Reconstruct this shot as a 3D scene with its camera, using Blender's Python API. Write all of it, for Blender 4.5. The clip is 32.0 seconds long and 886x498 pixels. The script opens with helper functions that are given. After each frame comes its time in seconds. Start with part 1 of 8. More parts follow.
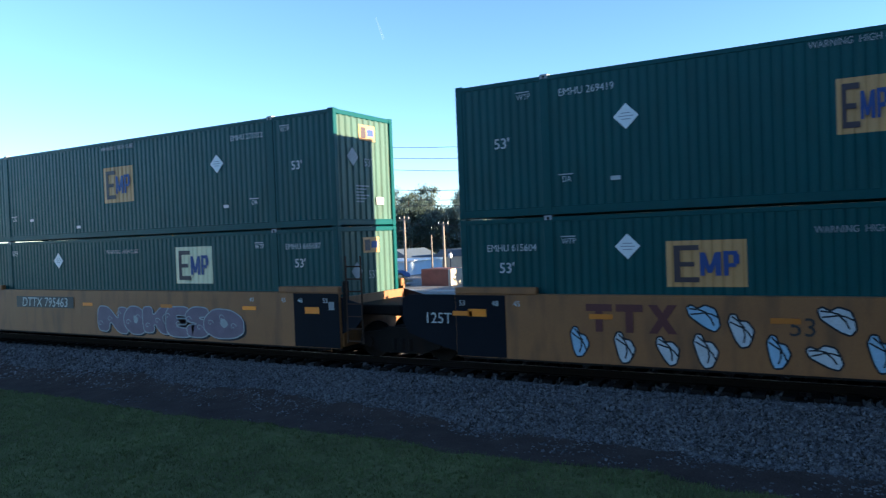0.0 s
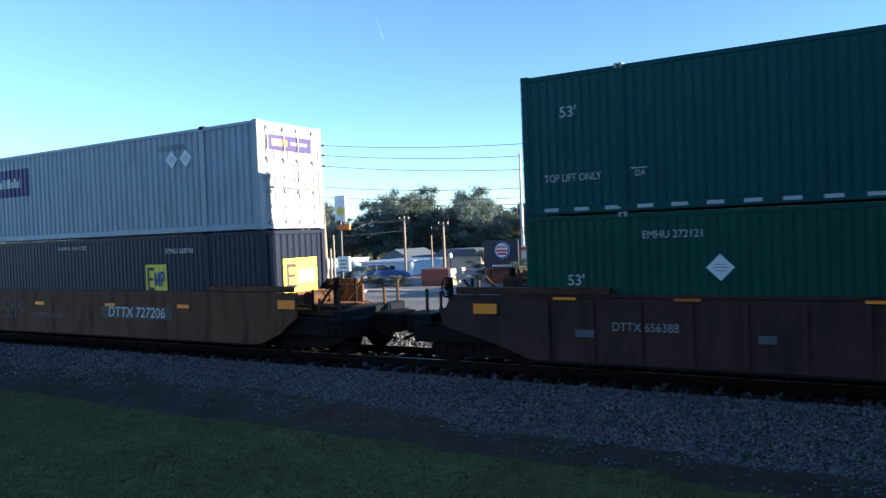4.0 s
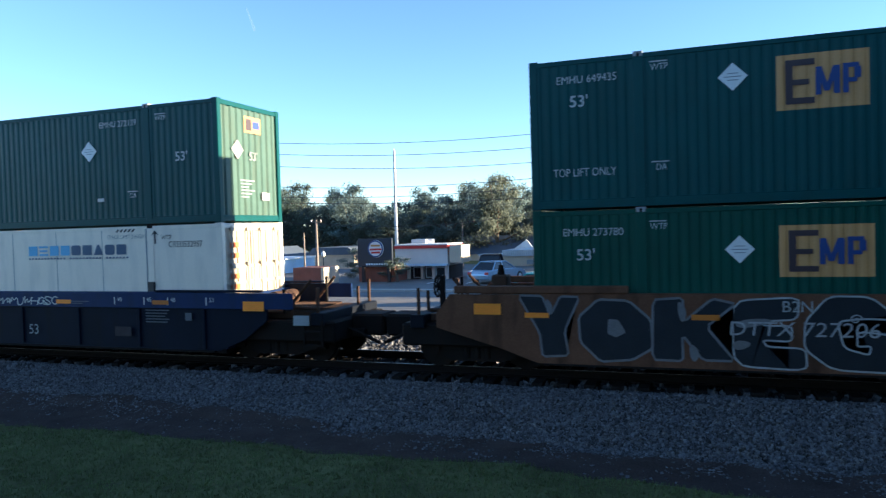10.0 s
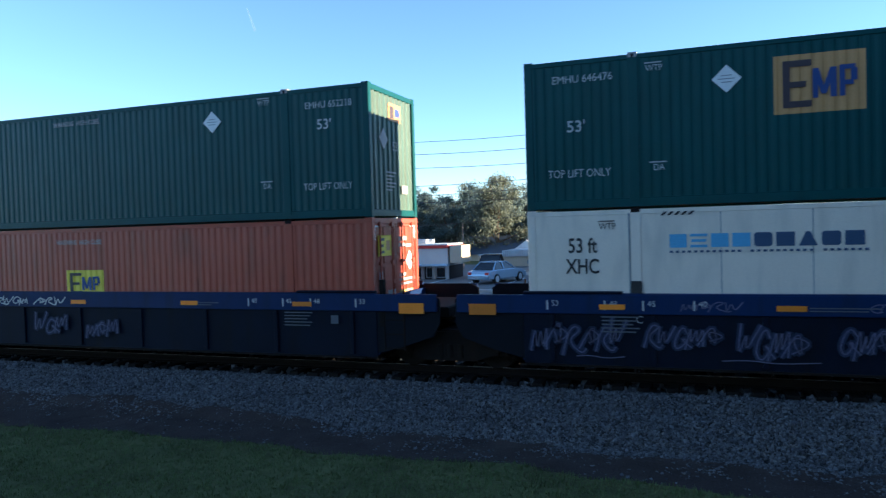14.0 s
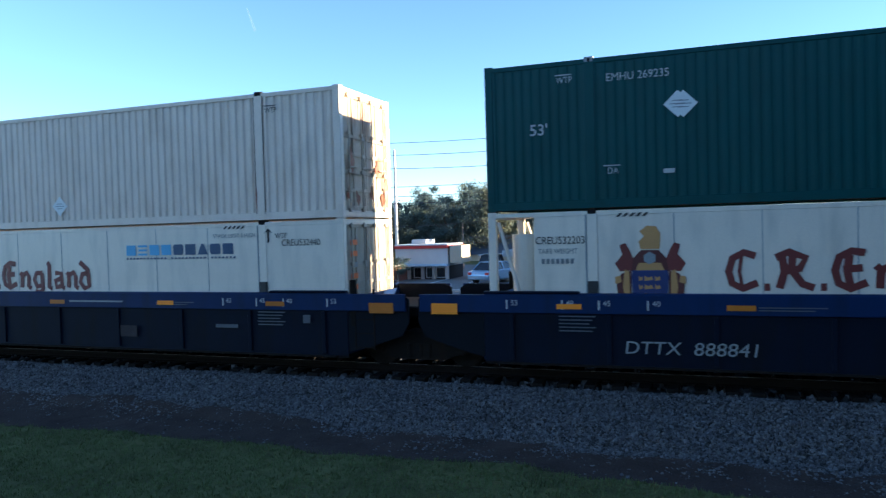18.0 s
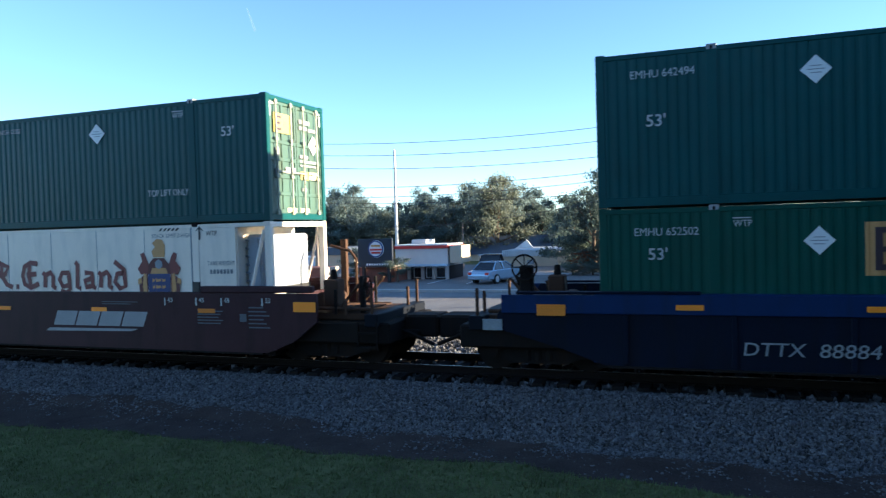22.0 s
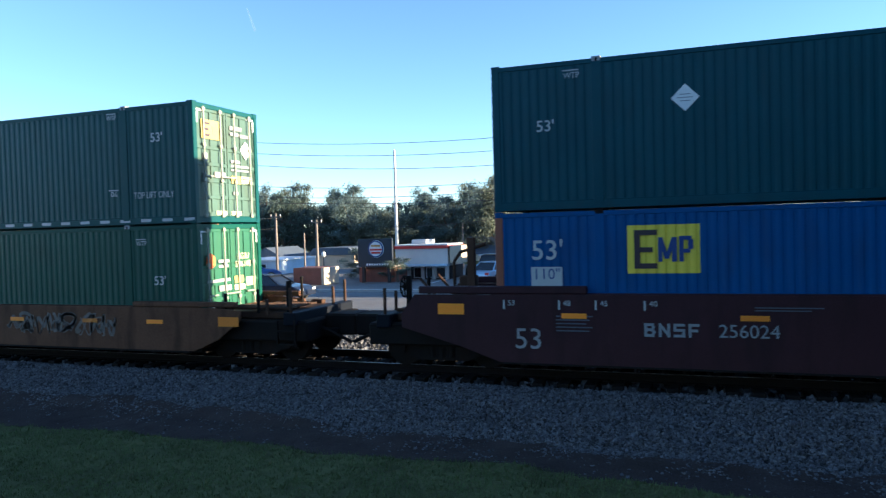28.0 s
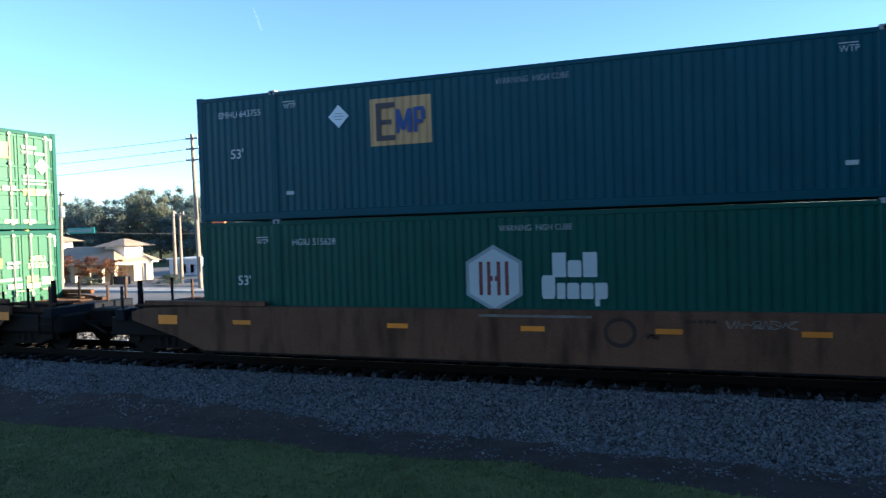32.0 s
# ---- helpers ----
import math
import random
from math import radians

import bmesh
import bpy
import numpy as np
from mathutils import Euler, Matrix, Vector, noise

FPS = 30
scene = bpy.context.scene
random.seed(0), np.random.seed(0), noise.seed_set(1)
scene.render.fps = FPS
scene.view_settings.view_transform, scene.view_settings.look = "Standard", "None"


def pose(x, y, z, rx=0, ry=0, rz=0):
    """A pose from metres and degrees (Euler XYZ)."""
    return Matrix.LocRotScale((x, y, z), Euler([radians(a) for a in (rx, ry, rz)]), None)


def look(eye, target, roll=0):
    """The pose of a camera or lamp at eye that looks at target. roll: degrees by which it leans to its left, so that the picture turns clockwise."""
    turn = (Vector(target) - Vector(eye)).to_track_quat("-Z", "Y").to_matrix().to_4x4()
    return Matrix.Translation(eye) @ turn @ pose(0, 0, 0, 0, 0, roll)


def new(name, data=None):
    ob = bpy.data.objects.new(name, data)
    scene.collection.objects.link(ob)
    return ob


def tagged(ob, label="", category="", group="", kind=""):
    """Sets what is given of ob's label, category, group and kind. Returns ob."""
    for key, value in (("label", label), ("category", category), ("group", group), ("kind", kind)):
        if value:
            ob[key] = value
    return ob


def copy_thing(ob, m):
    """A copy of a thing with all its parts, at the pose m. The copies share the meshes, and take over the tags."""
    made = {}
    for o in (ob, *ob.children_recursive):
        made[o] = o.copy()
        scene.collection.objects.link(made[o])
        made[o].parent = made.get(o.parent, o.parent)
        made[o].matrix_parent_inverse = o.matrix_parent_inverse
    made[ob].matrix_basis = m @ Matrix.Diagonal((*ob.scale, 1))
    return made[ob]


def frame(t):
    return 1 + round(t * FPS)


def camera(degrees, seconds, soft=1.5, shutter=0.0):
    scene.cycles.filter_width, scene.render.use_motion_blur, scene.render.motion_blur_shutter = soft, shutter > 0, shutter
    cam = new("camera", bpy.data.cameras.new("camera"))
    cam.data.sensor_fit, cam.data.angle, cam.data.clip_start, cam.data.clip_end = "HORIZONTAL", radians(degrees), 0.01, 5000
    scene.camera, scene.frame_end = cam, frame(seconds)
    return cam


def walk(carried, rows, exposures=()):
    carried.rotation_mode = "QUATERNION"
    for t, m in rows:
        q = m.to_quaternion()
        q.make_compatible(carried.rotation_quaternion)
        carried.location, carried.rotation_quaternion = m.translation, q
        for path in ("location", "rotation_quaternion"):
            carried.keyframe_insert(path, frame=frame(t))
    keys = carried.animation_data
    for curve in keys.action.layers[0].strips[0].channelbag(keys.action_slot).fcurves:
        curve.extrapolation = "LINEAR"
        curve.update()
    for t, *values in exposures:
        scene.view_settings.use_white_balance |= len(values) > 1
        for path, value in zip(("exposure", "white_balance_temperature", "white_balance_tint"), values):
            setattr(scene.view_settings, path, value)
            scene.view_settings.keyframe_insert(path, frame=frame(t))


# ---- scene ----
# Rail top is z = 0; the train runs along x (towards +x); the camera stands on the lawn side (small y).
CAM_Z = 2.95
TRACK_Y = 15.332          # centre line of the near track


def cam_pose(yaw, pitch, roll):
    return pose(0, 0, CAM_Z, 90 + pitch, 0, yaw) @ pose(0, 0, 0, 0, 0, roll)


cam = camera(63.0, 32.0, soft=1.3, shutter=0.1)
walk(cam, [
    (0.0, cam_pose(29.85, -1.20, -2.20)), (6.5, cam_pose(29.85, -1.20, -2.20)),
    (7.0, cam_pose(30.22, -1.22, -2.22)), (7.5, cam_pose(29.25, -1.20, -2.15)),
    (8.0, cam_pose(25.33, -1.38, -1.86)), (8.5, cam_pose(21.51, -1.60, -1.73)),
    (9.0, cam_pose(19.71, -1.64, -1.69)), (9.5, cam_pose(19.52, -1.68, -1.68)),
    (10.0, cam_pose(19.88, -1.64, -1.65)), (10.5, cam_pose(19.90, -1.62, -1.64)),
    (31.4, cam_pose(19.90, -1.62, -1.64)), (31.7, cam_pose(20.05, -1.64, -1.65)),
    (32.0, cam_pose(20.40, -1.68, -1.67)),
], exposures=[(0, 2.48, 5690, 8), (1.0, 2.35, 5650, 8), (2.0, 2.23, 5675, 8), (3.0, 2.00, 5575, 8), (3.5, 2.13, 5600, 8), (6, 2.43, 5690, 8), (7, 2.43, 5690, 8), (8, 2.53, 5690, 8), (9.3, 2.53, 5690, 8), (10.0, 2.43, 5690, 8), (11, 1.98, 5550, 8), (12, 2.51, 5690, 8), (13, 2.43, 5690, 8), (15.5, 2.43, 5690, 8), (16.2, 2.35, 5650, 8), (17, 2.10, 5600, 8), (18, 2.53, 5690, 8), (19, 2.32, 5630, 8), (20, 2.55, 5690, 8), (21, 2.43, 5690, 8), (22, 2.51, 5690, 8), (23, 2.05, 5600, 8), (24, 2.63, 5690, 8), (25, 2.43, 5690, 8), (26, 2.85, 5730, 8), (28.5, 2.18, 5625, 8), (29, 2.02, 5575, 8), (30, 2.45, 5690, 8), (31, 2.23, 5675, 8), (32, 2.53, 5690, 8)])

# ---- light: low late sun beyond the train, clear sky ----
SUN_AZ, SUN_EL = 15.5, 10.0      # degrees from +x towards +y, and above the horizon
world = bpy.data.worlds.new("world")
scene.world = world
world.use_nodes = True
wn = world.node_tree
sky = wn.nodes.new("ShaderNodeTexSky")
sky.sky_type = "NISHITA"
sky.sun_disc = False
sky.sun_elevation = radians(SUN_EL)
sky.sun_rotation = radians(90 - SUN_AZ)
sky.altitude = 200
sky.air_density = 0.75
sky.dust_density = 0.0
sky.ozone_density = 2.2
wn.links.new(sky.outputs[0], wn.nodes["Background"].inputs[0])
wn.nodes["Background"].inputs[1].default_value = 0.072

sun = new("sun", bpy.data.lights.new("sun", "SUN"))
sun.data.energy = 4.4
sun.data.angle = radians(0.6)
sun.data.color = (1.0, 0.78, 0.5)
sx = Vector((math.cos(radians(SUN_EL)) * math.cos(radians(SUN_AZ)), math.cos(radians(SUN_EL)) * math.sin(radians(SUN_AZ)), math.sin(radians(SUN_EL))))
sun.matrix_world = look(sx * 50, (0, 0, 0))


# ---- materials ----
def mat(name, col, rough=0.5, metal=0.0, var=0.18, scale=1.3, grain=35.0, bump=0.15, dirt=None, dirt_amount=0.0, stretch=(1, 1, 1), rand=0.0, spec=0.5, emit=0.0):
    """A painted or natural surface: large stains, fine grain, optional dirt streaks and per-object variation."""
    m = bpy.data.materials.new(name)
    m.use_nodes = True
    nt = m.node_tree
    b = nt.nodes["Principled BSDF"]
    L = nt.links.new
    tc = nt.nodes.new("ShaderNodeTexCoord")
    mp = nt.nodes.new("ShaderNodeMapping")
    mp.inputs["Scale"].default_value = stretch
    L(tc.outputs["Object"], mp.inputs[0])
    n1 = nt.nodes.new("ShaderNodeTexNoise")
    n1.inputs["Scale"].default_value = scale
    n1.inputs["Detail"].default_value = 5
    n2 = nt.nodes.new("ShaderNodeTexNoise")
    n2.inputs["Scale"].default_value = grain
    n2.inputs["Detail"].default_value = 3
    L(mp.outputs[0], n1.inputs[0])
    L(mp.outputs[0], n2.inputs[0])
    add = nt.nodes.new("ShaderNodeMath")
    add.operation = "ADD"
    L(n1.outputs[0], add.inputs[0])
    L(n2.outputs[0], add.inputs[1])
    rg = nt.nodes.new("ShaderNodeMapRange")
    rg.inputs[1].default_value, rg.inputs[2].default_value = 0.6, 1.4
    rg.inputs[3].default_value, rg.inputs[4].default_value = 1 - var, 1 + var
    L(add.outputs[0], rg.inputs[0])
    hsv = nt.nodes.new("ShaderNodeHueSaturation")
    hsv.inputs["Color"].default_value = (*col, 1)
    if rand:
        oi = nt.nodes.new("ShaderNodeObjectInfo")
        r2 = nt.nodes.new("ShaderNodeMapRange")
        r2.inputs[3].default_value, r2.inputs[4].default_value = 1 - rand, 1 + rand
        L(oi.outputs["Random"], r2.inputs[0])
        mu = nt.nodes.new("ShaderNodeMath")
        mu.operation = "MULTIPLY"
        L(rg.outputs[0], mu.inputs[0])
        L(r2.outputs[0], mu.inputs[1])
        L(mu.outputs[0], hsv.inputs["Value"])
    else:
        L(rg.outputs[0], hsv.inputs["Value"])
    out = hsv.outputs[0]
    if dirt:
        n3 = nt.nodes.new("ShaderNodeTexNoise")
        n3.inputs["Scale"].default_value = 1.0
        n3.inputs["Detail"].default_value = 6
        m3 = nt.nodes.new("ShaderNodeMapping")
        m3.inputs["Scale"].default_value = (3.0, 3.0, 0.7)
        L(tc.outputs["Object"], m3.inputs[0])
        L(m3.outputs[0], n3.inputs[0])
        r3 = nt.nodes.new("ShaderNodeMapRange")
        r3.inputs[1].default_value, r3.inputs[2].default_value = 0.48, 0.72
        r3.inputs[3].default_value, r3.inputs[4].default_value = 0.0, dirt_amount
        L(n3.outputs[0], r3.inputs[0])
        mx = nt.nodes.new("ShaderNodeMix")
        mx.data_type = "RGBA"
        L(r3.outputs[0], mx.inputs[0])
        L(out, mx.inputs[6])
        mx.inputs[7].default_value = (*dirt, 1)
        out = mx.outputs[2]
    L(out, b.inputs["Base Color"])
    b.inputs["Roughness"].default_value = rough
    b.inputs["Metallic"].default_value = metal
    b.inputs["Specular IOR Level"].default_value = spec
    if emit:
        L(out, b.inputs["Emission Color"])
        b.inputs["Emission Strength"].default_value = emit
    if bump:
        bp = nt.nodes.new("ShaderNodeBump")
        bp.inputs["Strength"].default_value = bump
        bp.inputs["Distance"].default_value = 0.02
        L(n2.outputs[0], bp.inputs["Height"])
        L(bp.outputs[0], b.inputs["Normal"])
    return m


GRIME = (0.035, 0.028, 0.02)
RUST = (0.09, 0.035, 0.015)
M = {}
M["green"] = mat("green_container_paint", (0.001, 0.058, 0.06), 0.4, spec=0.2, dirt=(0.002, 0.044, 0.042), dirt_amount=0.5, var=0.12)
M["green_fresh"] = mat("bright_green_container_paint", (0.001, 0.06, 0.043), 0.4, spec=0.2, dirt=(0.003, 0.034, 0.025), dirt_amount=0.4, var=0.1)
M["teal"] = mat("blue_green_container_paint", (0.001, 0.055, 0.074), 0.4, spec=0.2, dirt=(0.003, 0.042, 0.056), dirt_amount=0.5, var=0.12)
M["white_steel"] = mat("off_white_container_paint", (0.76, 0.63, 0.52), 0.5, dirt=(0.45, 0.32, 0.22), dirt_amount=0.3, var=0.1)
M["rusty_white"] = mat("rust_stained_off_white_paint", (0.5, 0.4, 0.3), 0.6, dirt=(0.15, 0.065, 0.03), dirt_amount=0.9, var=0.2)
M["grey_steel"] = mat("pale_grey_container_paint", (0.32, 0.355, 0.4), 0.5, dirt=(0.18, 0.18, 0.18), dirt_amount=0.4, var=0.1)
M["reefer"] = mat("white_reefer_panel", (0.78, 0.685, 0.575), 0.35, dirt=(0.4, 0.38, 0.33), dirt_amount=0.35, var=0.06)
M["navy"] = mat("dark_navy_container_paint", (0.0045, 0.009, 0.028), 0.45, spec=0.2, dirt=(0.008, 0.012, 0.026), dirt_amount=0.5, var=0.15)
M["orange"] = mat("red_orange_container_paint", (0.37, 0.058, 0.026), 0.45, dirt=(0.15, 0.04, 0.02), dirt_amount=0.5, var=0.12)
M["blue"] = mat("bright_blue_container_paint", (0.001, 0.07, 0.22), 0.45, spec=0.2, dirt=(0.012, 0.035, 0.1), dirt_amount=0.4, var=0.1)
M["rust_post"] = mat("rust_red_post", (0.25, 0.08, 0.04), 0.6)
M["yellow_car"] = mat("yellow_wagon_paint", (0.26, 0.105, 0.03), 0.55, dirt=(0.07, 0.035, 0.016), dirt_amount=0.55, var=0.12)
M["brown_car"] = mat("weathered_tan_wagon_paint", (0.125, 0.06, 0.034), 0.7, dirt=(0.032, 0.017, 0.01), dirt_amount=0.75, var=0.25, spec=0.12)
M["dark_car"] = mat("sooty_brown_wagon_paint", (0.056, 0.029, 0.025), 0.7, dirt=(0.015, 0.012, 0.011), dirt_amount=0.8, var=0.25, spec=0.2)
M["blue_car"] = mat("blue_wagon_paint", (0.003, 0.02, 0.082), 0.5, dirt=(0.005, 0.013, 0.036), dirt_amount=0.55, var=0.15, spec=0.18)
M["blue_dark"] = mat("darker_blue_wagon_paint", (0.003, 0.0065, 0.018), 0.6, dirt=(0.005, 0.006, 0.01), dirt_amount=0.75, var=0.2, spec=0.12)
M["maroon_car"] = mat("maroon_wagon_paint", (0.042, 0.015, 0.019), 0.55, dirt=(0.015, 0.008, 0.01), dirt_amount=0.6, var=0.15, spec=0.2)
M["black_car"] = mat("black_wagon_paint", (0.007, 0.009, 0.014), 0.6, var=0.2, spec=0.08)
M["iron"] = mat("sooty_cast_iron", (0.011, 0.009, 0.008), 0.8, dirt=(0.025, 0.012, 0.007), dirt_amount=0.4, var=0.3, spec=0.12)
M["rusty"] = mat("rusty_steel_deck", (0.07, 0.038, 0.024), 0.8, dirt=(0.025, 0.015, 0.01), dirt_amount=0.6, var=0.3, spec=0.15)
M["steel"] = mat("worn_steel", (0.3, 0.28, 0.27), 0.45, metal=1.0, var=0.2)
M["white"] = mat("white_lettering", (0.46, 0.48, 0.47), 0.5, var=0.12)
M["aged_white"] = mat("aged_white_lettering", (0.3, 0.3, 0.3), 0.6, var=0.25)
# lighter greens that put the low sun into the colour of container ends
M["end_green"] = mat("sunlit_green_end_paint", (0.05, 0.105, 0.084), 0.45, spec=0.4, dirt=(0.055, 0.075, 0.045), dirt_amount=0.6, var=0.2)
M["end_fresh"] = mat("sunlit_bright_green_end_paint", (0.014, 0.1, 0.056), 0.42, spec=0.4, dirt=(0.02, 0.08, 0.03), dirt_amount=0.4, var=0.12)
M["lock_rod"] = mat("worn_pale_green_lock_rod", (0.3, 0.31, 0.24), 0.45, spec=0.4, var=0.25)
# cream with yellow streaks, base darkened so sunlit doors don't burn out
M["cream_door"] = mat("toned_down_cream_door_paint", (0.36, 0.32, 0.265), 0.5, dirt=(0.3, 0.2, 0.1), dirt_amount=0.5, var=0.15)
M["dim_white"] = mat("faded_white_lettering", (0.26, 0.28, 0.29), 0.6, var=0.25)
M["gold"] = mat("gold_decal", (0.52, 0.265, 0.09), 0.5, var=0.12)
M["end_yellow"] = mat("weathered_yellow_decal", (0.42, 0.34, 0.09), 0.55, var=0.2)
M["lemon"] = mat("lemon_yellow_decal", (0.8, 0.62, 0.05), 0.5, var=0.08)
M["cream"] = mat("cream_decal", (0.75, 0.68, 0.42), 0.5, var=0.08)
M["brown_ink"] = mat("dark_brown_decal", (0.042, 0.022, 0.028), 0.5)
M["blue_ink"] = mat("royal_blue_decal", (0.013, 0.045, 0.19), 0.5)
M["net_navy"] = mat("faded_navy_decal", (0.035, 0.075, 0.15), 0.5)
M["shield_blue"] = mat("deep_blue_decal", (0.014, 0.03, 0.13), 0.5)
M["faint_white"] = mat("worn_white_stencil", (0.09, 0.1, 0.12), 0.6, var=0.3)
M["sky_ink"] = mat("light_blue_decal", (0.12, 0.4, 0.65), 0.5)
M["red_ink"] = mat("dark_red_decal", (0.16, 0.025, 0.022), 0.5)
M["black_ink"] = mat("black_lettering", (0.02, 0.02, 0.022), 0.5)
M["purple_ink"] = mat("purple_decal", (0.035, 0.022, 0.14), 0.45)
M["orange_ink"] = mat("orange_decal", (0.75, 0.16, 0.03), 0.5)
M["dim_black"] = mat("faded_black_lettering", (0.2, 0.21, 0.22), 0.6)
M["reflector"] = mat("amber_reflector_tape", (0.8, 0.235, 0.012), 0.4, var=0.15, bump=0.05, rand=0.45)
M["diamond"] = mat("white_placard", (0.72, 0.73, 0.72), 0.45, var=0.1)
M["graf_white"] = mat("white_spray_paint", (0.33, 0.34, 0.34), 0.6, var=0.35, scale=4, spec=0.25)
M["graf_dark"] = mat("dark_spray_paint", (0.012, 0.016, 0.022), 0.6, var=0.3, scale=3, spec=0.25)
M["faded_tag"] = mat("faded_pale_spray_paint", (0.17, 0.145, 0.125), 0.7, var=0.5, scale=5, spec=0.2)
M["faded_black"] = mat("faded_dark_spray_paint", (0.045, 0.029, 0.022), 0.7, var=0.4, scale=4, spec=0.2)
M["graf_grey"] = mat("grey_spray_paint", (0.13, 0.13, 0.135), 0.6, var=0.35, scale=3)
M["maroon_haze"] = mat("thin_grey_spray_over_maroon", (0.036, 0.03, 0.034), 0.65, var=0.45, scale=4, spec=0.2)
M["graf_dim"] = mat("dim_grey_spray_paint", (0.06, 0.058, 0.062), 0.65, var=0.4, scale=4, spec=0.2)
M["tag_haze"] = mat("thin_blue_grey_spray", (0.026, 0.034, 0.07), 0.65, var=0.5, scale=5, spec=0.2)
M["tag_lilac"] = mat("faded_lilac_spray_paint", (0.1, 0.1, 0.17), 0.6, var=0.35, scale=3)
M["graf_pale"] = mat("white_spray_paint_fresh", (0.5, 0.52, 0.54), 0.6, var=0.25, scale=4)
M["dim_brown"] = mat("faded_chalky_paint", (0.13, 0.095, 0.08), 0.7, var=0.3, scale=4)
M["red_brown"] = mat("red_brown_emblem_paint", (0.1, 0.021, 0.018), 0.6)
M["graf_blue"] = mat("pale_blue_spray_paint", (0.3, 0.45, 0.58), 0.6, var=0.2, scale=3)
M["graf_purple"] = mat("lilac_spray_paint", (0.16, 0.115, 0.155), 0.6, var=0.3, scale=3)
M["asphalt"] = mat("sun_bleached_asphalt", (0.185, 0.178, 0.17), 0.75, var=0.25, scale=0.4, grain=60, bump=0.4, spec=0.2)
M["concrete"] = mat("concrete", (0.42, 0.4, 0.37), 0.85, var=0.2, scale=0.6, grain=40, bump=0.3, spec=0.3)
M["grass"] = mat("lawn_soil", (0.104, 0.108, 0.043), 0.9, var=0.45, scale=0.7, grain=18, bump=0.6, dirt=(0.03, 0.028, 0.016), dirt_amount=0.35, spec=0.1)
M["blade"] = mat("grass_blades", (0.112, 0.14, 0.05), 0.7, var=0.4, scale=1.2, grain=8, bump=0, spec=0.2)
M["cinder"] = mat("dark_cinder_soil", (0.056, 0.043, 0.037), 0.95, var=0.4, scale=1.6, grain=30, bump=0.8, spec=0.08)
M["gravel_bed"] = mat("gravel_fines", (0.036, 0.035, 0.035), 0.95, var=0.4, scale=2.5, grain=28, bump=0.9, spec=0.1)
M["tie"] = mat("creosoted_timber", (0.013, 0.011, 0.01), 0.9, var=0.35, scale=3, grain=30, stretch=(6, 1, 6), bump=0.5, rand=0.25, spec=0.1)
M["rail"] = mat("rusty_rail", (0.012, 0.009, 0.008), 0.85, var=0.25, spec=0.08)


def stone_mat():
    m = mat("crushed_granite", (0.077, 0.074, 0.075), 0.65, var=0.35, scale=9, grain=70, bump=0.4, spec=0.45)
    nt = m.node_tree
    g = nt.nodes.new("ShaderNodeNewGeometry")
    r = nt.nodes.new("ShaderNodeMapRange")
    r.inputs[3].default_value, r.inputs[4].default_value = 0.15, 2.0
    nt.links.new(g.outputs["Random Per Island"], r.inputs[0])
    h = [n for n in nt.nodes if n.type == "HUE_SAT"][0]
    old = h.inputs["Value"].links[0].from_socket
    mu = nt.nodes.new("ShaderNodeMath")
    mu.operation = "MULTIPLY"
    nt.links.new(old, mu.inputs[0])
    nt.links.new(r.outputs[0], mu.inputs[1])
    nt.links.new(mu.outputs[0], h.inputs["Value"])
    return m


M["stone"] = stone_mat()


# ---- mesh helpers ----
def box(bm, x0, x1, y0, y1, z0, z1, bevel=0.0):
    made = bmesh.ops.create_cube(bm, size=1.0, matrix=Matrix.LocRotScale(((x0 + x1) / 2, (y0 + y1) / 2, (z0 + z1) / 2), None, (x1 - x0, y1 - y0, z1 - z0)))
    if bevel:
        edges = list({e for v in made["verts"] for e in v.link_edges})
        bmesh.ops.bevel(bm, geom=edges, offset=bevel, segments=1, affect="EDGES")
    return bm


def cyl(bm, p, q, r, r2=None, n=10):
    p, q = Vector(p), Vector(q)
    d = q - p
    turn = d.to_track_quat("Z", "Y").to_matrix().to_4x4()
    bmesh.ops.create_cone(bm, cap_ends=True, segments=n, radius1=r, radius2=r if r2 is None else r2, depth=d.length, matrix=Matrix.Translation((p + q) / 2) @ turn)
    return bm


def ring(bm, c, axis, r, tube, n=20, k=6):
    """A torus with its axis along x or y."""
    rows = []
    for i in range(n):
        a = 2 * math.pi * i / n
        row = []
        for j in range(k):
            b = 2 * math.pi * j / k
            u = (r + tube * math.cos(b)) * math.cos(a)
            w = (r + tube * math.cos(b)) * math.sin(a)
            h = tube * math.sin(b)
            row.append(bm.verts.new(Vector(c) + (Vector((h, u, w)) if axis == "x" else Vector((u, h, w)))))
        rows.append(row)
    for i in range(n):
        for j in range(k):
            a, b = rows[i], rows[(i + 1) % n]
            bm.faces.new((a[j], b[j], b[(j + 1) % k], a[(j + 1) % k]))
    return bm


def plate(bm, poly, y0, y1):
    """A flat polygon in x, z, with thickness from y0 to y1."""
    a = [bm.verts.new((x, y0, z)) for x, z in poly]
    b = [bm.verts.new((x, y1, z)) for x, z in poly]
    bm.faces.new(a)
    bm.faces.new(b[::-1])
    n = len(poly)
    for i in range(n):
        bm.faces.new((a[i], b[i], b[(i + 1) % n], a[(i + 1) % n]))
    bmesh.ops.recalc_face_normals(bm, faces=bm.faces)
    return bm


def to_mesh(bm, name="mesh"):
    me = bpy.data.meshes.new(name)
    bm.to_mesh(me)
    bm.free()
    return me


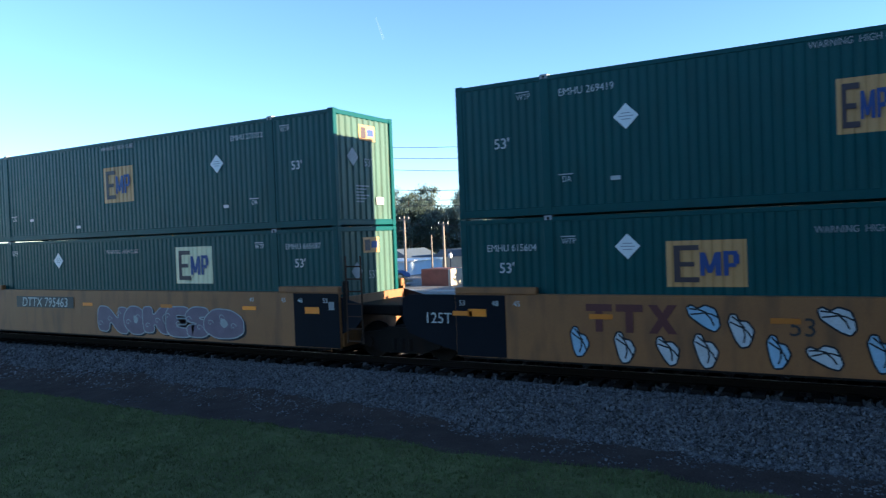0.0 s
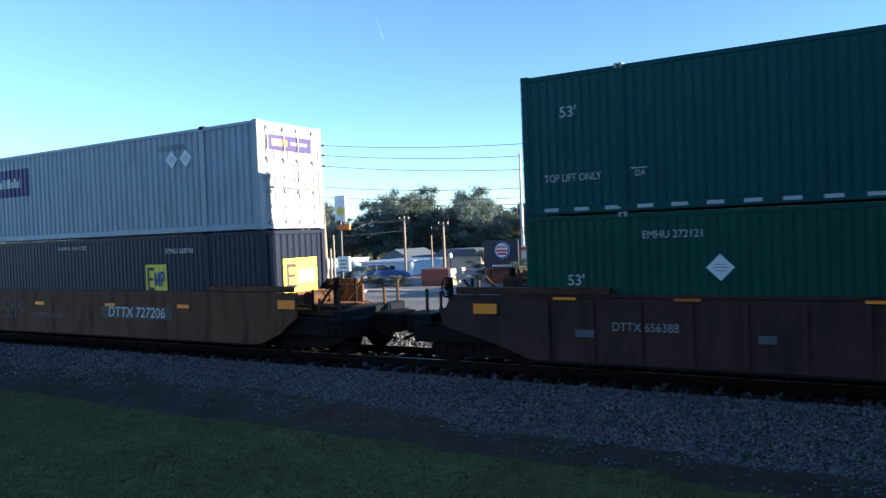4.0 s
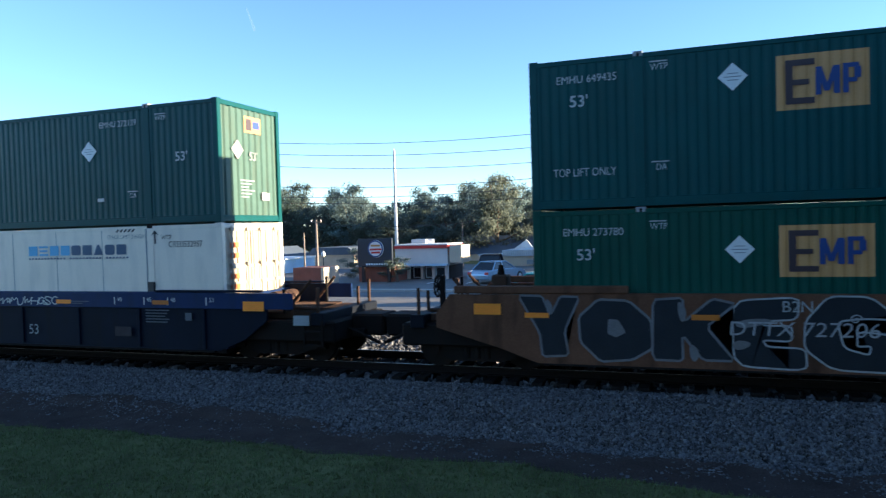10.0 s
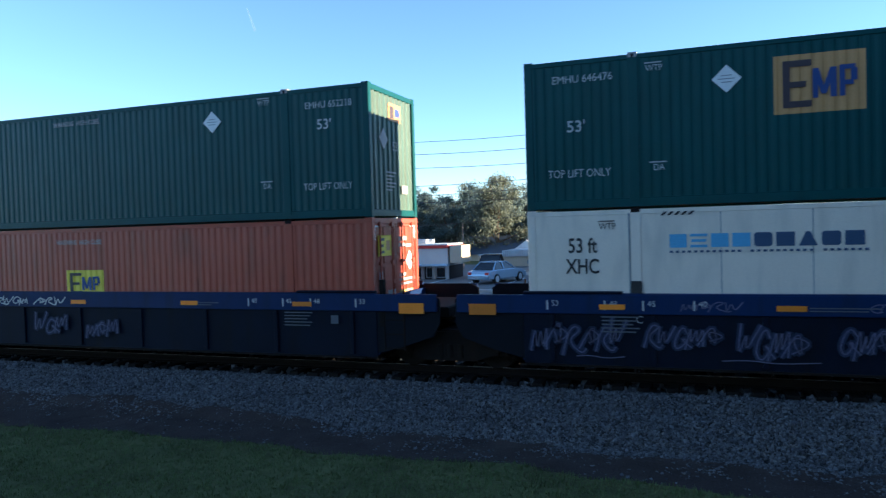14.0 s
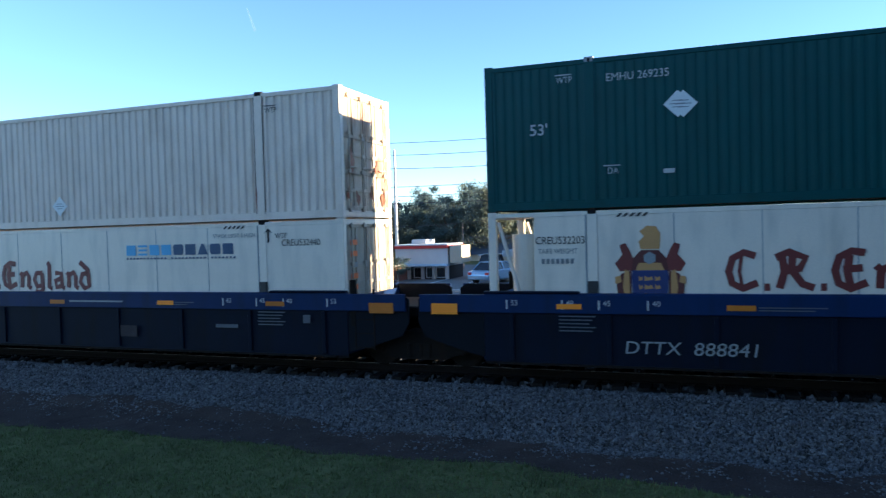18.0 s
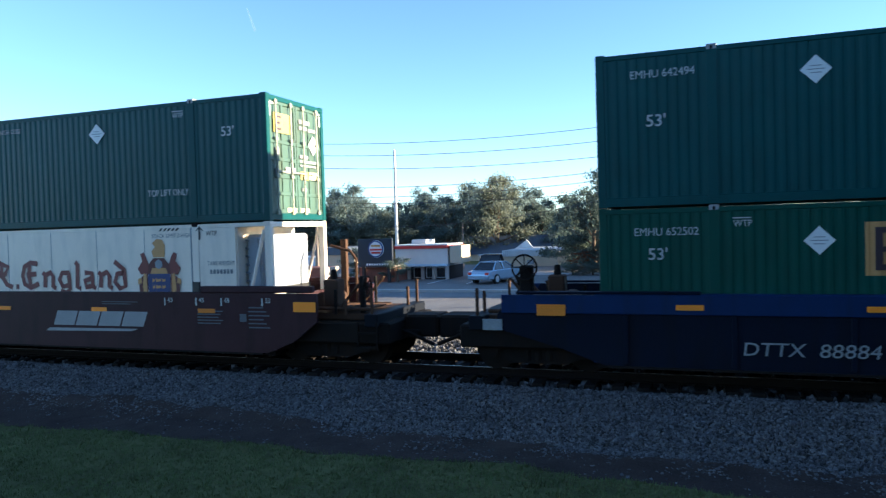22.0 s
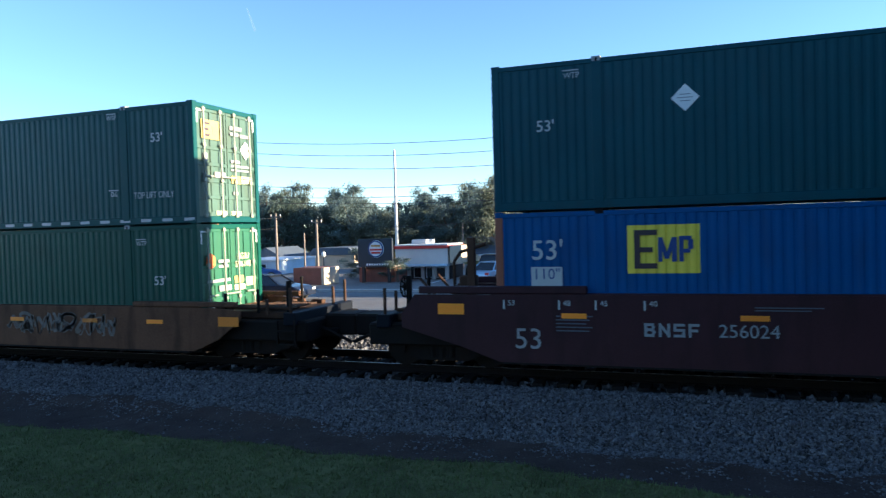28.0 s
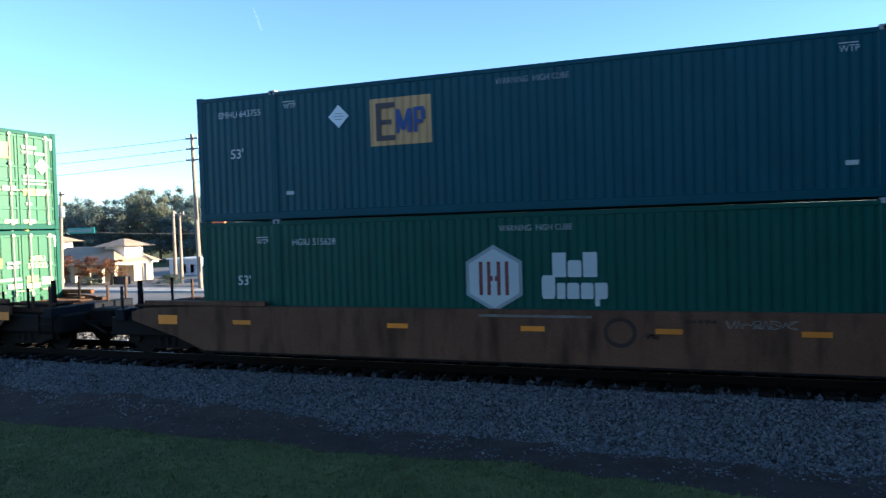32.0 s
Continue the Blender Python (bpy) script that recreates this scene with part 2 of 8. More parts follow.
def put(name, mesh, material, parent=None, m=None, label=""):
    """One object on a mesh that may be shared; its material sits on the object."""
    ob = new(name, mesh)
    if not mesh.materials:
        mesh.materials.append(None)
    ob.material_slots[0].link = "OBJECT"
    ob.material_slots[0].material = material
    if parent:
        ob.parent = parent
    if m is not None:
        ob.matrix_basis = m
    if label:
        tagged(ob, label)
    return ob


def part(name, bm, material, parent=None, label="", m=None):
    return put(name, to_mesh(bm, name), material, parent, m, label)


def thing(name, m, label, category, group=""):
    ob = new(name)
    ob.empty_display_size = 0.3
    ob.matrix_basis = m
    return tagged(ob, label, category, group)


TEXTS = {}


def text_mesh(s, size, fat=0.0, shear=0.0):
    """Lettering as a flat mesh, centred, in x, y."""
    key = (s, size, fat, shear)
    if key not in TEXTS:
        cu = bpy.data.curves.new("lettering", "FONT")
        cu.body, cu.size, cu.offset, cu.shear = s, size, fat, shear
        cu.align_x, cu.align_y = "CENTER", "CENTER"
        cu.resolution_u = 3
        cu.fill_mode = "BOTH"
        ob = bpy.data.objects.new("lettering", cu)
        scene.collection.objects.link(ob)
        dg = bpy.context.evaluated_depsgraph_get()
        TEXTS[key] = bpy.data.meshes.new_from_object(ob.evaluated_get(dg))
        bpy.data.objects.remove(ob)
        bpy.data.curves.remove(cu)
    return TEXTS[key]


def side_text(s, size, x, y, z, material, parent, wide=1.0, fat=0.0, shear=0.0, name="lettering", label=""):
    return put(name, text_mesh(s, size, fat, shear), material, parent, Matrix.LocRotScale((x, y, z), Euler((radians(90), 0, 0)), (wide, 1, 1)), label)


def end_text(s, size, x, y, z, material, parent, wide=1.0, name="lettering"):
    return put(name, text_mesh(s, size), material, parent, Matrix.LocRotScale((x, y, z), Euler((radians(90), 0, radians(90))), (wide, 1, 1)))


# ---- ground, ballast bed and track ----
def grid_mesh(x0, x1, nx, ys, height):
    xs = np.linspace(x0, x1, nx)
    v = [(float(x), float(y), float(height(x, y))) for y in ys for x in xs]
    q = [(j * nx + i, j * nx + i + 1, (j + 1) * nx + i + 1, (j + 1) * nx + i) for j in range(len(ys) - 1) for i in range(nx - 1)]
    me = bpy.data.meshes.new("sheet")
    me.from_pydata(v, [], q)
    return me


GROUND_Z = -0.8
big = bmesh.new()
bmesh.ops.create_grid(big, x_segments=2, y_segments=2, size=1.0, matrix=Matrix.LocRotScale((-30, 300, GROUND_Z - 0.05), None, (2600, 2600, 1)))
tagged(part("ground", big, M["grass"]), "flat grassy ground reaching the horizon", "ground", kind="structure")


def lawn_edge(x):
    """Where the lawn ends: it draws away from the track towards +x."""
    return 10.5 - 0.11 * max(0.0, min(x, 6) + 2.5) + 0.22 * noise.noise((x * 0.5, 3.1, 1)) + 0.12 * noise.noise((x * 1.6, 1.0, 7))


def gravel_edge(x):
    return 11.95 - 0.5 * math.tanh((x + 7.5) / 5.0) + 0.25 * noise.noise((x * 0.4, 8.2, 2)) + 0.12 * noise.noise((x * 1.9, 2.0, 5))


def lawn_h(x, y):
    return GROUND_Z + 0.115 + 0.05 * noise.noise((x * 0.35, y * 0.35, 0)) + 0.03 * noise.noise((x * 1.7, y * 1.7, 4)) - 0.35 * max(0, y - lawn_edge(x))


tagged(put("lawn", grid_mesh(-34, 16, 220, np.linspace(-4, 12.4, 84), lawn_h), M["grass"]), "dim green lawn in the shade of the train", "lawn", kind="structure")


def shoulder(x, y):
    """Ballast profile: crest beside the rails, slope to the lawn and a flat cinder strip."""
    d = abs(y - TRACK_Y)
    n = 0.05 * noise.noise((x * 0.8, y * 0.8, 2)) + 0.03 * noise.noise((x * 3, y * 3, 5))
    if d < 1.55:
        return -0.27 + n * 0.4
    if d < 3.7:
        return -0.27 - (d - 1.55) / 2.15 * 0.43 + n
    return max(-0.70 - (d - 3.7) * 0.02, -0.74) + n * 0.7


cys = np.concatenate([np.linspace(10.0, 13.8, 34), np.linspace(14.0, 16.8, 8), np.linspace(17.0, 25.4, 22)])
tagged(put("ballast_bed", grid_mesh(-48, 20, 260, cys, lambda x, y: shoulder(x, y) - 0.02), M["gravel_bed"]), "grey gravel bed under the railway track", "ballast", kind="structure")


def cinder_h(x, y):
    n = 0.025 * noise.noise((x * 1.1, y * 1.4, 9)) + 0.02 * noise.noise((x * 4, y * 4, 1))
    return shoulder(x, y) + 0.03 + n - 0.3 * max(0, lawn_edge(x) - y) - 0.2 * max(0, y - gravel_edge(x))


tagged(put("cinder_strip", grid_mesh(-40, 18, 300, np.linspace(9.0, 13.2, 40), cinder_h), M["cinder"]), "strip of dark brown cinders between lawn and gravel", "soil", kind="structure")


def stones(count, seed, xr, yr, size, keep):
    """Crushed stones as one mesh: distorted cubes."""
    rng = np.random.default_rng(seed)
    base = np.array([(x, y, z) for x in (-1, 1) for y in (-1, 1) for z in (-1, 1)], float) * 0.5
    quads = np.array([(0, 1, 3, 2), (4, 6, 7, 5), (0, 4, 5, 1), (2, 3, 7, 6), (0, 2, 6, 4), (1, 5, 7, 3)])
    vs, fs, k = [], [], 0
    while k < count:
        x, y = rng.uniform(*xr), rng.uniform(*yr)
        if not keep(x, y, rng):
            continue
        s = size * rng.uniform(0.55, 1.45)
        a = rng.normal(size=(3, 3))
        qm, _ = np.linalg.qr(a)
        p = (base * rng.uniform(0.6, 1.15, 3) + rng.uniform(-0.16, 0.16, (8, 3))) @ qm * s
        vs.append(p + (x, y, shoulder(x, y) + s * 0.12))
        fs.append(quads + 8 * k)
        k += 1
    me = bpy.data.meshes.new("stones")
    me.from_pydata(np.concatenate(vs).tolist(), [], np.concatenate(fs).tolist())
    return me


def near_keep(x, y, rng):
    a, b = lawn_edge(x) + 0.12, gravel_edge(x)
    if y < a:
        return False
    if y < b:
        return rng.random() < 0.08 + 0.5 * ((y - a) / (b - a)) ** 3
    return True


tagged(put("ballast_stones", stones(66000, 11, (-16.5, 4), (9.9, 14.05), 0.036, near_keep), M["stone"]), "loose crushed grey granite ballast", "ballast", kind="stuff")
tagged(put("ballast_stones_far", stones(11000, 13, (-32, -16.5), (11.5, 14.05), 0.052, near_keep), M["stone"]), "crushed grey granite ballast farther along the track", "ballast", kind="stuff")
tagged(put("ballast_between_rails", stones(15000, 12, (-24, 5), (14.1, 25.0), 0.08, lambda x, y, r: True), M["stone"]), "loose crushed grey ballast between and beyond the rails", "ballast", kind="stuff")

track = thing("track", pose(0, TRACK_Y, 0), "single railway track on timber sleepers", "track")
track["kind"] = "structure"
RAIL = [(-0.065, -0.172), (0.065, -0.172), (0.065, -0.16), (0.012, -0.145), (0.01, -0.045), (0.036, -0.035), (0.036, -0.006), (0.028, 0.0), (-0.028, 0.0), (-0.036, -0.006), (-0.036, -0.035), (-0.01, -0.045), (-0.012, -0.145), (-0.065, -0.16)]
for sy in (-0.753, 0.753):
    bm = bmesh.new()
    a = [bm.verts.new((-70, sy + y, z)) for y, z in RAIL]
    b = [bm.verts.new((40, sy + y, z)) for y, z in RAIL]
    bm.faces.new(a), bm.faces.new(b[::-1])
    for i in range(len(RAIL)):
        bm.faces.new((a[i], b[i], b[(i + 1) % len(RAIL)], a[(i + 1) % len(RAIL)]))
    bmesh.ops.recalc_face_normals(bm, faces=bm.faces)
    part("rail", bm, M["rail"], track)
    bm = bmesh.new()
    box(bm, -70, 40, sy - 0.026, sy + 0.026, 0.0, 0.003)
    part("rail_head", bm, M["steel"], track, "polished running surface of the rail")
bm = bmesh.new()
box(bm, -0.115, 0.115, -1.3, 1.3, -0.33, -0.17, 0.012)
tie_mesh = to_mesh(bm, "tie")
for i in range(110):
    put("sleeper", tie_mesh, M["tie"], track, pose(-46 + i * 0.51 + random.uniform(-0.02, 0.02), random.uniform(-0.03, 0.03), random.uniform(-0.008, 0.004), 0, 0, random.uniform(-1, 1)))


def grass_tufts(count, seed):
    rng = np.random.default_rng(seed)
    vs, fs = [], []
    for _ in range(count):
        x, y = rng.uniform(-24, 3.5), rng.uniform(4.5, 11.2)
        if y > lawn_edge(x) + rng.uniform(-0.1, 0.15):
            continue
        z = lawn_h(x, y) - 0.01
        for _ in range(4):
            a, h, w = rng.uniform(0, 6.28), rng.uniform(0.025, 0.07), rng.uniform(0.004, 0.009)
            dx, dy = math.cos(a), math.sin(a)
            ox, oy, lean = rng.uniform(-0.04, 0.04), rng.uniform(-0.04, 0.04), rng.uniform(0, 0.04)
            i = len(vs)
            vs += [(x + ox - dy * w, y + oy + dx * w, z), (x + ox + dy * w, y + oy - dx * w, z), (x + ox + dx * lean, y + oy + dy * lean, z + h)]
            fs.append((i, i + 1, i + 2))
    me = bpy.data.meshes.new("tufts")
    me.from_pydata(vs, [], fs)
    return me


tagged(put("grass", grass_tufts(62000, 5), M["blade"]), "short mown grass blades", "grass", kind="stuff")
# ---- containers ----
CL, CW, CH = 16.154, 2.591, 2.896
HL, HW = CL / 2, CW / 2
POST = 6.006                      # lift posts stand 40 ft apart
DEPTH = 0.01
WIDE = (0.24, 0.205, 0.25)          # pitches of the wide, deep sheets
NARROW, DEEP = (0.3, 0.43, 0.72), (0.24, 0.42, 0.82)   # where a crest ends, a trough starts and ends
MESHES = {}


def wave(x, pitch):
    """Depth of the corrugation at x: crest 0, trough d; the wide sheets are deeper."""
    d = 0.036 if pitch in WIDE else DEPTH
    u = (x / pitch) % 1.0
    a, b, c = DEEP if pitch in WIDE else NARROW
    if u < a:
        return 0.0
    if u < b:
        return d * (u - a) / (b - a)
    if u < c:
        return d
    return d * (1 - (u - c) / (1 - c))


def breaks(x0, x1, pitch):
    ks = [x0, x1]
    for i in range(int(x0 / pitch) - 2, int(x1 / pitch) + 2):
        for u in (0, *(DEEP if pitch in WIDE else NARROW)):
            x = (i + u) * pitch
            if x0 < x < x1:
                ks.append(x)
    return sorted(ks)


def wavy(x0, x1, z0, z1, pitch, lift=0.0):
    """A corrugated sheet facing -y whose crests lie at y = -HW + 0.01."""
    bm = bmesh.new()
    prev = None
    for x in breaks(x0, x1, pitch):
        y = -HW + 0.012 + wave(x, pitch) - lift
        cur = (bm.verts.new((x, y, z0)), bm.verts.new((x, y, z1)))
        if prev:
            bm.faces.new((prev[0], cur[0], cur[1], prev[1]))
        prev = cur
    return bm


def cached(key, make):
    if key not in MESHES:
        MESHES[key] = to_mesh(make(), key if isinstance(key, str) else key[0])
    return MESHES[key]


def mk_box(*a, bevel=0.0):
    return lambda: box(bmesh.new(), *a, bevel=bevel)


def mk_casting():
    bm = bmesh.new()
    box(bm, -0.089, 0.089, -0.081, 0.081, -0.059, 0.059, 0.008)
    box(bm, -0.04, 0.04, -0.085, -0.079, -0.028, 0.028)
    return bm


def mk_end_wall():
    bm = bmesh.new()
    pitch, prev = 0.25, None
    for y in breaks(-1.2, 1.2, pitch):
        x = HL - 0.02 - wave(y, pitch)
        cur = (bm.verts.new((x, y, 0.16)), bm.verts.new((x, y, 2.78)))
        if prev:
            bm.faces.new((prev[0], cur[0], cur[1], prev[1]))
        prev = cur
    return bm


def mk_door():
    """One door leaf, hinged at y = 0 and reaching to y = 1.19, with three recessed panels."""
    bm = bmesh.new()
    box(bm, -0.05, -0.03, 0.0, 1.19, 0.0, 2.6)
    for z0, z1 in ((0, 0.1), (0.42, 0.5), (0.82, 0.9), (1.22, 1.3), (1.62, 1.7), (2.52, 2.6)):
        box(bm, -0.03, 0.0, 0.0, 1.19, z0, z1, 0.006)
    for y0, y1 in ((0, 0.08), (1.11, 1.19), (0.55, 0.63)):
        box(bm, -0.03, -0.004, y0, y1, 0.0, 2.6, 0.006)
    return bm


def mk_rod():
    bm = bmesh.new()
    cyl(bm, (0.035, 0, 0.0), (0.035, 0, 2.66), 0.019, n=8)
    for z in (0.04, 0.9, 1.75, 2.6):
        box(bm, 0.0, 0.06, -0.05, 0.05, z - 0.04, z + 0.04, 0.008)
    box(bm, 0.03, 0.06, -0.02, 0.32, 0.98, 1.02, 0.006)
    return bm


def mk_diamond(s):
    return lambda: plate(bmesh.new(), [(0, -s), (s, 0), (0, s), (-s, 0)], -0.003, 0.0)


def mk_hexagon(s):
    return lambda: plate(bmesh.new(), [(s * math.sin(math.pi / 3 * i), s * math.cos(math.pi / 3 * i)) for i in range(6)], -0.003, 0.0)


def bar(parent, x0, x1, z0, z1, material, y=-HW - 0.004, name="decal_bar", label="", skew=0.0):
    """A flat painted bar on the near side."""
    key = ("bar", round(x1 - x0, 3), round(z1 - z0, 3), round(skew, 3))
    w, h = x1 - x0, z1 - z0
    me = cached(key, lambda: plate(bmesh.new(), [(0, 0), (w, 0), (w + skew, h), (skew, h)], -0.002, 0.0))
    return put(name, me, material, parent, Matrix.Translation((x0, y, z0)), label)


def end_bar(parent, x, y0, y1, z0, z1, material, name="decal_bar"):
    key = ("end_bar", round(y1 - y0, 3), round(z1 - z0, 3))
    w, h = y1 - y0, z1 - z0
    me = cached(key, mk_box(-0.002, 0.002, 0, w, 0, h))
    return put(name, me, material, parent, Matrix.Translation((x, y0, z0)))


def logo_blocks(parent, x0, z0, w, h, ground, y, corr=None):
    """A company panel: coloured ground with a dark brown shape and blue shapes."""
    if corr:
        me = cached(("logo_panel", round(x0, 2), round(z0, 2), round(w, 2), corr), lambda: wavy(x0, x0 + w, z0, z0 + h, corr, 0.004))
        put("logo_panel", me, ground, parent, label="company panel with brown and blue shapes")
    else:
        bar(parent, x0, x0 + w, z0, z0 + h, ground, y + 0.002, "logo_panel")
    u = w / 10
    b, c = M["brown_ink"], M["blue_ink"]
    for k, (a0, a1, c0, c1) in enumerate(((1.0, 1.8, 1.0, 9.0), (1.8, 4.2, 7.9, 9.0), (1.8, 3.6, 4.4, 5.4), (1.8, 4.2, 1.0, 2.1))):
        bar(parent, x0 + a0 * u, x0 + a1 * u, z0 + c0 * h / 10, z0 + c1 * h / 10, b, y, "logo_shape")
    for n, (a0, a1, c0, c1, sk) in enumerate(((4.3, 4.9, 2.4, 7.4, 0), (5.2, 5.8, 3.0, 7.4, -0.85), (5.2, 5.8, 3.0, 7.4, 1.0), (6.2, 6.9, 2.4, 7.4, 0), (7.2, 7.8, 2.4, 7.6, 0), (7.8, 8.9, 6.8, 7.6, 0), (8.4, 9.1, 4.9, 6.9, 0), (7.8, 8.7, 4.2, 5.0, 0))):
        bar(parent, x0 + a0 * u, x0 + a1 * u, z0 + c0 * h / 10, z0 + c1 * h / 10, c, y - 0.001 - 0.0004 * n, "logo_shape", skew=sk * u)


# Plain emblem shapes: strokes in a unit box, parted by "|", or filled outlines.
SHAPES = {
    "double": "0 0 0 1 .82 1 .9 .78 .78 .53 0 .53|.78 .53 1 .3 .86 0 0 0", "zig": "0 0 0 1 1 0 1 1",
    "snake": "1 1 0 1 0 .52 1 .52 1 0 0 0", "claw": "0 0 0 1 1 1|0 .5 .8 .5", "bars": "0 1 1 1|.08 .5 .92 .5|0 0 1 0",
}
SOLIDS = {
    "block": "0 0 1 0 1 1 0 1", "low_block": ".06 0 .94 0 1 .1 1 .58 .9 .68 .1 .68 0 .58 0 .1", "tail_block": "0 -.3 .35 -.3 .35 0 .9 0 1 .1 1 .58 .9 .68 0 .68",
    "wedge": "0 0 1 0 .62 1 .38 1", "round_block": ".12 0 .88 0 1 .15 1 .85 .88 1 .12 1 0 .85 0 .15",
}


def stroke_shape(kind, w, h, thick, slant=0.0):
    """One emblem shape: a filled outline, or strokes as chains of short flat bars."""
    bm = bmesh.new()
    k = 0
    if kind in SOLIDS:
        v = [float(q) for q in SOLIDS[kind].split()]
        o, w, h, low = -thick / 2, w + thick, h + thick, -thick / 2
        bm.faces.new([bm.verts.new((o + v[i] * w + v[i + 1] * h * slant, 0, low + v[i + 1] * h)) for i in range(0, len(v), 2)])
        return bm
    for line in SHAPES[kind].split("|"):
        v = [float(q) for q in line.split()]
        pts = [Vector((v[i] * w + v[i + 1] * h * slant, v[i + 1] * h)) for i in range(0, len(v), 2)]
        for a, b in zip(pts, pts[1:]):
            d = (b - a).normalized()
            n = Vector((-d.y, d.x)) * thick / 2
            a2, b2 = a - d * thick * 0.5, b + d * thick * 0.5
            bm.faces.new([bm.verts.new((p.x, -0.0003 * k, p.y)) for p in (a2 - n, b2 - n, b2 + n, a2 + n)])
            k += 1
    return bm


def shape_row(parent, row, x, z, h, ink, y, thick, gap=0.06, slant=0.0, name="wordmark_shape"):
    """Emblem shapes side by side from x; row: kinds and widths. Returns where the row ends."""
    for kind, w in row:
        me = cached((kind, round(w, 3), round(h, 3), round(thick, 3), slant), lambda: stroke_shape(kind, w, h, thick, slant))
        put(name, me, ink, parent, pose(x + thick / 2, y, z))
        x += w + thick + gap
    return x


def frame_parts(c, paint, post_paint=None):
    pp = post_paint or paint
    for sx_ in (-1, 1):
        for sy_ in (-1, 1):
            me = cached("corner_post", mk_box(-0.08, 0.08, -0.07, 0.07, 0.1, 2.8, bevel=0.012))
            put("corner_post", me, pp, c, pose(sx_ * (HL - 0.08), sy_ * (HW - 0.07), 0))
            for z in (0.059, CH - 0.059):
                put("corner_casting", cached("casting", mk_casting), paint, c, pose(sx_ * (HL - 0.089), sy_ * (HW - 0.081), z, 0, 0, 180 if sy_ > 0 else 0))
            me = cached("lift_post", mk_box(-0.1, 0.1, -0.035, 0.035, 0.1, 2.82, bevel=0.01))
            put("lift_post", me, paint, c, pose(sx_ * POST, sy_ * (HW - 0.031), 0))
            put("lift_casting", cached("casting", mk_casting), M["aged_white"] if paint in (M["green"], M["green_fresh"], M["teal"]) else M["iron"], c, pose(sx_ * POST, sy_ * (HW - 0.081), CH - 0.045, 0, 0, 180 if sy_ > 0 else 0))
            if sy_ < 0:
                # flat black plate painted in for the shade inside the lifting hole
                put("casting_hole", cached("casting_hole", lambda: plate(bmesh.new(), [(-0.018, -0.035), (0.018, -0.035), (0.03, 0.01), (0.018, 0.035), (-0.018, 0.035), (-0.03, 0.01)], -0.002, 0.0)), M["black_car"], c, pose(sx_ * POST, -HW - 0.005, CH - 0.05))
    for sy_ in (-1, 1):
        put("top_rail", cached("top_rail", mk_box(-HL + 0.1, HL - 0.1, -0.03, 0.03, 2.78, 2.872, bevel=0.008)), paint, c, pose(0, sy_ * (HW - 0.032), 0))
        put("bottom_rail", cached("bottom_rail", mk_box(-HL + 0.1, HL - 0.1, -0.03, 0.03, 0.018, 0.185, bevel=0.008)), paint, c, pose(0, sy_ * (HW - 0.032), 0))
    for sx_ in (-1, 1):
        put("end_header", cached("end_header", mk_box(-0.05, 0.05, -1.15, 1.15, 2.76, 2.88, bevel=0.01)), paint, c, pose(sx_ * (HL - 0.06), 0, 0))
        put("end_sill", cached("end_sill", mk_box(-0.05, 0.05, -1.15, 1.15, 0.02, 0.17, bevel=0.01)), paint, c, pose(sx_ * (HL - 0.06), 0, 0))
    put("roof_panel", cached("roof", mk_box(-HL + 0.1, HL - 0.1, -1.25, 1.25, 2.80, 2.835)), paint, c)
    put("floor", cached("floor", mk_box(-HL + 0.1, HL - 0.1, -1.25, 1.25, 0.06, 0.12)), M["iron"], c)


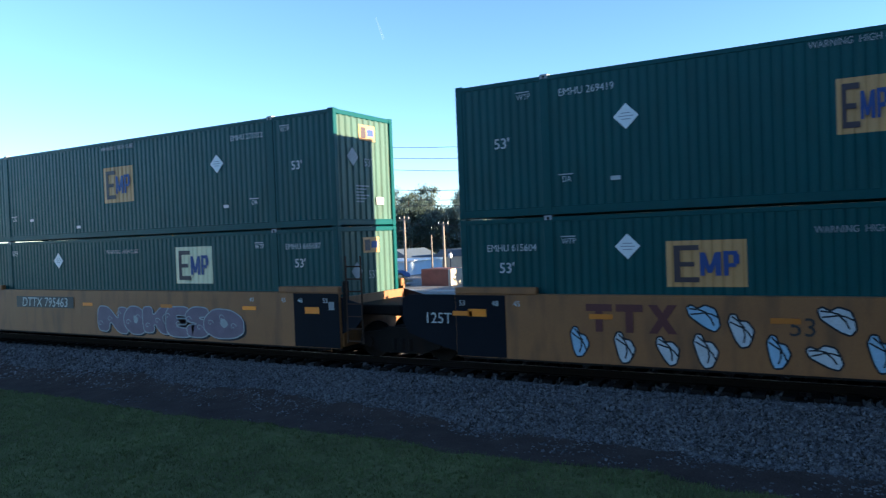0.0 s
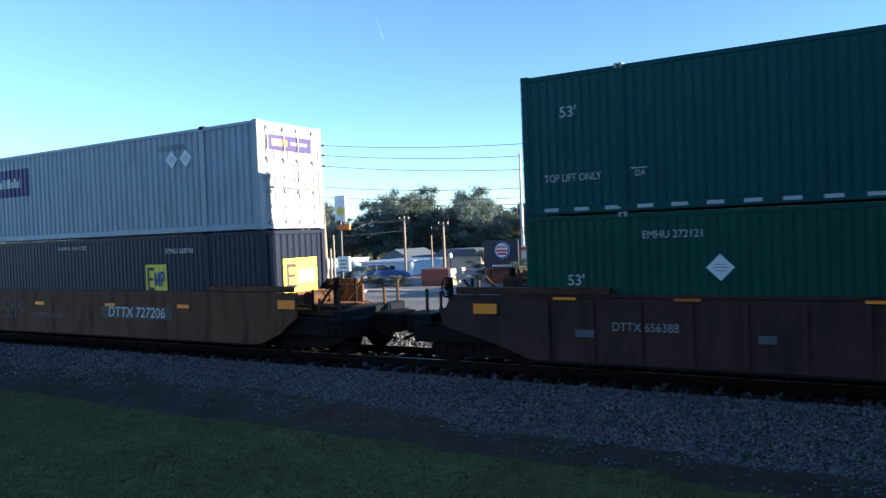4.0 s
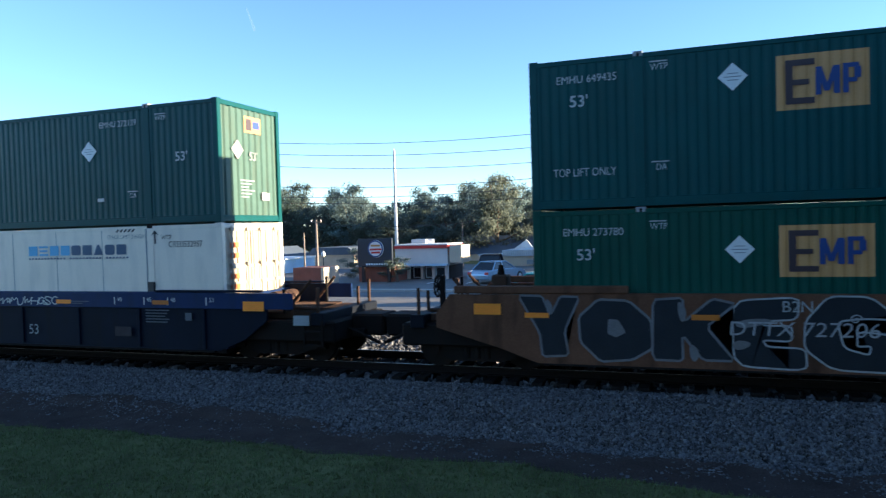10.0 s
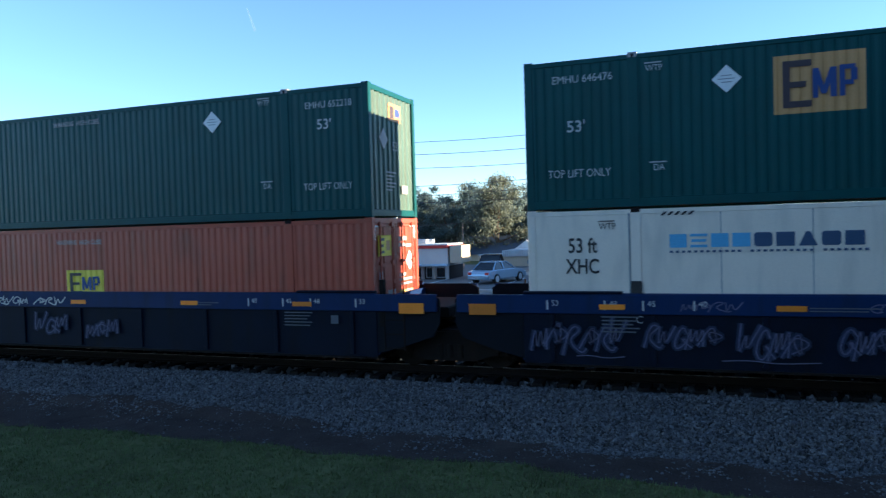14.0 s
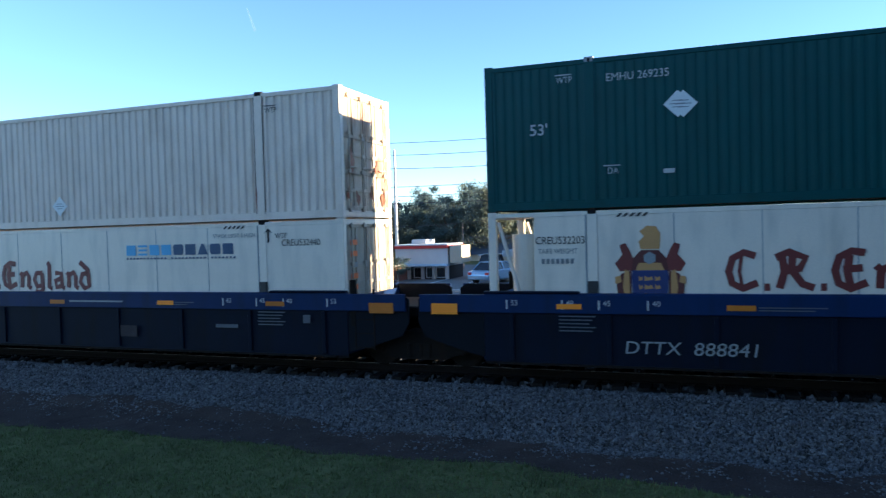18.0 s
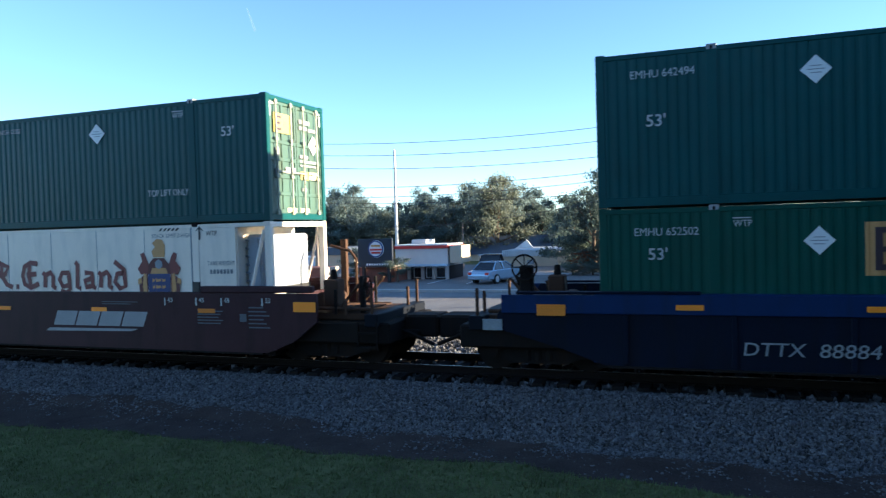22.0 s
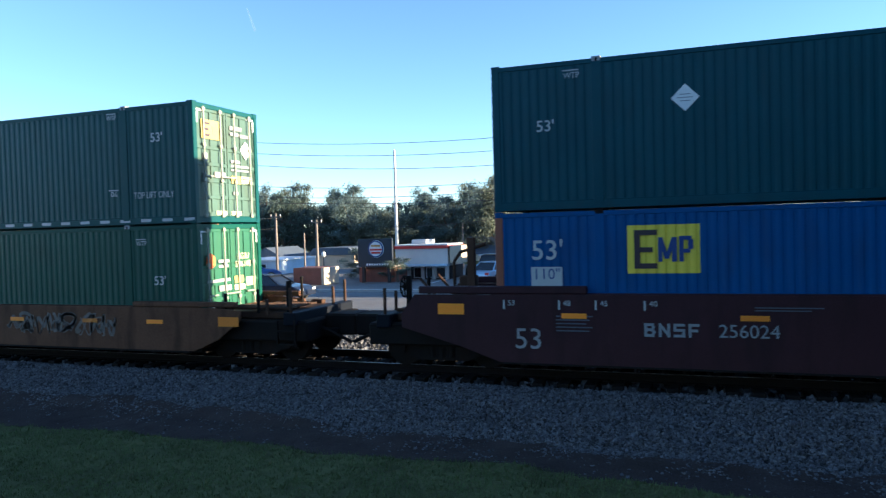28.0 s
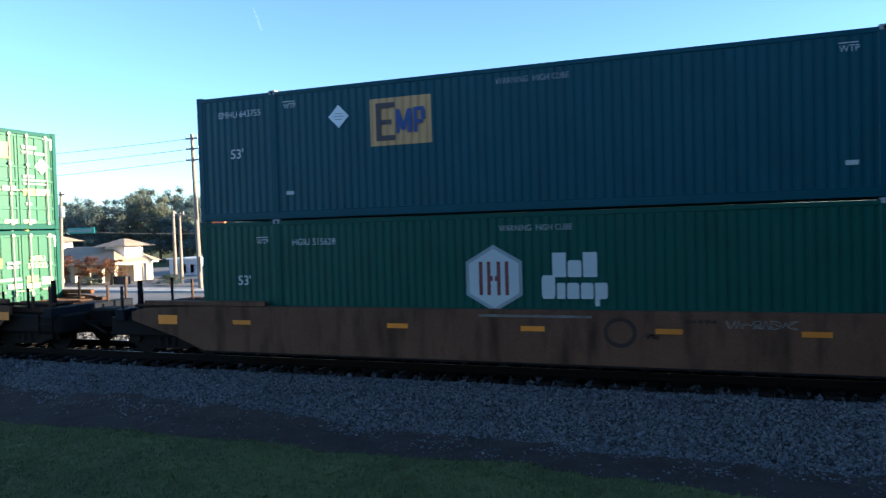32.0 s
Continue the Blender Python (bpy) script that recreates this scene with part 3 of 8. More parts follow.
def end_doors(c, side, paint, marks, logo=None, code=""):
    turn = pose(0, 0, 0, 0, 0, 0 if side > 0 else 180)
    for k in (-1, 1):
        m = turn @ Matrix.Translation((HL - 0.03, k * 1.2, 0.17)) @ Matrix.Diagonal((1, -k, 1, 1))
        # faded: the doors' green made lighter to paint in the sun
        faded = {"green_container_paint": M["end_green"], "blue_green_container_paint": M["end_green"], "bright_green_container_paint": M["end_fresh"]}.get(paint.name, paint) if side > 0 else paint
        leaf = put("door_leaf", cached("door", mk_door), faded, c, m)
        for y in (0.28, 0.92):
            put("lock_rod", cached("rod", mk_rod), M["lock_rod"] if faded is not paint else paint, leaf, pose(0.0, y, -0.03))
    if not marks or side < 0:
        return
    x = HL - 0.022
    pale, dim = M["aged_white"], M["dim_white"]
    for y0, y1, z0, z1 in ((-1.15, -0.85, 2.68, 2.72), (0.85, 1.15, 2.68, 2.72), (-1.16, -1.1, 2.4, 2.66), (1.1, 1.16, 2.4, 2.66)):
        end_bar(c, x, y0, y1, z0, z1, M["diamond"], "reflective_strip")
    if marks == "hexagon":
        put("emblem_shape", cached("end_hexagon", mk_hexagon(0.2)), M["orange_ink"], c, pose(x, -0.8, 1.98, 0, 0, 90))
        rows = [(-0.5, -0.08, 1.92, 2.0), (-0.5, -0.12, 1.8, 1.87), (-0.95, -0.5, 1.45, 1.52), (-0.5, -0.05, 1.45, 1.53), (-0.5, -0.02, 1.22, 1.36), (-0.95, -0.5, 0.62, 0.92)]
        lines = [(code_line, 0.22, 0.5, 2.05 - 0.2 * i) for i, code_line in enumerate((code + " ").split(" ")) if code_line]
        plates = [(0.12, 0.5, 1.38, 1.56, "end_yellow"), (0.12, 0.55, 1.2, 1.34, "cream"), (0.62, 1.0, 1.28, 1.5, "cream"), (-0.4, -0.15, 0.55, 0.75, "cream")]
        lines.append(("53'", 0.32, 0.78, 0.6))
    else:
        g = logo or M["end_yellow"]
        end_bar(c, x, -0.98, -0.28, 2.04, 2.5, g, "logo_panel")
        for y0, y1, z0, z1 in ((-0.9, -0.84, 2.1, 2.44), (-0.84, -0.66, 2.38, 2.44), (-0.84, -0.7, 2.24, 2.3), (-0.84, -0.66, 2.1, 2.16)):
            end_bar(c, x + 0.003, y0, y1, z0, z1, M["brown_ink"], "logo_shape")
        end_bar(c, x + 0.003, -0.56, -0.36, 2.16, 2.38, M["gold"], "logo_shape")
        rows = [(0.14, 0.62, 2.36, 2.46), (0.14, 0.5, 2.22, 2.3), (0.55, 0.98, 2.2, 2.28), (0.14, 0.52, 1.52, 1.6), (0.14, 0.98, 1.42, 1.48), (0.14, 0.98, 1.32, 1.37), (-0.52, -0.1, 1.12, 1.26), (-0.95, -0.78, 1.5, 1.7), (-0.95, -0.82, 1.05, 1.22), (0.2, 0.4, 0.72, 0.8)]
        lines = []
        plates = [(0.14, 0.52, 1.0, 1.2, "end_yellow"), (0.56, 1.0, 1.02, 1.2, "cream"), (0.1, 0.5, 0.2, 0.3, "cream"), (-0.5, -0.1, 0.2, 0.3, "cream")]
        me = cached("diamond_end", lambda: plate(bmesh.new(), [(0, -0.24), (0.24, 0), (0, 0.24), (-0.24, 0)], -0.003, 0.0))
        put("placard", me, M["diamond"], c, pose(x, 0.78, 1.88, 0, 0, 90))
    for y0, y1, z0, z1 in rows:
        end_bar(c, x, y0, y1, z0, z1, pale if z1 - z0 > 0.07 else dim)
    for text, size, y, z in lines:
        end_text(text, size, x, y, z, M["cream"], c)
    for y0, y1, z0, z1, ink in plates:
        end_bar(c, x, y0, y1, z0, z1, M[ink], "sticker")


def end_wall(c, side, paint, marks, logo=None):
    # the sun-facing green wall takes the lighter, sunlit copy of its paint
    lit_end = side > 0 and paint in (M["green"], M["green_fresh"])
    put("end_panel", cached("end_wall", mk_end_wall), M["end_green"] if lit_end else paint, c, pose(0, 0, 0, 0, 0, 0 if side > 0 else 180))
    if marks and side > 0:
        x = HL - 0.012
        g = logo or M["gold"]
        end_bar(c, x, -0.25, 0.45, 2.2, 2.6, g, "logo_panel")
        end_bar(c, x + 0.004, -0.18, 0.05, 2.26, 2.54, M["brown_ink"], "logo_shape")
        end_bar(c, x + 0.004, 0.1, 0.38, 2.32, 2.5, M["blue_ink"], "logo_shape")
        me = cached("diamond_end", lambda: plate(bmesh.new(), [(0, -0.22), (0.22, 0), (0, 0.22), (-0.22, 0)], -0.003, 0.0))
        put("placard", me, M["aged_white"], c, pose(x, -0.55, 1.75, 0, 0, 90))
        end_text("53'", 0.3, x, 0.1, 1.62, M["aged_white"], c)
        for i in range(6):
            end_bar(c, x, -0.45, 0.1 - 0.12 * (i % 3), 1.0 - i * 0.08, 1.035 - i * 0.08, M["dim_white"])
        end_bar(c, x, 0.42, 0.75, 0.55, 0.75, M["aged_white"])


def arrow_mark(c, s, x, z, ink, size=0.17, over=True):
    side_text(s, size, x, -HW - 0.004, z, ink, c, 0.85)
    if over:
        bar(c, x - 0.17, x + 0.14, z + size * 0.55, z + size * 0.67, ink)


# Where the markings sit on each container: kind, metres from its left end, metres above its underside.
MARKS = {
    "A_up": "53 1.08 1.56 | CODE 2.96 2.48 | WTP 1.61 2.49 | DIA 3.75 1.86 | DA 2.50 0.72 | BAR 3.51 0.68 | LOGO 7.34 1.13 0.82 0.94 | WARN 7.68 2.69",
    "A_low": "CODE 1.22 2.25 | 53 1.10 1.82 | WTP 2.50 2.36 | DIA 3.70 2.23 | LOGO 4.43 1.44 1.43 0.87 | WARN 7.70 2.43",
    "B_up": "LOGO 7.26 1.03 1.37 1.06 | DIA 12.13 1.84 | DA 13.46 0.72 | DA 2.48 0.72 | 53 1.01 1.58 | WTP 1.51 2.51 | BAR 3.46 0.67 | BAR 5.95 0.36 | BAR 12.42 0.67 | 53 14.94 1.57 | CODE 13.25 2.46 | WTP 14.59 2.51 | WARN 7.97 2.66",
    "B_low": "WTP 2.39 2.45 | 53 1.05 1.99 | DIA 4.81 2.22 | WARN 7.98 2.44 | LOGO 10.31 1.49 1.46 1.03 | WTP 13.56 2.46 | CODE 15.03 2.43 | 53 14.93 2.00",
    "C_up": "LOGO 10.0 1.49 1.45 1.04 | DIA 12.15 2.06 | WTP 13.55 2.51 | 53 14.9 2.00 | CODE 15.0 2.44 | DA 13.55 0.70 | TOP 14.9 0.69 | 53 1.02 2.07 | WARN 8.14 2.61 | DA 2.44 0.74 | TOP 1.07 0.74",
    "C_low": "LOGO 7.52 1.23 1.52 0.79 | DIA 3.85 1.80 | WARN 8.27 2.60 | 53 14.92 1.58 | WTP 14.45 2.46 | 53 1.08 1.56 | CODE 3.01 2.44",
    "D_up": "PANEL 2.38 1.55 3.58 1.20 | TOP 2.84 0.37 | DIA 12.86 2.10 | DIA 13.44 2.10 | CODE 12.84 2.42",
    "D_low": "WARN 8.04 2.59 | CODE 13.00 2.41 | LOGO 11.52 1.20 0.91 0.84 | WTP 1.70 2.34",
    "E_up": "LOGO 10.11 1.45 1.44 0.83 | WTP 1.67 2.45 | 53 1.17 1.50 | DA 2.58 0.67 | BAR 3.38 0.60 | BAR 12.68 0.61 | DA 13.50 0.68 | 53 14.97 1.51 | DIA 12.19 1.75 | WARN 8.08 2.78",
    "E_low": "WTP 1.69 2.41 | CODE 3.06 2.36 | DIA 3.84 1.74 | LOGO 4.57 1.55 1.37 0.89 | WARN 8.10 2.54 | WTP 14.41 2.42 | 53 14.93 1.51",
    "F_up": "53 0.96 2.06 | CODE 1.11 2.48 | TOP 1.04 0.70 | WTP 2.45 2.58 | DA 2.46 0.73 | DIA 3.71 2.27 | LOGO 4.42 1.60 1.44 0.96 | WARN 8.07 2.61 | WTP 13.53 2.54 | DA 13.53 0.71 | 53 14.97 2.03 | TOP 14.96 0.67",
    "F_low": "DIA 3.78 2.08 | LOGO 4.43 1.58 1.48 0.91 | WARN 8.01 2.58 | 53 14.94 1.98 | 53 1.03 2.01 | CODE 1.17 2.45 | WTP 2.39 2.53 | WTP 13.58 2.50",
    "G_up": "LOGO 7.23 1.08 1.50 1.03 | DIA 12.30 1.86 | CODE 13.23 2.48 | WTP 14.53 2.53 | 53 15.10 1.58 | DA 13.63 0.72 | BAR 12.62 0.65 | WARN 7.99 2.70 | 53 1.11 1.55 | WTP 1.61 2.48 | DA 2.49 0.69 | BAR 3.48 0.65",
    "G_low": "CREST 2.95 1.66 | NET 10.14 2.09 3.31 0.35 | ENG 4.01 1.21 4.74 0.68 | WTP 14.57 2.58 | CODE 15.12 2.41 | STACK 13.34 2.62",
    "H_up": "LOGO 4.48 1.54 1.43 1.02 | DIA 3.71 2.25 | CODE 1.13 2.50 | 53 1.00 1.59 | TOP 1.04 0.69 | WTP 2.46 2.57 | DA 2.52 0.73 | WARN 8.09 2.63 | WTP 13.58 2.56 | DA 13.56 0.71 | 53 15.01 1.59 | TOP 15.00 0.67",
    "H_low": "FT 1.07 1.99 | WTP 1.55 2.56 | NET 2.68 2.03 3.29 0.34 | DIA 6.51 1.91 | ENG 6.95 1.30 4.69 0.69 | CREST 12.92 1.76 | STACK 13.26 2.58 | WTP 14.55 2.59 | CODE 14.73 2.32 | TARE 14.68 2.14",
    "I_up": "53 1.13 1.93 | WTP 2.51 2.49 | DA 2.52 0.66 | TOP 1.15 0.60 | WARN 8.05 2.60 | 53 15.07 2.05 | CODE 15.18 2.48 | DIA 12.15 2.32 | WTP 13.55 2.64 | DA 13.58 0.77 | TOP 15.12 0.70",
    "I_low": "WARN 7.98 2.52 | LOGO 7.52 1.16 1.20 0.66",
    "J_up": "LOGO 7.31 1.08 1.51 1.01 | DIA 3.68 1.88 | WARN 8.10 2.67 | WTP 14.55 2.48 | 53 15.08 1.57 | DA 13.67 0.71 | BAR 12.67 0.64 | 53 1.08 1.57 | WTP 1.60 2.50 | CODE 2.97 2.47 | DIA 3.78 1.87 | DA 2.49 0.71 | BAR 3.51 0.66",
    "J_low": "CODE 1.45 2.31 | TARE 1.4 2.1 | ENG 4.42 1.28 4.89 0.81 | NET 10.31 2.03 3.24 0.29 | CREST 3.13 1.66 | FT 15.07 2.00 | WTP 14.61 2.55 | STACK 13.42 2.62",
    "K_up": "WTP 14.42 2.47 | DIA 8.10 0.55",
    "K_low": "WTP 1.57 2.55 | STACK 2.75 2.58 | TARE 1.35 2.12 | CREST 3.29 1.66 | ENG 4.29 1.21 4.55 0.70 | NET 10.18 2.06 3.22 0.36 | WTP 14.58 2.55 | CODE 15.08 2.39 | STACK 13.33 2.58",
    "L_up": "LOGO 6.6 0.76 1.68 1.45 | DIA 3.76 2.28 | 53 1.09 1.59 | CODE 1.21 2.46 | WTP 13.58 2.51 | 53 14.99 1.56 | BAR 13.58 0.62",
    "L_low": "CODE 1.23 2.43 | 53 1.08 2.01 | WTP 2.55 2.55 | DIA 3.78 2.22 | LOGO 4.48 1.60 1.46 0.92 | WARN 8.15 2.63 | WTP 13.54 2.53 | 53 14.96 1.99",
    "M_up": "LOGO 4.24 1.53 1.54 1.06 | DIA 11.25 2.29 | WTP 2.43 2.57 | WTP 13.72 2.55 | 53 15.1 2.08 | 53 1.08 2.05 | CODE 1.42 2.44 | TOP 2.9 0.75 | TOP 13.36 0.74 | WARN 7.97 2.54 | BAR 3.5 0.21",
    "M_low": "WTP 1.6 2.6 | STACK 2.95 2.58 | CODE 1.18 2.42 | NET 2.68 2.12 3.38 0.32 | ENG 6.55 1.22 5.51 0.67 | CREST 13.0 1.77 | STACK 13.4 2.62 | WTP 14.55 2.65 | TARE 14.8 1.95",
    "N_up": "CODE 1.16 2.45 | 53 1.05 2.02 | TOP 1.02 0.70 | WTP 2.39 2.57 | DA 2.37 0.74 | DIA 3.79 2.10 | LOGO 7.30 1.10 1.41 1.05 | WTP 13.60 2.61 | 53 14.97 2.10 | TOP 14.92 0.66 | DA 13.61 0.77 | WARN 12.23 2.66",
    "N_low": "WTP 1.57 2.48 | 53 1.05 1.56 | CODE 2.90 2.43 | DIA 3.71 1.82 | LOGO 7.41 1.17 1.31 0.92 | 53 14.92 1.61 | WARN 8.07 2.70",
    "O_up": "LOGO 7.32 1.11 1.47 1.03 | WTP 14.60 2.54 | 53 15.13 1.59 | BAR 12.68 0.70 | DA 13.73 0.74 | WARN 7.66 2.71 | DIA 3.67 1.98 | 53 1.07 1.64 | WTP 1.60 2.58",
    "O_low": "53 1.05 2.11 | PLATE 1.03 1.68 | PLATE 8.10 2.53 | LOGO 2.58 1.66 1.30 0.91",
    "P_up": "53 0.95 2.08 | CODE 1.06 2.51 | TOP 0.96 0.72 | WTP 2.27 2.66 | DA 2.33 0.77 | DIA 3.71 2.14 | LOGO 4.35 1.58 1.54 1.03 | WARN 7.99 2.67 | WTP 13.73 2.64 | DA 13.73 0.77 | 53 15.08 2.08 | TOP 14.94 0.71",
    "P_low": "WTP 1.56 2.46 | 53 1.03 1.54 | CODE 2.94 2.43 | WARN 8.04 2.58 | HUB 7.16 1.57 | WTP 14.51 2.45 | 53 15.03 1.54",
    "Q_up": "53 1.09 1.53 | CODE 1.19 2.44 | WTP 2.53 2.52 | DIA 3.75 2.19 | LOGO 4.50 1.49 1.40 1.00 | WARN 8.04 2.59 | WTP 13.55 2.55 | BAR 2.47 0.59 | BAR 13.57 0.62 | 53 15.03 1.54",
    "Q_low": "WTP 1.70 2.41 | CODE 3.02 2.38 | 53 1.17 1.52 | WARN 8.03 2.56 | HUB 7.16 1.54 | 53 15.03 1.54 | WTP 14.5 2.45",
}


def marks_of(key):
    for item in MARKS.get(key, "").split(" | "):
        if item:
            kind, *nums = item.split()
            yield kind, [float(n) for n in nums]


def container(name, paint, label, marks="", pitch=0.18, right="door", code="", size53=0.31, dashes=False, white_marks=True, logo_ground=None,
              post_paint=None, end_marks=True, end_logo=None, end_paint=None):
    c = thing(name, pose(0, 0, 0), label, "container", "containers on the train")
    frame_parts(c, paint, post_paint)
    for k in (1, -1):
        me = cached(("side_panel", pitch), lambda: wavy(-HL + 0.1, HL - 0.1, 0.15, 2.82, pitch))
        put("side_panel", me, paint, c, pose(0, 0, 0, 0, 0, 0 if k > 0 else 180))
    if right == "door":
        end_doors(c, 1, end_paint or paint, end_marks, end_logo, code)
        end_wall(c, -1, paint, False)
    else:
        end_wall(c, 1, paint, end_marks, end_logo)
        end_doors(c, -1, paint, False)
    ink = M["white"] if white_marks else M["black_ink"]
    y = -HW - 0.004
    for kind, n in marks_of(marks):
        x, z = n[0] - HL, n[1]
        if kind == "53":
            side_text("53'", size53, x, y, z, ink, c, fat=0.003)
        elif kind == "CODE" and code:
            side_text(code, 0.21, x, y, z, ink, c, 0.92)
        elif kind in ("WTP", "DA"):
            arrow_mark(c, kind, x, z, ink)
        elif kind == "WARN":
            side_text("WARNING  HIGH CUBE", 0.17, x, y, z, M["aged_white"] if white_marks else ink, c, 0.82)
        elif kind == "TOP":
            side_text("TOP LIFT ONLY", 0.22, x, y, z, ink, c, 0.78)
        elif kind == "DIA":
            put("placard", cached("diamond", mk_diamond(0.25)), M["diamond"], c, pose(x, y + 0.001, z))
            for i, w in ((-1, 0.09), (0, 0.14), (1, 0.09)):
                bar(c, x - w, x + w, z + 0.06 * i - 0.008, z + 0.06 * i + 0.008, M["dim_white"], y - 0.003, "placard_print")
        elif kind == "BAR":
            bar(c, x - 0.1, x + 0.1, z - 0.04, z + 0.04, ink)
        elif kind == "LOGO":
            logo_blocks(c, x, z, n[2], n[3], logo_ground or M["gold"], y, pitch)
    if dashes:
        for i in range(25):
            v = 0.45 + i * 0.64
            bar(c, v - HL, v - HL + 0.3, 0.07, 0.14, M["white"], y + 0.003, "reflective_strip")
    return c


GOTHIC = {
    "big_round": (".78 .9 .5 1 .22 .85 .12 .5 .2 .18 .46 .04 .82 .2", ".44 .9 .38 .5 .44 .14"),
    "big_leg": (".2 .95 .26 .5 .14 .05", ".06 .85 .38 1 .76 .84 .62 .56 .3 .5", ".46 .9 .42 .5", ".45 .5 .68 .16 .95 .06"),
    "big_bar": (".8 .95 .5 1 .22 .85 .12 .5 .2 .18 .46 .04 .84 .2", ".45 .9 .4 .5 .46 .14", ".3 .53 .74 .57"),
    "dot": (".1 .08 .24 .08",),
    "arch": (".05 .62 .16 .5 .13 .05", ".14 .5 .4 .62 .5 .45 .48 .1 .62 .02"),
    "loop": (".54 .6 .22 .6 .1 .35 .24 .08 .5 .14", ".5 .6 .54 .0 .4 -.14 .14 -.1"),
    "mast": (".1 1 .2 .9 .16 .06 .32 .02",),
    "bowl": (".15 .6 .45 .58 .48 .08 .62 .03", ".46 .4 .15 .3 .2 .06 .46 .12"),
    "mast_bowl": (".1 1 .48 .7 .52 .1 .3 .02 .1 .25 .2 .55 .46 .58",),
}


def gothic_row(c, x0, z0, w, h, y):
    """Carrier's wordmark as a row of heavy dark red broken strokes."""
    row = (("big_round", 0.0), ("dot", 0.88), ("big_leg", 1.2), ("dot", 2.2), ("big_bar", 2.5), ("arch", 3.48), ("loop", 4.16), ("mast", 4.86), ("bowl", 5.2), ("arch", 5.88), ("mast_bowl", 6.5))
    k = w / 7.15
    for kind, o in row:
        for n, stroke in enumerate(GOTHIC[kind]):
            v = [float(q) for q in stroke.split()]
            pts = [(v[i], v[i + 1]) for i in range(0, len(v), 2)]
            key = ("gothic", kind, n, round(k, 3))
            me = cached(key, lambda: ribbon([(px * k, pz * h) for px, pz in pts], 0.13 if n == 0 or kind != "big_round" else 0.06))
            put("wordmark_shape", me, M["red_ink"], c, pose(x0 + o * k, y - 0.0004 * n, z0))


def crest_shapes(c, x, z, y):
    """Coat of arms as plain shapes in red-brown, gold and blue."""
    def shape(name, pts, material, lift):
        me = cached(("crest", name), lambda: plate(bmesh.new(), pts, -0.0015, 0))
        put("crest_shape", me, material, c, pose(x, y - lift, 0))
    for k in (-1, 1):
        tag = "l" if k < 0 else "r"
        shape("arm" + tag, [(k * a, b) for a, b in ((0.3, 1.72), (0.55, 1.7), (0.64, 1.85), (0.5, 2.02), (0.55, 2.2), (0.44, 2.24), (0.36, 2.1), (0.3, 1.95))], M["red_ink"], 0)
        shape("body" + tag, [(k * a, b) for a, b in ((0.34, 1.1), (0.58, 1.1), (0.62, 1.5), (0.52, 1.66), (0.34, 1.72))], M["red_brown"], 0.001)
        shape("mane" + tag, [(k * a, b) for a, b in ((0.36, 1.1), (0.44, 1.1), (0.5, 1.4), (0.46, 1.74), (0.38, 1.7))], M["gold"], 0.003)
        shape("paw" + tag, [(k * a, b) for a, b in ((0.52, 1.5), (0.64, 1.46), (0.64, 1.6), (0.54, 1.62))], M["gold"], 0.003)
    shape("helm", [(-0.34, 1.7), (0.34, 1.7), (0.3, 1.95), (0.16, 2.1), (-0.16, 2.1), (-0.3, 1.95)], M["red_brown"], 0.002)
    shape("visor", [(-0.26, 1.72), (0.26, 1.72), (0.2, 1.86), (-0.2, 1.86)], M["gold"], 0.003)
    shape("shield", [(-0.3, 1.0), (0.3, 1.0), (0.34, 1.6), (0.32, 1.72), (-0.32, 1.72), (-0.34, 1.6)], M["shield_blue"], 0.004)
    for b in (1.2, 1.36, 1.52):
        for n, (u, w) in enumerate(((-0.2, 0.07), (-0.1, 0.16), (0.09, 0.1))):
            shape("charge%d_%d" % (int(b * 100), n), [(u, b), (u + w, b + 0.02), (u + w * 0.8, b + 0.09), (u + w * 0.4, b + 0.06), (u, b + 0.1)], M["gold"], 0.006)
    put("crest_shape", cached("crest_mid", mk_hexagon(0.12)), M["dim_white"], c, pose(x, y - 0.005, 1.95))
    shape("lion", [(-0.16, 2.12), (0.18, 2.12), (0.2, 2.4), (0.12, 2.54), (-0.04, 2.56), (-0.18, 2.46), (-0.1, 2.36), (-0.2, 2.26)], M["gold"], 0.001)


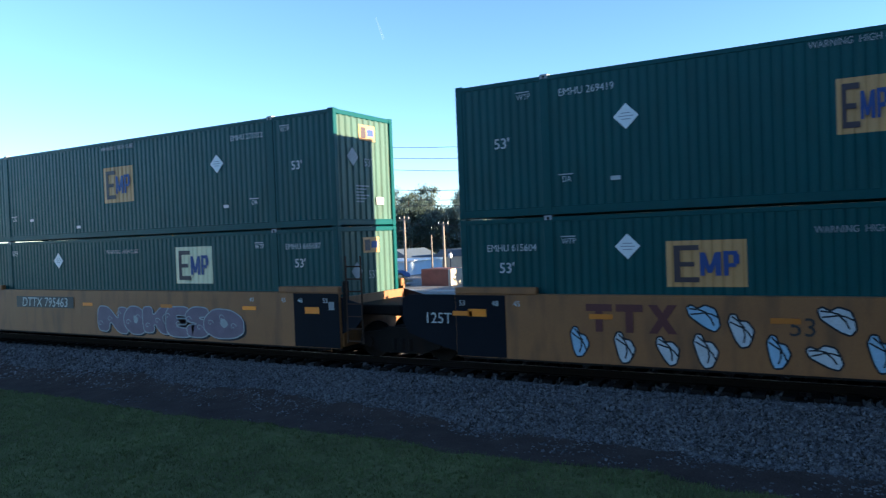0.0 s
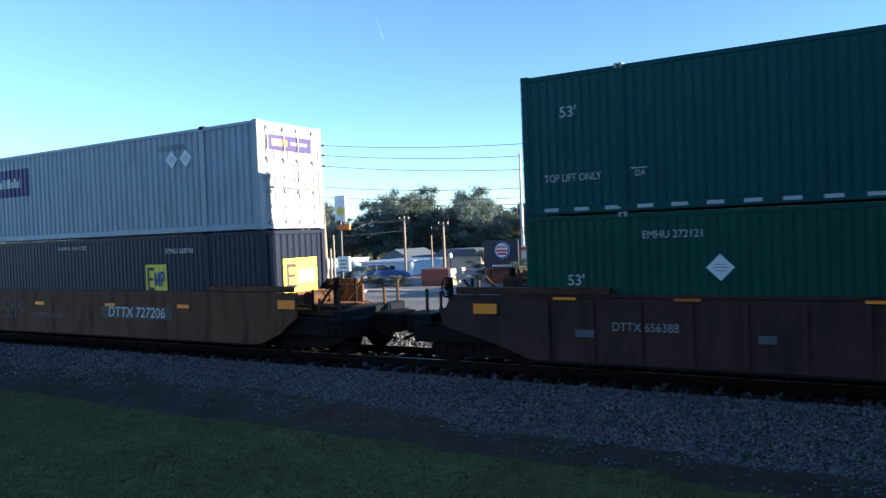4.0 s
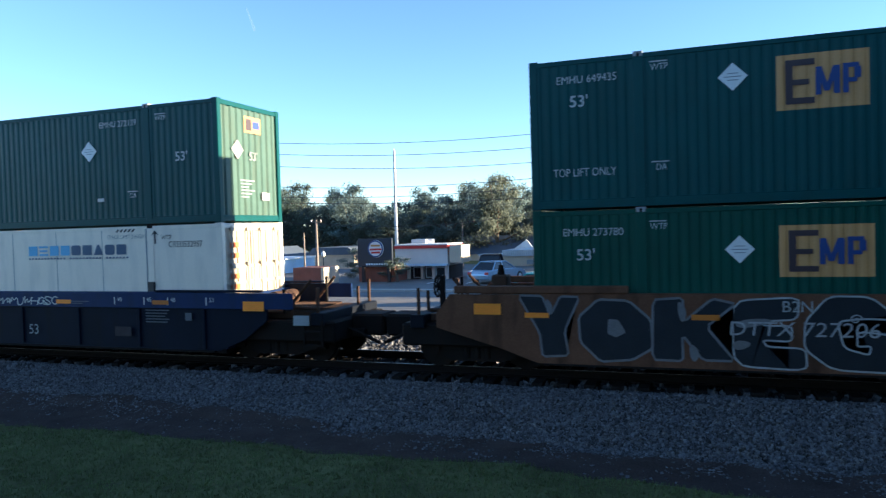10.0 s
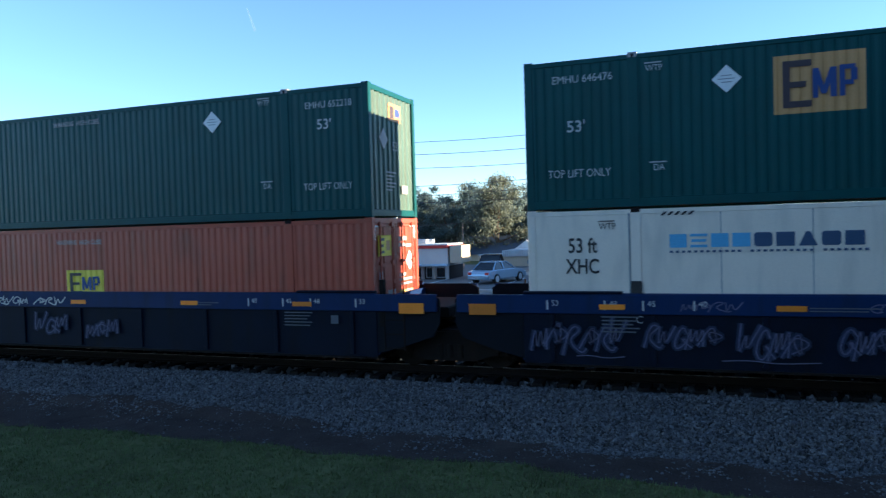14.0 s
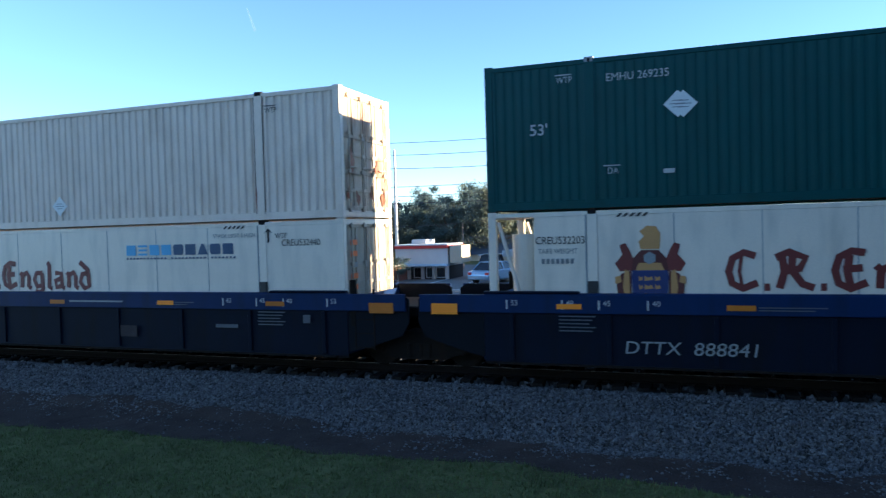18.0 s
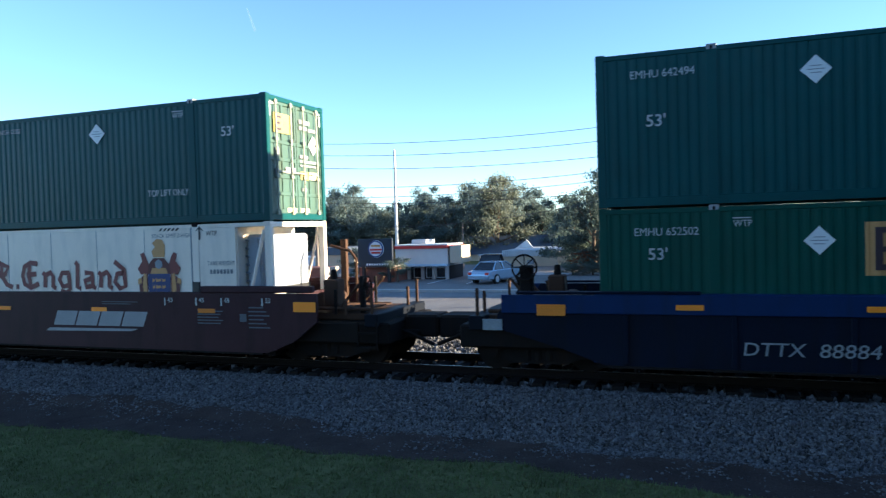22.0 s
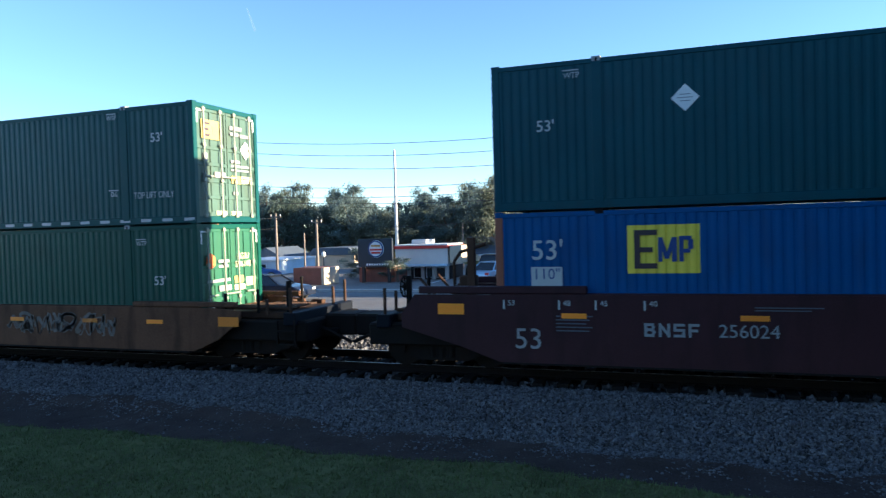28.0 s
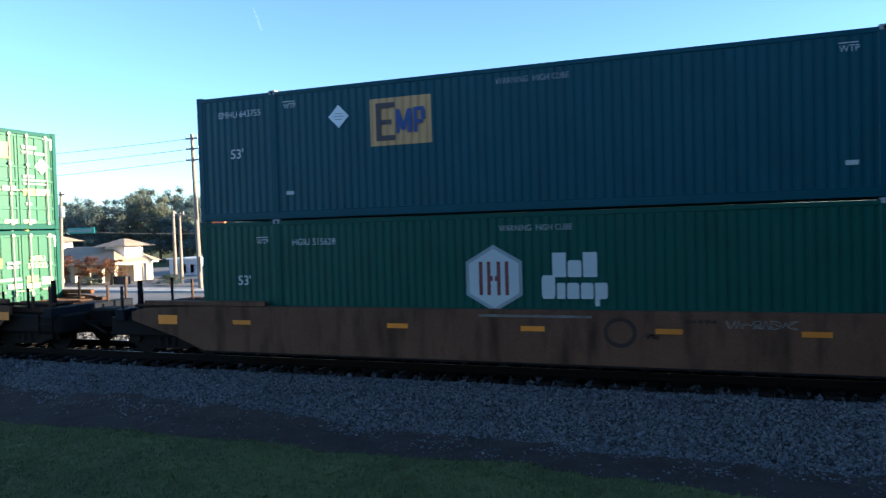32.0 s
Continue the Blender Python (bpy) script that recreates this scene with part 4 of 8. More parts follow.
def reefer(name, label, marks, flip=False, code="", clean=False):
    """Flat-sided white refrigerated container. The cooling machinery sits in an open frame at one end (right unless flip)."""
    c = thing(name, pose(0, 0, 0), label, "container", "containers on the train")
    P = M["reefer"]
    k = -1 if flip else 1                # +1: machine end towards +x
    frame_parts(c, P)
    a, b = (-HL + 0.1, HL - 0.95) if k > 0 else (-HL + 0.95, HL - 0.1)
    for s in (-1, 1):
        put("side_panel", cached(("reefer_side", k), mk_box(a, b, -0.02, 0.02, 0.16, 2.81)), P, c, pose(0, s * (HW - 0.03), 0))
    n = 8
    for i in range(1, n):
        x = -POST + i * 2 * POST / n
        put("panel_seam", cached("seam", mk_box(-0.008, 0.008, -0.003, 0.003, 0.18, 2.79)), M["dim_white"], c, pose(x, -HW + 0.009, 0))
    for x in (-POST, POST):
        put("post_edge", cached("post_edge", mk_box(-0.13, -0.1, -0.02, 0.02, 0.16, 2.8)), M["dim_white"], c, pose(x, -HW + 0.01, 0))
        put("post_foot", cached("post_foot", mk_box(-0.1, 0.1, -0.03, 0.03, 1.2, 1.52, bevel=0.01)), M["black_ink"], c, pose(x, -HW - 0.01, 0.0), label="black guide block")
    e = k * HL
    put("machine_bulkhead", cached("machine_bulkhead", mk_box(-0.03, 0.03, -1.24, 1.24, 0.16, 2.8)), P, c, pose(e - k * 0.95, 0, 0))
    if flip:
        put("fuel_tank", cached("fuel_tank", lambda: cyl(bmesh.new(), (0, 0, 1.2), (0, 0, 2.45), 0.27, n=18)), P, c, pose(e - k * 0.66, -0.85, 0), label="white upright tank")
        put("tank_foot", cached("tank_foot", mk_box(-0.3, 0.3, -0.3, 0.3, 0.2, 1.2, bevel=0.02)), M["dim_white"], c, pose(e - k * 0.62, -0.85, 0))
    else:
        unit = put("cooling_unit", cached("cooling_unit", mk_box(-0.28, 0.28, -0.95, 0.95, 1.2, 2.6, bevel=0.06)), M["grey_steel"], c, pose(e - k * 0.62, 0, 0), label="grey cooling machinery housing")
        for i in range(6):
            put("grille_slat", cached("slat", mk_box(-0.3, -0.05 if clean else -0.2, -0.97, 0.97, -0.02, 0.02)), M["dim_black"], unit, pose(0, 0, 1.45 + i * 0.19, 0, 14, 0))
        put("dark_band", cached("dark_band", mk_box(-0.285, 0.285, -0.955, 0.955, 1.22, 1.34)), M["black_ink"], unit)
        put("pipe", cached("unit_pipe", lambda: cyl(bmesh.new(), (0.2, -1.02, 1.3), (0.12, -1.02, 2.5), 0.035, n=8)), M["dim_black"], unit)
        if not clean:
            for w, h, dx, mm in ((0.1, 0.75, 0.0, M["dim_black"]), (0.05, 0.6, 0.05, M["black_ink"]), (0.16, 0.25, -0.1, M["dim_black"])):
                me = cached(("soot", w), lambda: plate(bmesh.new(), [(w * math.cos(a) * (0.8 + 0.2 * math.sin(5 * a)), h * math.sin(a) * (0.8 + 0.2 * math.cos(3 * a))) for a in np.linspace(0, 6.0, 22)], -0.001, 0))
                put("soot_stain", me, mm, c, pose(HL - 1.1 + dx, -HW + 0.008 - 0.02 * w, 1.9), label="sooty exhaust stain")
    for s in (-1, 1):
        bm = bmesh.new()
        cyl(bm, (0.75 * k, 0, 2.7), (0.15 * k, 0, 0.6), 0.04, n=8)
        part("brace", bm, P, c, m=pose(e - k * 0.95, s * (HW - 0.06), 0))
    end_doors(c, -k, M["cream_door"], False)
    y = -HW - 0.004
    if -k > 0:
        for i in range(7):
            end_bar(c, HL - 0.02, -0.95, -0.62, 2.3 - i * 0.25, 2.42 - i * 0.25, M["orange_ink"] if i % 3 < 2 else M["dim_white"])
    ink = M["black_ink"]
    for s in (-1, 1):
        for i in range(5):
            bar(c, s * (POST - 0.75) + 0.12 * i - 0.3, s * (POST - 0.75) + 0.12 * i - 0.24, 2.74, 2.81, ink, y + 0.001, "hatch_mark", skew=0.07)
    for kind, v in marks_of(marks):
        x, z = v[0] - HL, v[1]
        if kind == "FT":
            side_text("53 ft\nXHC", 0.4, x, y, z, ink, c, 0.75, fat=0.006)
        elif kind == "WTP":
            barred = marks[0] in "HJ"
            arrow_mark(c, "WTP", x, z, ink, over=barred)
            if not barred:
                o = -0.36 if x > 0 else 0.3
                bar(c, x + o, x + o + 0.05, z - 0.14, z + 0.12, ink)
                put("arrow_head", cached("arrow_head", lambda: plate(bmesh.new(), [(-0.12, -0.06), (0, 0.06), (0.12, -0.06), (0, 0.0)], -0.002, 0)), ink, c, pose(x + o + 0.025, y, z + 0.12))
        elif kind == "CODE":
            side_text(code, 0.21, x, y, z, ink, c, 0.85)
        elif kind == "TARE":
            side_text("TARE WEIGHT", 0.14, x, y, z, M["dim_black"], c, 0.85)
            for i in range(7):
                bar(c, x - 0.32 + i * 0.095, x - 0.26 + i * 0.095, z - 0.24, z - 0.14, M["dim_black"])
        elif kind == "STACK":
            side_text("STACK LIMIT 3 HIGH", 0.14, x, y, z, M["dim_black"], c, 0.9)
        elif kind == "DIA":
            put("placard", cached("small_diamond", mk_diamond(0.2)), M["dim_white"], c, pose(x, y + 0.002, z))
        elif kind == "CREST":
            crest_shapes(c, x, z, y)
        elif kind == "ENG":
            gothic_row(c, x, 1.35, max(v[2], 4.75), 0.68, y)
        elif kind == "NET":
            w = v[2] / 9 - 0.115
            end = shape_row(c, (("block", w), ("bars", w), ("block", w), ("block", w)), x, z + 0.13, 0.2, M["sky_ink"], y, 0.05, 0.06)
            shape_row(c, (("round_block", w), ("block", w), ("wedge", w), ("round_block", w), ("block", w)), end, z + 0.13, 0.2, M["net_navy"], y, 0.05, 0.06)
            for i in range(31):
                if i in (12, 23):
                    continue
                bar(c, x + i * v[2] / 31, x + i * v[2] / 31 + 0.06, z + 0.01, z + 0.05, M["net_navy"], name="wordmark_shape")
    return c


ZB = 0.338                        # underside of a lower container above the rails
ZU = ZB + CH + 0.008
# ---- well wagons ----
OUT = 1.47                        # half width over the side plates


def ribbon(points, width):
    """A flat painted stroke along points in x, z."""
    bm = bmesh.new()
    prev = None
    n = len(points)
    for i in range(n):
        a, b = Vector(points[max(i - 1, 0)]), Vector(points[min(i + 1, n - 1)])
        d = (b - a)
        d = d.normalized() if d.length > 1e-6 else Vector((1, 0))
        w = width * 0.5
        nx, nz = -d.y * w, d.x * w
        cur = (bm.verts.new((points[i][0] + nx, 0, points[i][1] + nz)), bm.verts.new((points[i][0] - nx, 0, points[i][1] - nz)))
        if prev:
            bm.faces.new((prev[0], prev[1], cur[1], cur[0]))
        prev = cur
    return bm


def scribble(parent, x0, x1, z0, z1, material, seed, letters=5, width=0.03, label="illegible sprayed tag"):
    """An illegible sprayed tag: loops and zigzags."""
    rng = random.Random(seed)
    w = (x1 - x0) / letters
    for k in range(letters):
        pts = []
        cx = x0 + (k + 0.5) * w
        kind = rng.random()
        p1, p2 = rng.uniform(0, 6.28), rng.uniform(0, 6.28)
        fa, fb = rng.choice(((1, 2), (2, 1), (1, 1), (3, 2), (1, 3)))
        for i in range(26):
            t = i / 25
            if kind < 0.55:
                pts.append((cx + 0.52 * w * math.sin(fa * 5.2 * t + p1), (z0 + z1) / 2 + 0.5 * (z1 - z0) * math.sin(fb * 5.2 * t + p2)))
            else:
                pts.append((cx - 0.5 * w + w * t, (z0 + z1) / 2 + 0.5 * (z1 - z0) * math.cos(9.4 * t + p1) * (0.6 + 0.4 * math.sin(p2))))
        part("sprayed_stroke", ribbon(pts, width), material, parent, label, pose(0, -OUT - 0.006, 0))


# Hand-sprayed strokes in a unit box.
STROKES = {
    "M": "0 0 .15 1 .5 .35 .85 1 1 0", "T": "0 1 1 .95|.5 1 .45 0", "A": "0 0 .45 1 .9 0|.15 .4 .8 .45", "R": "0 0 .1 1 .8 .95 .75 .6 .1 .5 .9 0",
    "U": "0 1 .1 .1 .6 0 .9 .3 .95 1", "S": ".9 .9 .3 1 .1 .7 .8 .4 .7 .05 0 .1", "C": ".9 .85 .4 1 0 .5 .4 0 .95 .15", "H": "0 1 .05 0|.9 1 .85 0|0 .5 .9 .55", "K": "0 1 .05 0|.9 1 .1 .5 .95 0",
    "saw": "0 0 .12 1 .3 .05 .46 .9 .6 .1 .8 1 .95 .1", "hook": ".9 .7 .5 1 .1 .3 .45 0 1 .4 .5 .5 1.3 .1", "knot": "-.2 .1 .5 1 .75 .1 .1 .8 1.2 .55 .3 .3", "cup": "0 1 .1 0 .35 .9 .5 .1 1 1", "crook": "0 0 .25 1 .9 .85 .2 .45 1.1 0 1.3 .2", "wave": "0 .4 .3 .7 .6 .2 1 .6",
}


def tag(car, row, x0, x1, z0, z1, material, width=0.025, seed=1, haze=None, lift=0.0):
    """A hand-sprayed tag: strokes side by side, with a wide faint pass of the can below them."""
    rng = random.Random(seed)
    w = (x1 - x0) / len(row)
    for k, key in enumerate(row):
        a, b = x0 + (k - 0.08 + rng.uniform(-0.06, 0.06)) * w, (1.12 + rng.uniform(-0.1, 0.15)) * w
        low, h = z0 + rng.uniform(-0.05, 0.08) * (z1 - z0), (z1 - z0) * rng.uniform(0.82, 1.08)
        for line in STROKES[key].split("|"):
            v = [float(q) for q in line.split()]
            pts = [Vector((a + b * v[i] + 0.15 * h * v[i + 1], low + h * v[i + 1])) for i in range(0, len(v), 2)]
            pts = [p + Vector((rng.uniform(-0.09, 0.09) * w, rng.uniform(-0.07, 0.07) * h)) for p in pts]
            for _ in range(2):
                pts = [pts[0]] + [q for p0, p1 in zip(pts, pts[1:]) for q in (p0.lerp(p1, 0.25), p0.lerp(p1, 0.75))] + [pts[-1]]
            pts = [tuple(q) for q in pts]
            if haze:
                part("sprayed_haze", ribbon(pts, width * 5), haze, car, "faint wide sprayed stroke", pose(0, -OUT - 0.0045 - lift - 0.0004 * (k % 4), 0))
            part("sprayed_stroke", ribbon(pts, width), material, car, "sprayed tag stroke", pose(0, -OUT - 0.0075 - lift - 0.0004 * (k % 4), 0))


TAG_MIX = ("saw", "knot", "crook", "cup", "hook", "saw", "knot", "saw", "crook", "cup")


def blob(parent, x, z, rx, rz, tilt, material, y, name="sprayed_shape", pinch=0.0, n=18):
    poly = []
    for i in range(n):
        a = 2 * math.pi * i / n
        u, v = rx * math.cos(a), rz * math.sin(a) * (1 - pinch * math.cos(a))
        poly.append((x + u * math.cos(tilt) - v * math.sin(tilt), z + u * math.sin(tilt) + v * math.cos(tilt)))
    bm = bmesh.new()
    vs = [bm.verts.new((p[0], y, p[1])) for p in poly]
    bm.faces.new(vs)
    return part(name, bm, material, parent)


# Fat sprayed letters as outlines in a unit box; the first ring is the body, the others are pale gaps in it.
LETTERS = {
    "T": ".0 .95 .5 1 1 .97 1 .6 .7 .58 .74 0 .3 .02 .34 .58 0 .6",
    "R": "0 1 .65 1 .95 .82 .9 .55 .7 .45 1 0 .62 0 .42 .36 .4 0 0 0|.4 .82 .58 .8 .58 .66 .4 .64",
    "O": ".3 1 .7 1 1 .72 1 .25 .72 0 .28 0 0 .28 0 .7|.4 .68 .56 .66 .62 .5 .5 .38 .4 .45",
    "L": "0 1 .42 1 .4 .42 .95 .5 1 0 0 0",
    "S": ".95 1 .35 1 0 .78 .05 .5 .55 .42 .0 .36 .02 0 .65 0 1 .22 .95 .55 .5 .66 1 .72",
    "A": ".2 1 .78 1 1 0 .66 0 .6 .25 .4 .25 .36 0 0 0|.42 .66 .58 .66 .6 .42 .4 .42",
    "Y": "0 1 .36 1 .5 .68 .66 1 1 1 .7 .42 .7 0 .3 0 .3 .42",
    "E": "0 1 .98 1 .95 .7 .45 .7 .45 .6 .85 .6 .85 .4 .45 .4 .45 .3 1 .3 1 0 0 0",
    "K": "0 1 .36 1 .38 .62 .7 1 1 .95 .66 .55 1 0 .62 0 .38 .4 .36 0 0 0",
    "G": "1 .72 .72 1 .3 1 0 .7 0 .28 .3 0 .95 0 1 .5 .55 .52 .55 .36 .7 .34 .68 .24 .4 .28 .36 .68 .62 .74",
    "D": "0 1 .6 1 1 .7 1 .28 .6 0 0 0|.4 .62 .56 .58 .58 .42 .42 .38",
    "B": "0 1 .7 1 .95 .8 .75 .55 1 .3 .8 0 0 0|.4 .74 .55 .72 .52 .6 .4 .6|.42 .4 .58 .38 .55 .24 .42 .24",
    "W": "0 1 .26 1 .34 .45 .5 .8 .66 .45 .74 1 1 1 .88 0 .6 0 .5 .35 .4 0 .12 0",
    "N": "0 1 .35 1 .66 .5 .64 1 1 .95 .96 0 .66 0 .36 .46 .34 0 0 .05",
}


def soft_ring(pts, rounds, cut=0.2):
    """Cuts the corners of a closed outline."""
    for _ in range(rounds):
        out = []
        for i, a in enumerate(pts):
            b = pts[(i + 1) % len(pts)]
            out += [a.lerp(b, cut), a.lerp(b, 1 - cut)]
        pts = out
    return pts


def ring_strip(pts, width):
    """A flat closed band along an outline."""
    bm = bmesh.new()
    n = len(pts)
    rows = []
    for i, p in enumerate(pts):
        d = (pts[(i + 1) % n] - pts[i - 1]).normalized()
        k = Vector((-d.y, d.x)) * width / 2
        rows.append((bm.verts.new((p.x + k.x, 0, p.y + k.y)), bm.verts.new((p.x - k.x, 0, p.y - k.y))))
    for i in range(n):
        a, b = rows[i], rows[(i + 1) % n]
        bm.faces.new((a[0], a[1], b[1], b[0]))
    return bm


def flat_ring(pts):
    bm = bmesh.new()
    bm.faces.new([bm.verts.new((p.x, 0, p.y)) for p in pts])
    bmesh.ops.triangulate(bm, faces=bm.faces)
    return bm


def spray(parent, row, z0, z1, fill, line, width=0.045, rounds=1, shade=None, gap=None, seed=1, cut=0.1):
    """A row of sprayed letters; row: letter, left, right. Each has a body, pale gaps and an outline."""
    rng = random.Random(seed)
    for k, (key, x0, x1) in enumerate(row):
        top, low, lean = z1 + rng.uniform(-0.06, 0.02), z0 + rng.uniform(-0.02, 0.07), rng.uniform(-0.08, 0.08)
        y = -OUT - 0.006 - 0.0012 * (k % 6)
        for n, ring in enumerate(LETTERS[key].split("|")):
            v = [float(q) for q in ring.split()]
            pts = []
            for i in range(0, len(v), 2):
                u, w = v[i] + rng.uniform(-0.03, 0.03), v[i + 1] + rng.uniform(-0.03, 0.03)
                pts.append(Vector((x0 + (x1 - x0) * u + lean * (w - 0.5), low + (top - low) * w)))
            pts = soft_ring(pts, rounds, cut)
            if n == 0:
                if shade:
                    part("sprayed_shade", flat_ring(pts), shade, parent, m=pose(0.09, y + 0.0009, -0.05))
                part("sprayed_letter", flat_ring(pts), fill, parent, "sprayed graffiti letter", pose(0, y, 0))
                part("sprayed_outline", ring_strip(pts, width), line, parent, "pale sprayed outline", pose(0, y - 0.0005, 0))
            else:
                part("sprayed_gap", flat_ring(pts), gap or line, parent, m=pose(0, y - 0.0007, 0))


def squiggle(parent, x, z, w, h, turns, material, width=0.02, kind="zig"):
    """A thin sprayed line: an upright zigzag or a curl."""
    if kind == "zig":
        pts = [(x + w * (i % 2), z - h * i / (2 * turns)) for i in range(2 * turns + 1)]
    else:
        pts = [(x + w * (1 - i / 30) * math.cos(turns * 6.28 * i / 26), z + h * (1 - i / 30) * math.sin(turns * 6.28 * i / 26)) for i in range(27)]
    part("sprayed_stroke", ribbon(pts, width), material, parent, m=pose(0, -OUT - 0.0145, 0))


def mk_wheel():
    bm = bmesh.new()
    cyl(bm, (0, -0.065, 0), (0, 0.065, 0), 0.42, n=28)
    cyl(bm, (0, -0.09, 0), (0, -0.06, 0), 0.45, n=28)
    cyl(bm, (0, 0.05, 0), (0, 0.12, 0), 0.12, n=12)
    return bm


def mk_frame():
    poly = [(-1.25, 0.32), (-1.15, 0.62), (-0.6, 0.70), (-0.45, 0.78), (0.45, 0.78), (0.6, 0.70), (1.15, 0.62), (1.25, 0.32), (0.9, 0.30), (0.55, 0.18), (-0.55, 0.18), (-0.9, 0.30)]
    bm = plate(bmesh.new(), poly, -0.08, 0.08)
    for sx_ in (-0.95, 0.95):
        cyl(bm, (sx_, -0.12, 0.42), (sx_, 0.12, 0.42), 0.13, n=12)
    for i in range(3):
        cyl(bm, (-0.22 + 0.22 * i, -0.02, 0.24), (-0.22 + 0.22 * i, -0.02, 0.52), 0.09, n=10)
    return bm


def add_truck(car, x):
    tr = put("bogie", cached("bolster", mk_box(-0.25, 0.25, -1.05, 1.05, 0.5, 0.82, bevel=0.03)), M["iron"], car, pose(x, 0, 0))
    for sy_ in (-1, 1):
        put("side_frame", cached("side_frame", mk_frame), M["iron"], tr, pose(0, sy_ * 1.02, 0))
        for sx_ in (-0.95, 0.95):
            put("wheel", cached("wheel", mk_wheel), M["iron"], tr, pose(sx_, sy_ * 0.76, 0.42, 0, 0, 0 if sy_ > 0 else 180))
    for sx_ in (-0.95, 0.95):
        put("axle", cached("axle", lambda: cyl(bmesh.new(), (0, -0.75, 0), (0, 0.75, 0), 0.085, n=12)), M["iron"], tr, pose(sx_, 0, 0.42))


def mk_brake_wheel():
    bm = bmesh.new()
    ring(bm, (0, 0, 0), "x", 0.3, 0.022)
    for i in range(4):
        a = math.pi / 4 * i
        cyl(bm, (0, -0.3 * math.cos(a), -0.3 * math.sin(a)), (0, 0.3 * math.cos(a), 0.3 * math.sin(a)), 0.014, n=6)
    cyl(bm, (-0.12, 0, 0), (0.05, 0, 0), 0.05, n=10)
    return bm


def mk_grating():
    """Open steel grating: cross bars between two side bars."""
    bm = bmesh.new()
    for y in (-0.9, 0.27):
        box(bm, 9.2, 10.3, y, y + 0.03, 1.19, 1.25)
    for i in range(19):
        box(bm, 9.21 + i * 0.06, 9.235 + i * 0.06, -0.87, 0.27, 1.205, 1.24)
    return bm


def coupler_end(car, s, paint, deck, style):
    """Open end with deck, steps, brake gear, hoses and a coupler; s = -1 or 1."""
    flip = pose(0, 0, 0, 0, 0, 0 if s > 0 else 180)
    put("end_deck", cached("end_deck", mk_box(8.2, 10.7, -1.0, 1.0, 0.98, 1.14, bevel=0.02)), deck, car, flip)
    put("cross_sill", cached("cross_sill", mk_box(10.4, 10.72, -1.40, 1.40, 0.88, 1.16, bevel=0.02)), M["black_car"], car, flip)
    put("centre_sill", cached("centre_sill", mk_box(8.2, 10.9, -0.3, 0.3, 0.6, 0.98, bevel=0.02)), M["iron"], car, flip)
    bm = bmesh.new()
    box(bm, 10.9, 11.5, -0.11, 0.11, 0.72, 0.98, 0.03)
    box(bm, 11.42, 11.74, -0.2, 0.14, 0.66, 1.02, 0.05)
    put("coupler", cached(("coupler", s), lambda: bm), M["iron"], car, flip)
    put("walkway_grating", cached("grating", mk_grating), M["rusty"], car, flip)
    for x, y, h in ((10.55, -1.3, 0.62), (10.55, 1.3, 0.62), (10.62, 0.55, 0.5), (9.9, -1.25, 0.35)):
        put("grab_iron", cached(("grab", h), lambda h=h: box(bmesh.new(), -0.03, 0.03, -0.03, 0.03, 1.1, 1.1 + h, 0.008)), M["rusty"], car, flip @ pose(x, y, 0))
    bm = bmesh.new()
    for z in (0.45, 0.75):
        box(bm, 10.25, 10.7, -1.44, -1.38, z - 0.02, z + 0.02)
    for x in (10.25, 10.7):
        box(bm, x - 0.02, x + 0.02, -1.44, -1.38, 0.42, 1.0)
    put("step", cached(("step", s), lambda: bm), M["iron"], car, flip)
    if style == "blue" and s < 0:
        stand = put("brake_stand", cached("brake_stand_side", mk_box(-0.13, 0.13, -0.12, 0.12, 1.1, 2.15, bevel=0.03)), M["iron"], car, flip @ pose(9.6, -0.9 * s, 0))
        put("brake_wheel", cached("brake_wheel", mk_brake_wheel), M["iron"], stand, pose(0, -0.2 * s, 2.12, 0, 0, 90) @ Matrix.Scale(0.85, 4))
    elif style not in ("low", "blue"):
        stand = put("brake_stand", cached("brake_stand", mk_box(-0.05, 0.05, -0.06, 0.06, 1.1, 1.95, bevel=0.012)), M["iron"], car, flip @ pose(10.15, -0.9 * s, 0))
        put("brake_wheel", cached("brake_wheel", mk_brake_wheel), M["iron"], stand, Matrix.LocRotScale((0.1, 0, 1.72), None, (1, 0.75, 0.75)))
    elif style == "low":
        put("deck_stanchion", cached("deck_stanchion", mk_box(-0.05, 0.05, -0.05, 0.05, 1.1, 1.85, bevel=0.012)), M["iron"], car, flip @ pose(10.3, -0.95 * s, 0))
    put("underframe", cached("underframe", mk_box(8.3, 10.95, -1.3, 1.3, 0.5, 0.97, bevel=0.04)), M["iron"], car, flip)
    put("draft_gear", cached("draft_gear", mk_box(10.9, 11.72, -0.42, 0.42, 0.55, 1.04, bevel=0.05)), M["iron"], car, flip)
    for y in (-0.6, 0.55):
        put("air_hose", cached("air_hose", lambda: cyl(bmesh.new(), (10.8, 0, 0.8), (11.7, 0, 0.42), 0.04, n=8)), M["iron"], car, flip @ pose(0, y, 0))
    put("coupler_carrier", cached("coupler_carrier", mk_box(10.9, 11.3, -0.5, 0.5, 0.52, 0.72, bevel=0.03)), M["iron"], car, flip)
    if style != "low":
        put("air_reservoir", cached("reservoir", lambda: cyl(bmesh.new(), (0, -0.5, 0), (0, 0.4, 0), 0.19, n=16)), M["rusty"], car, flip @ pose(8.9, 0, 1.36))
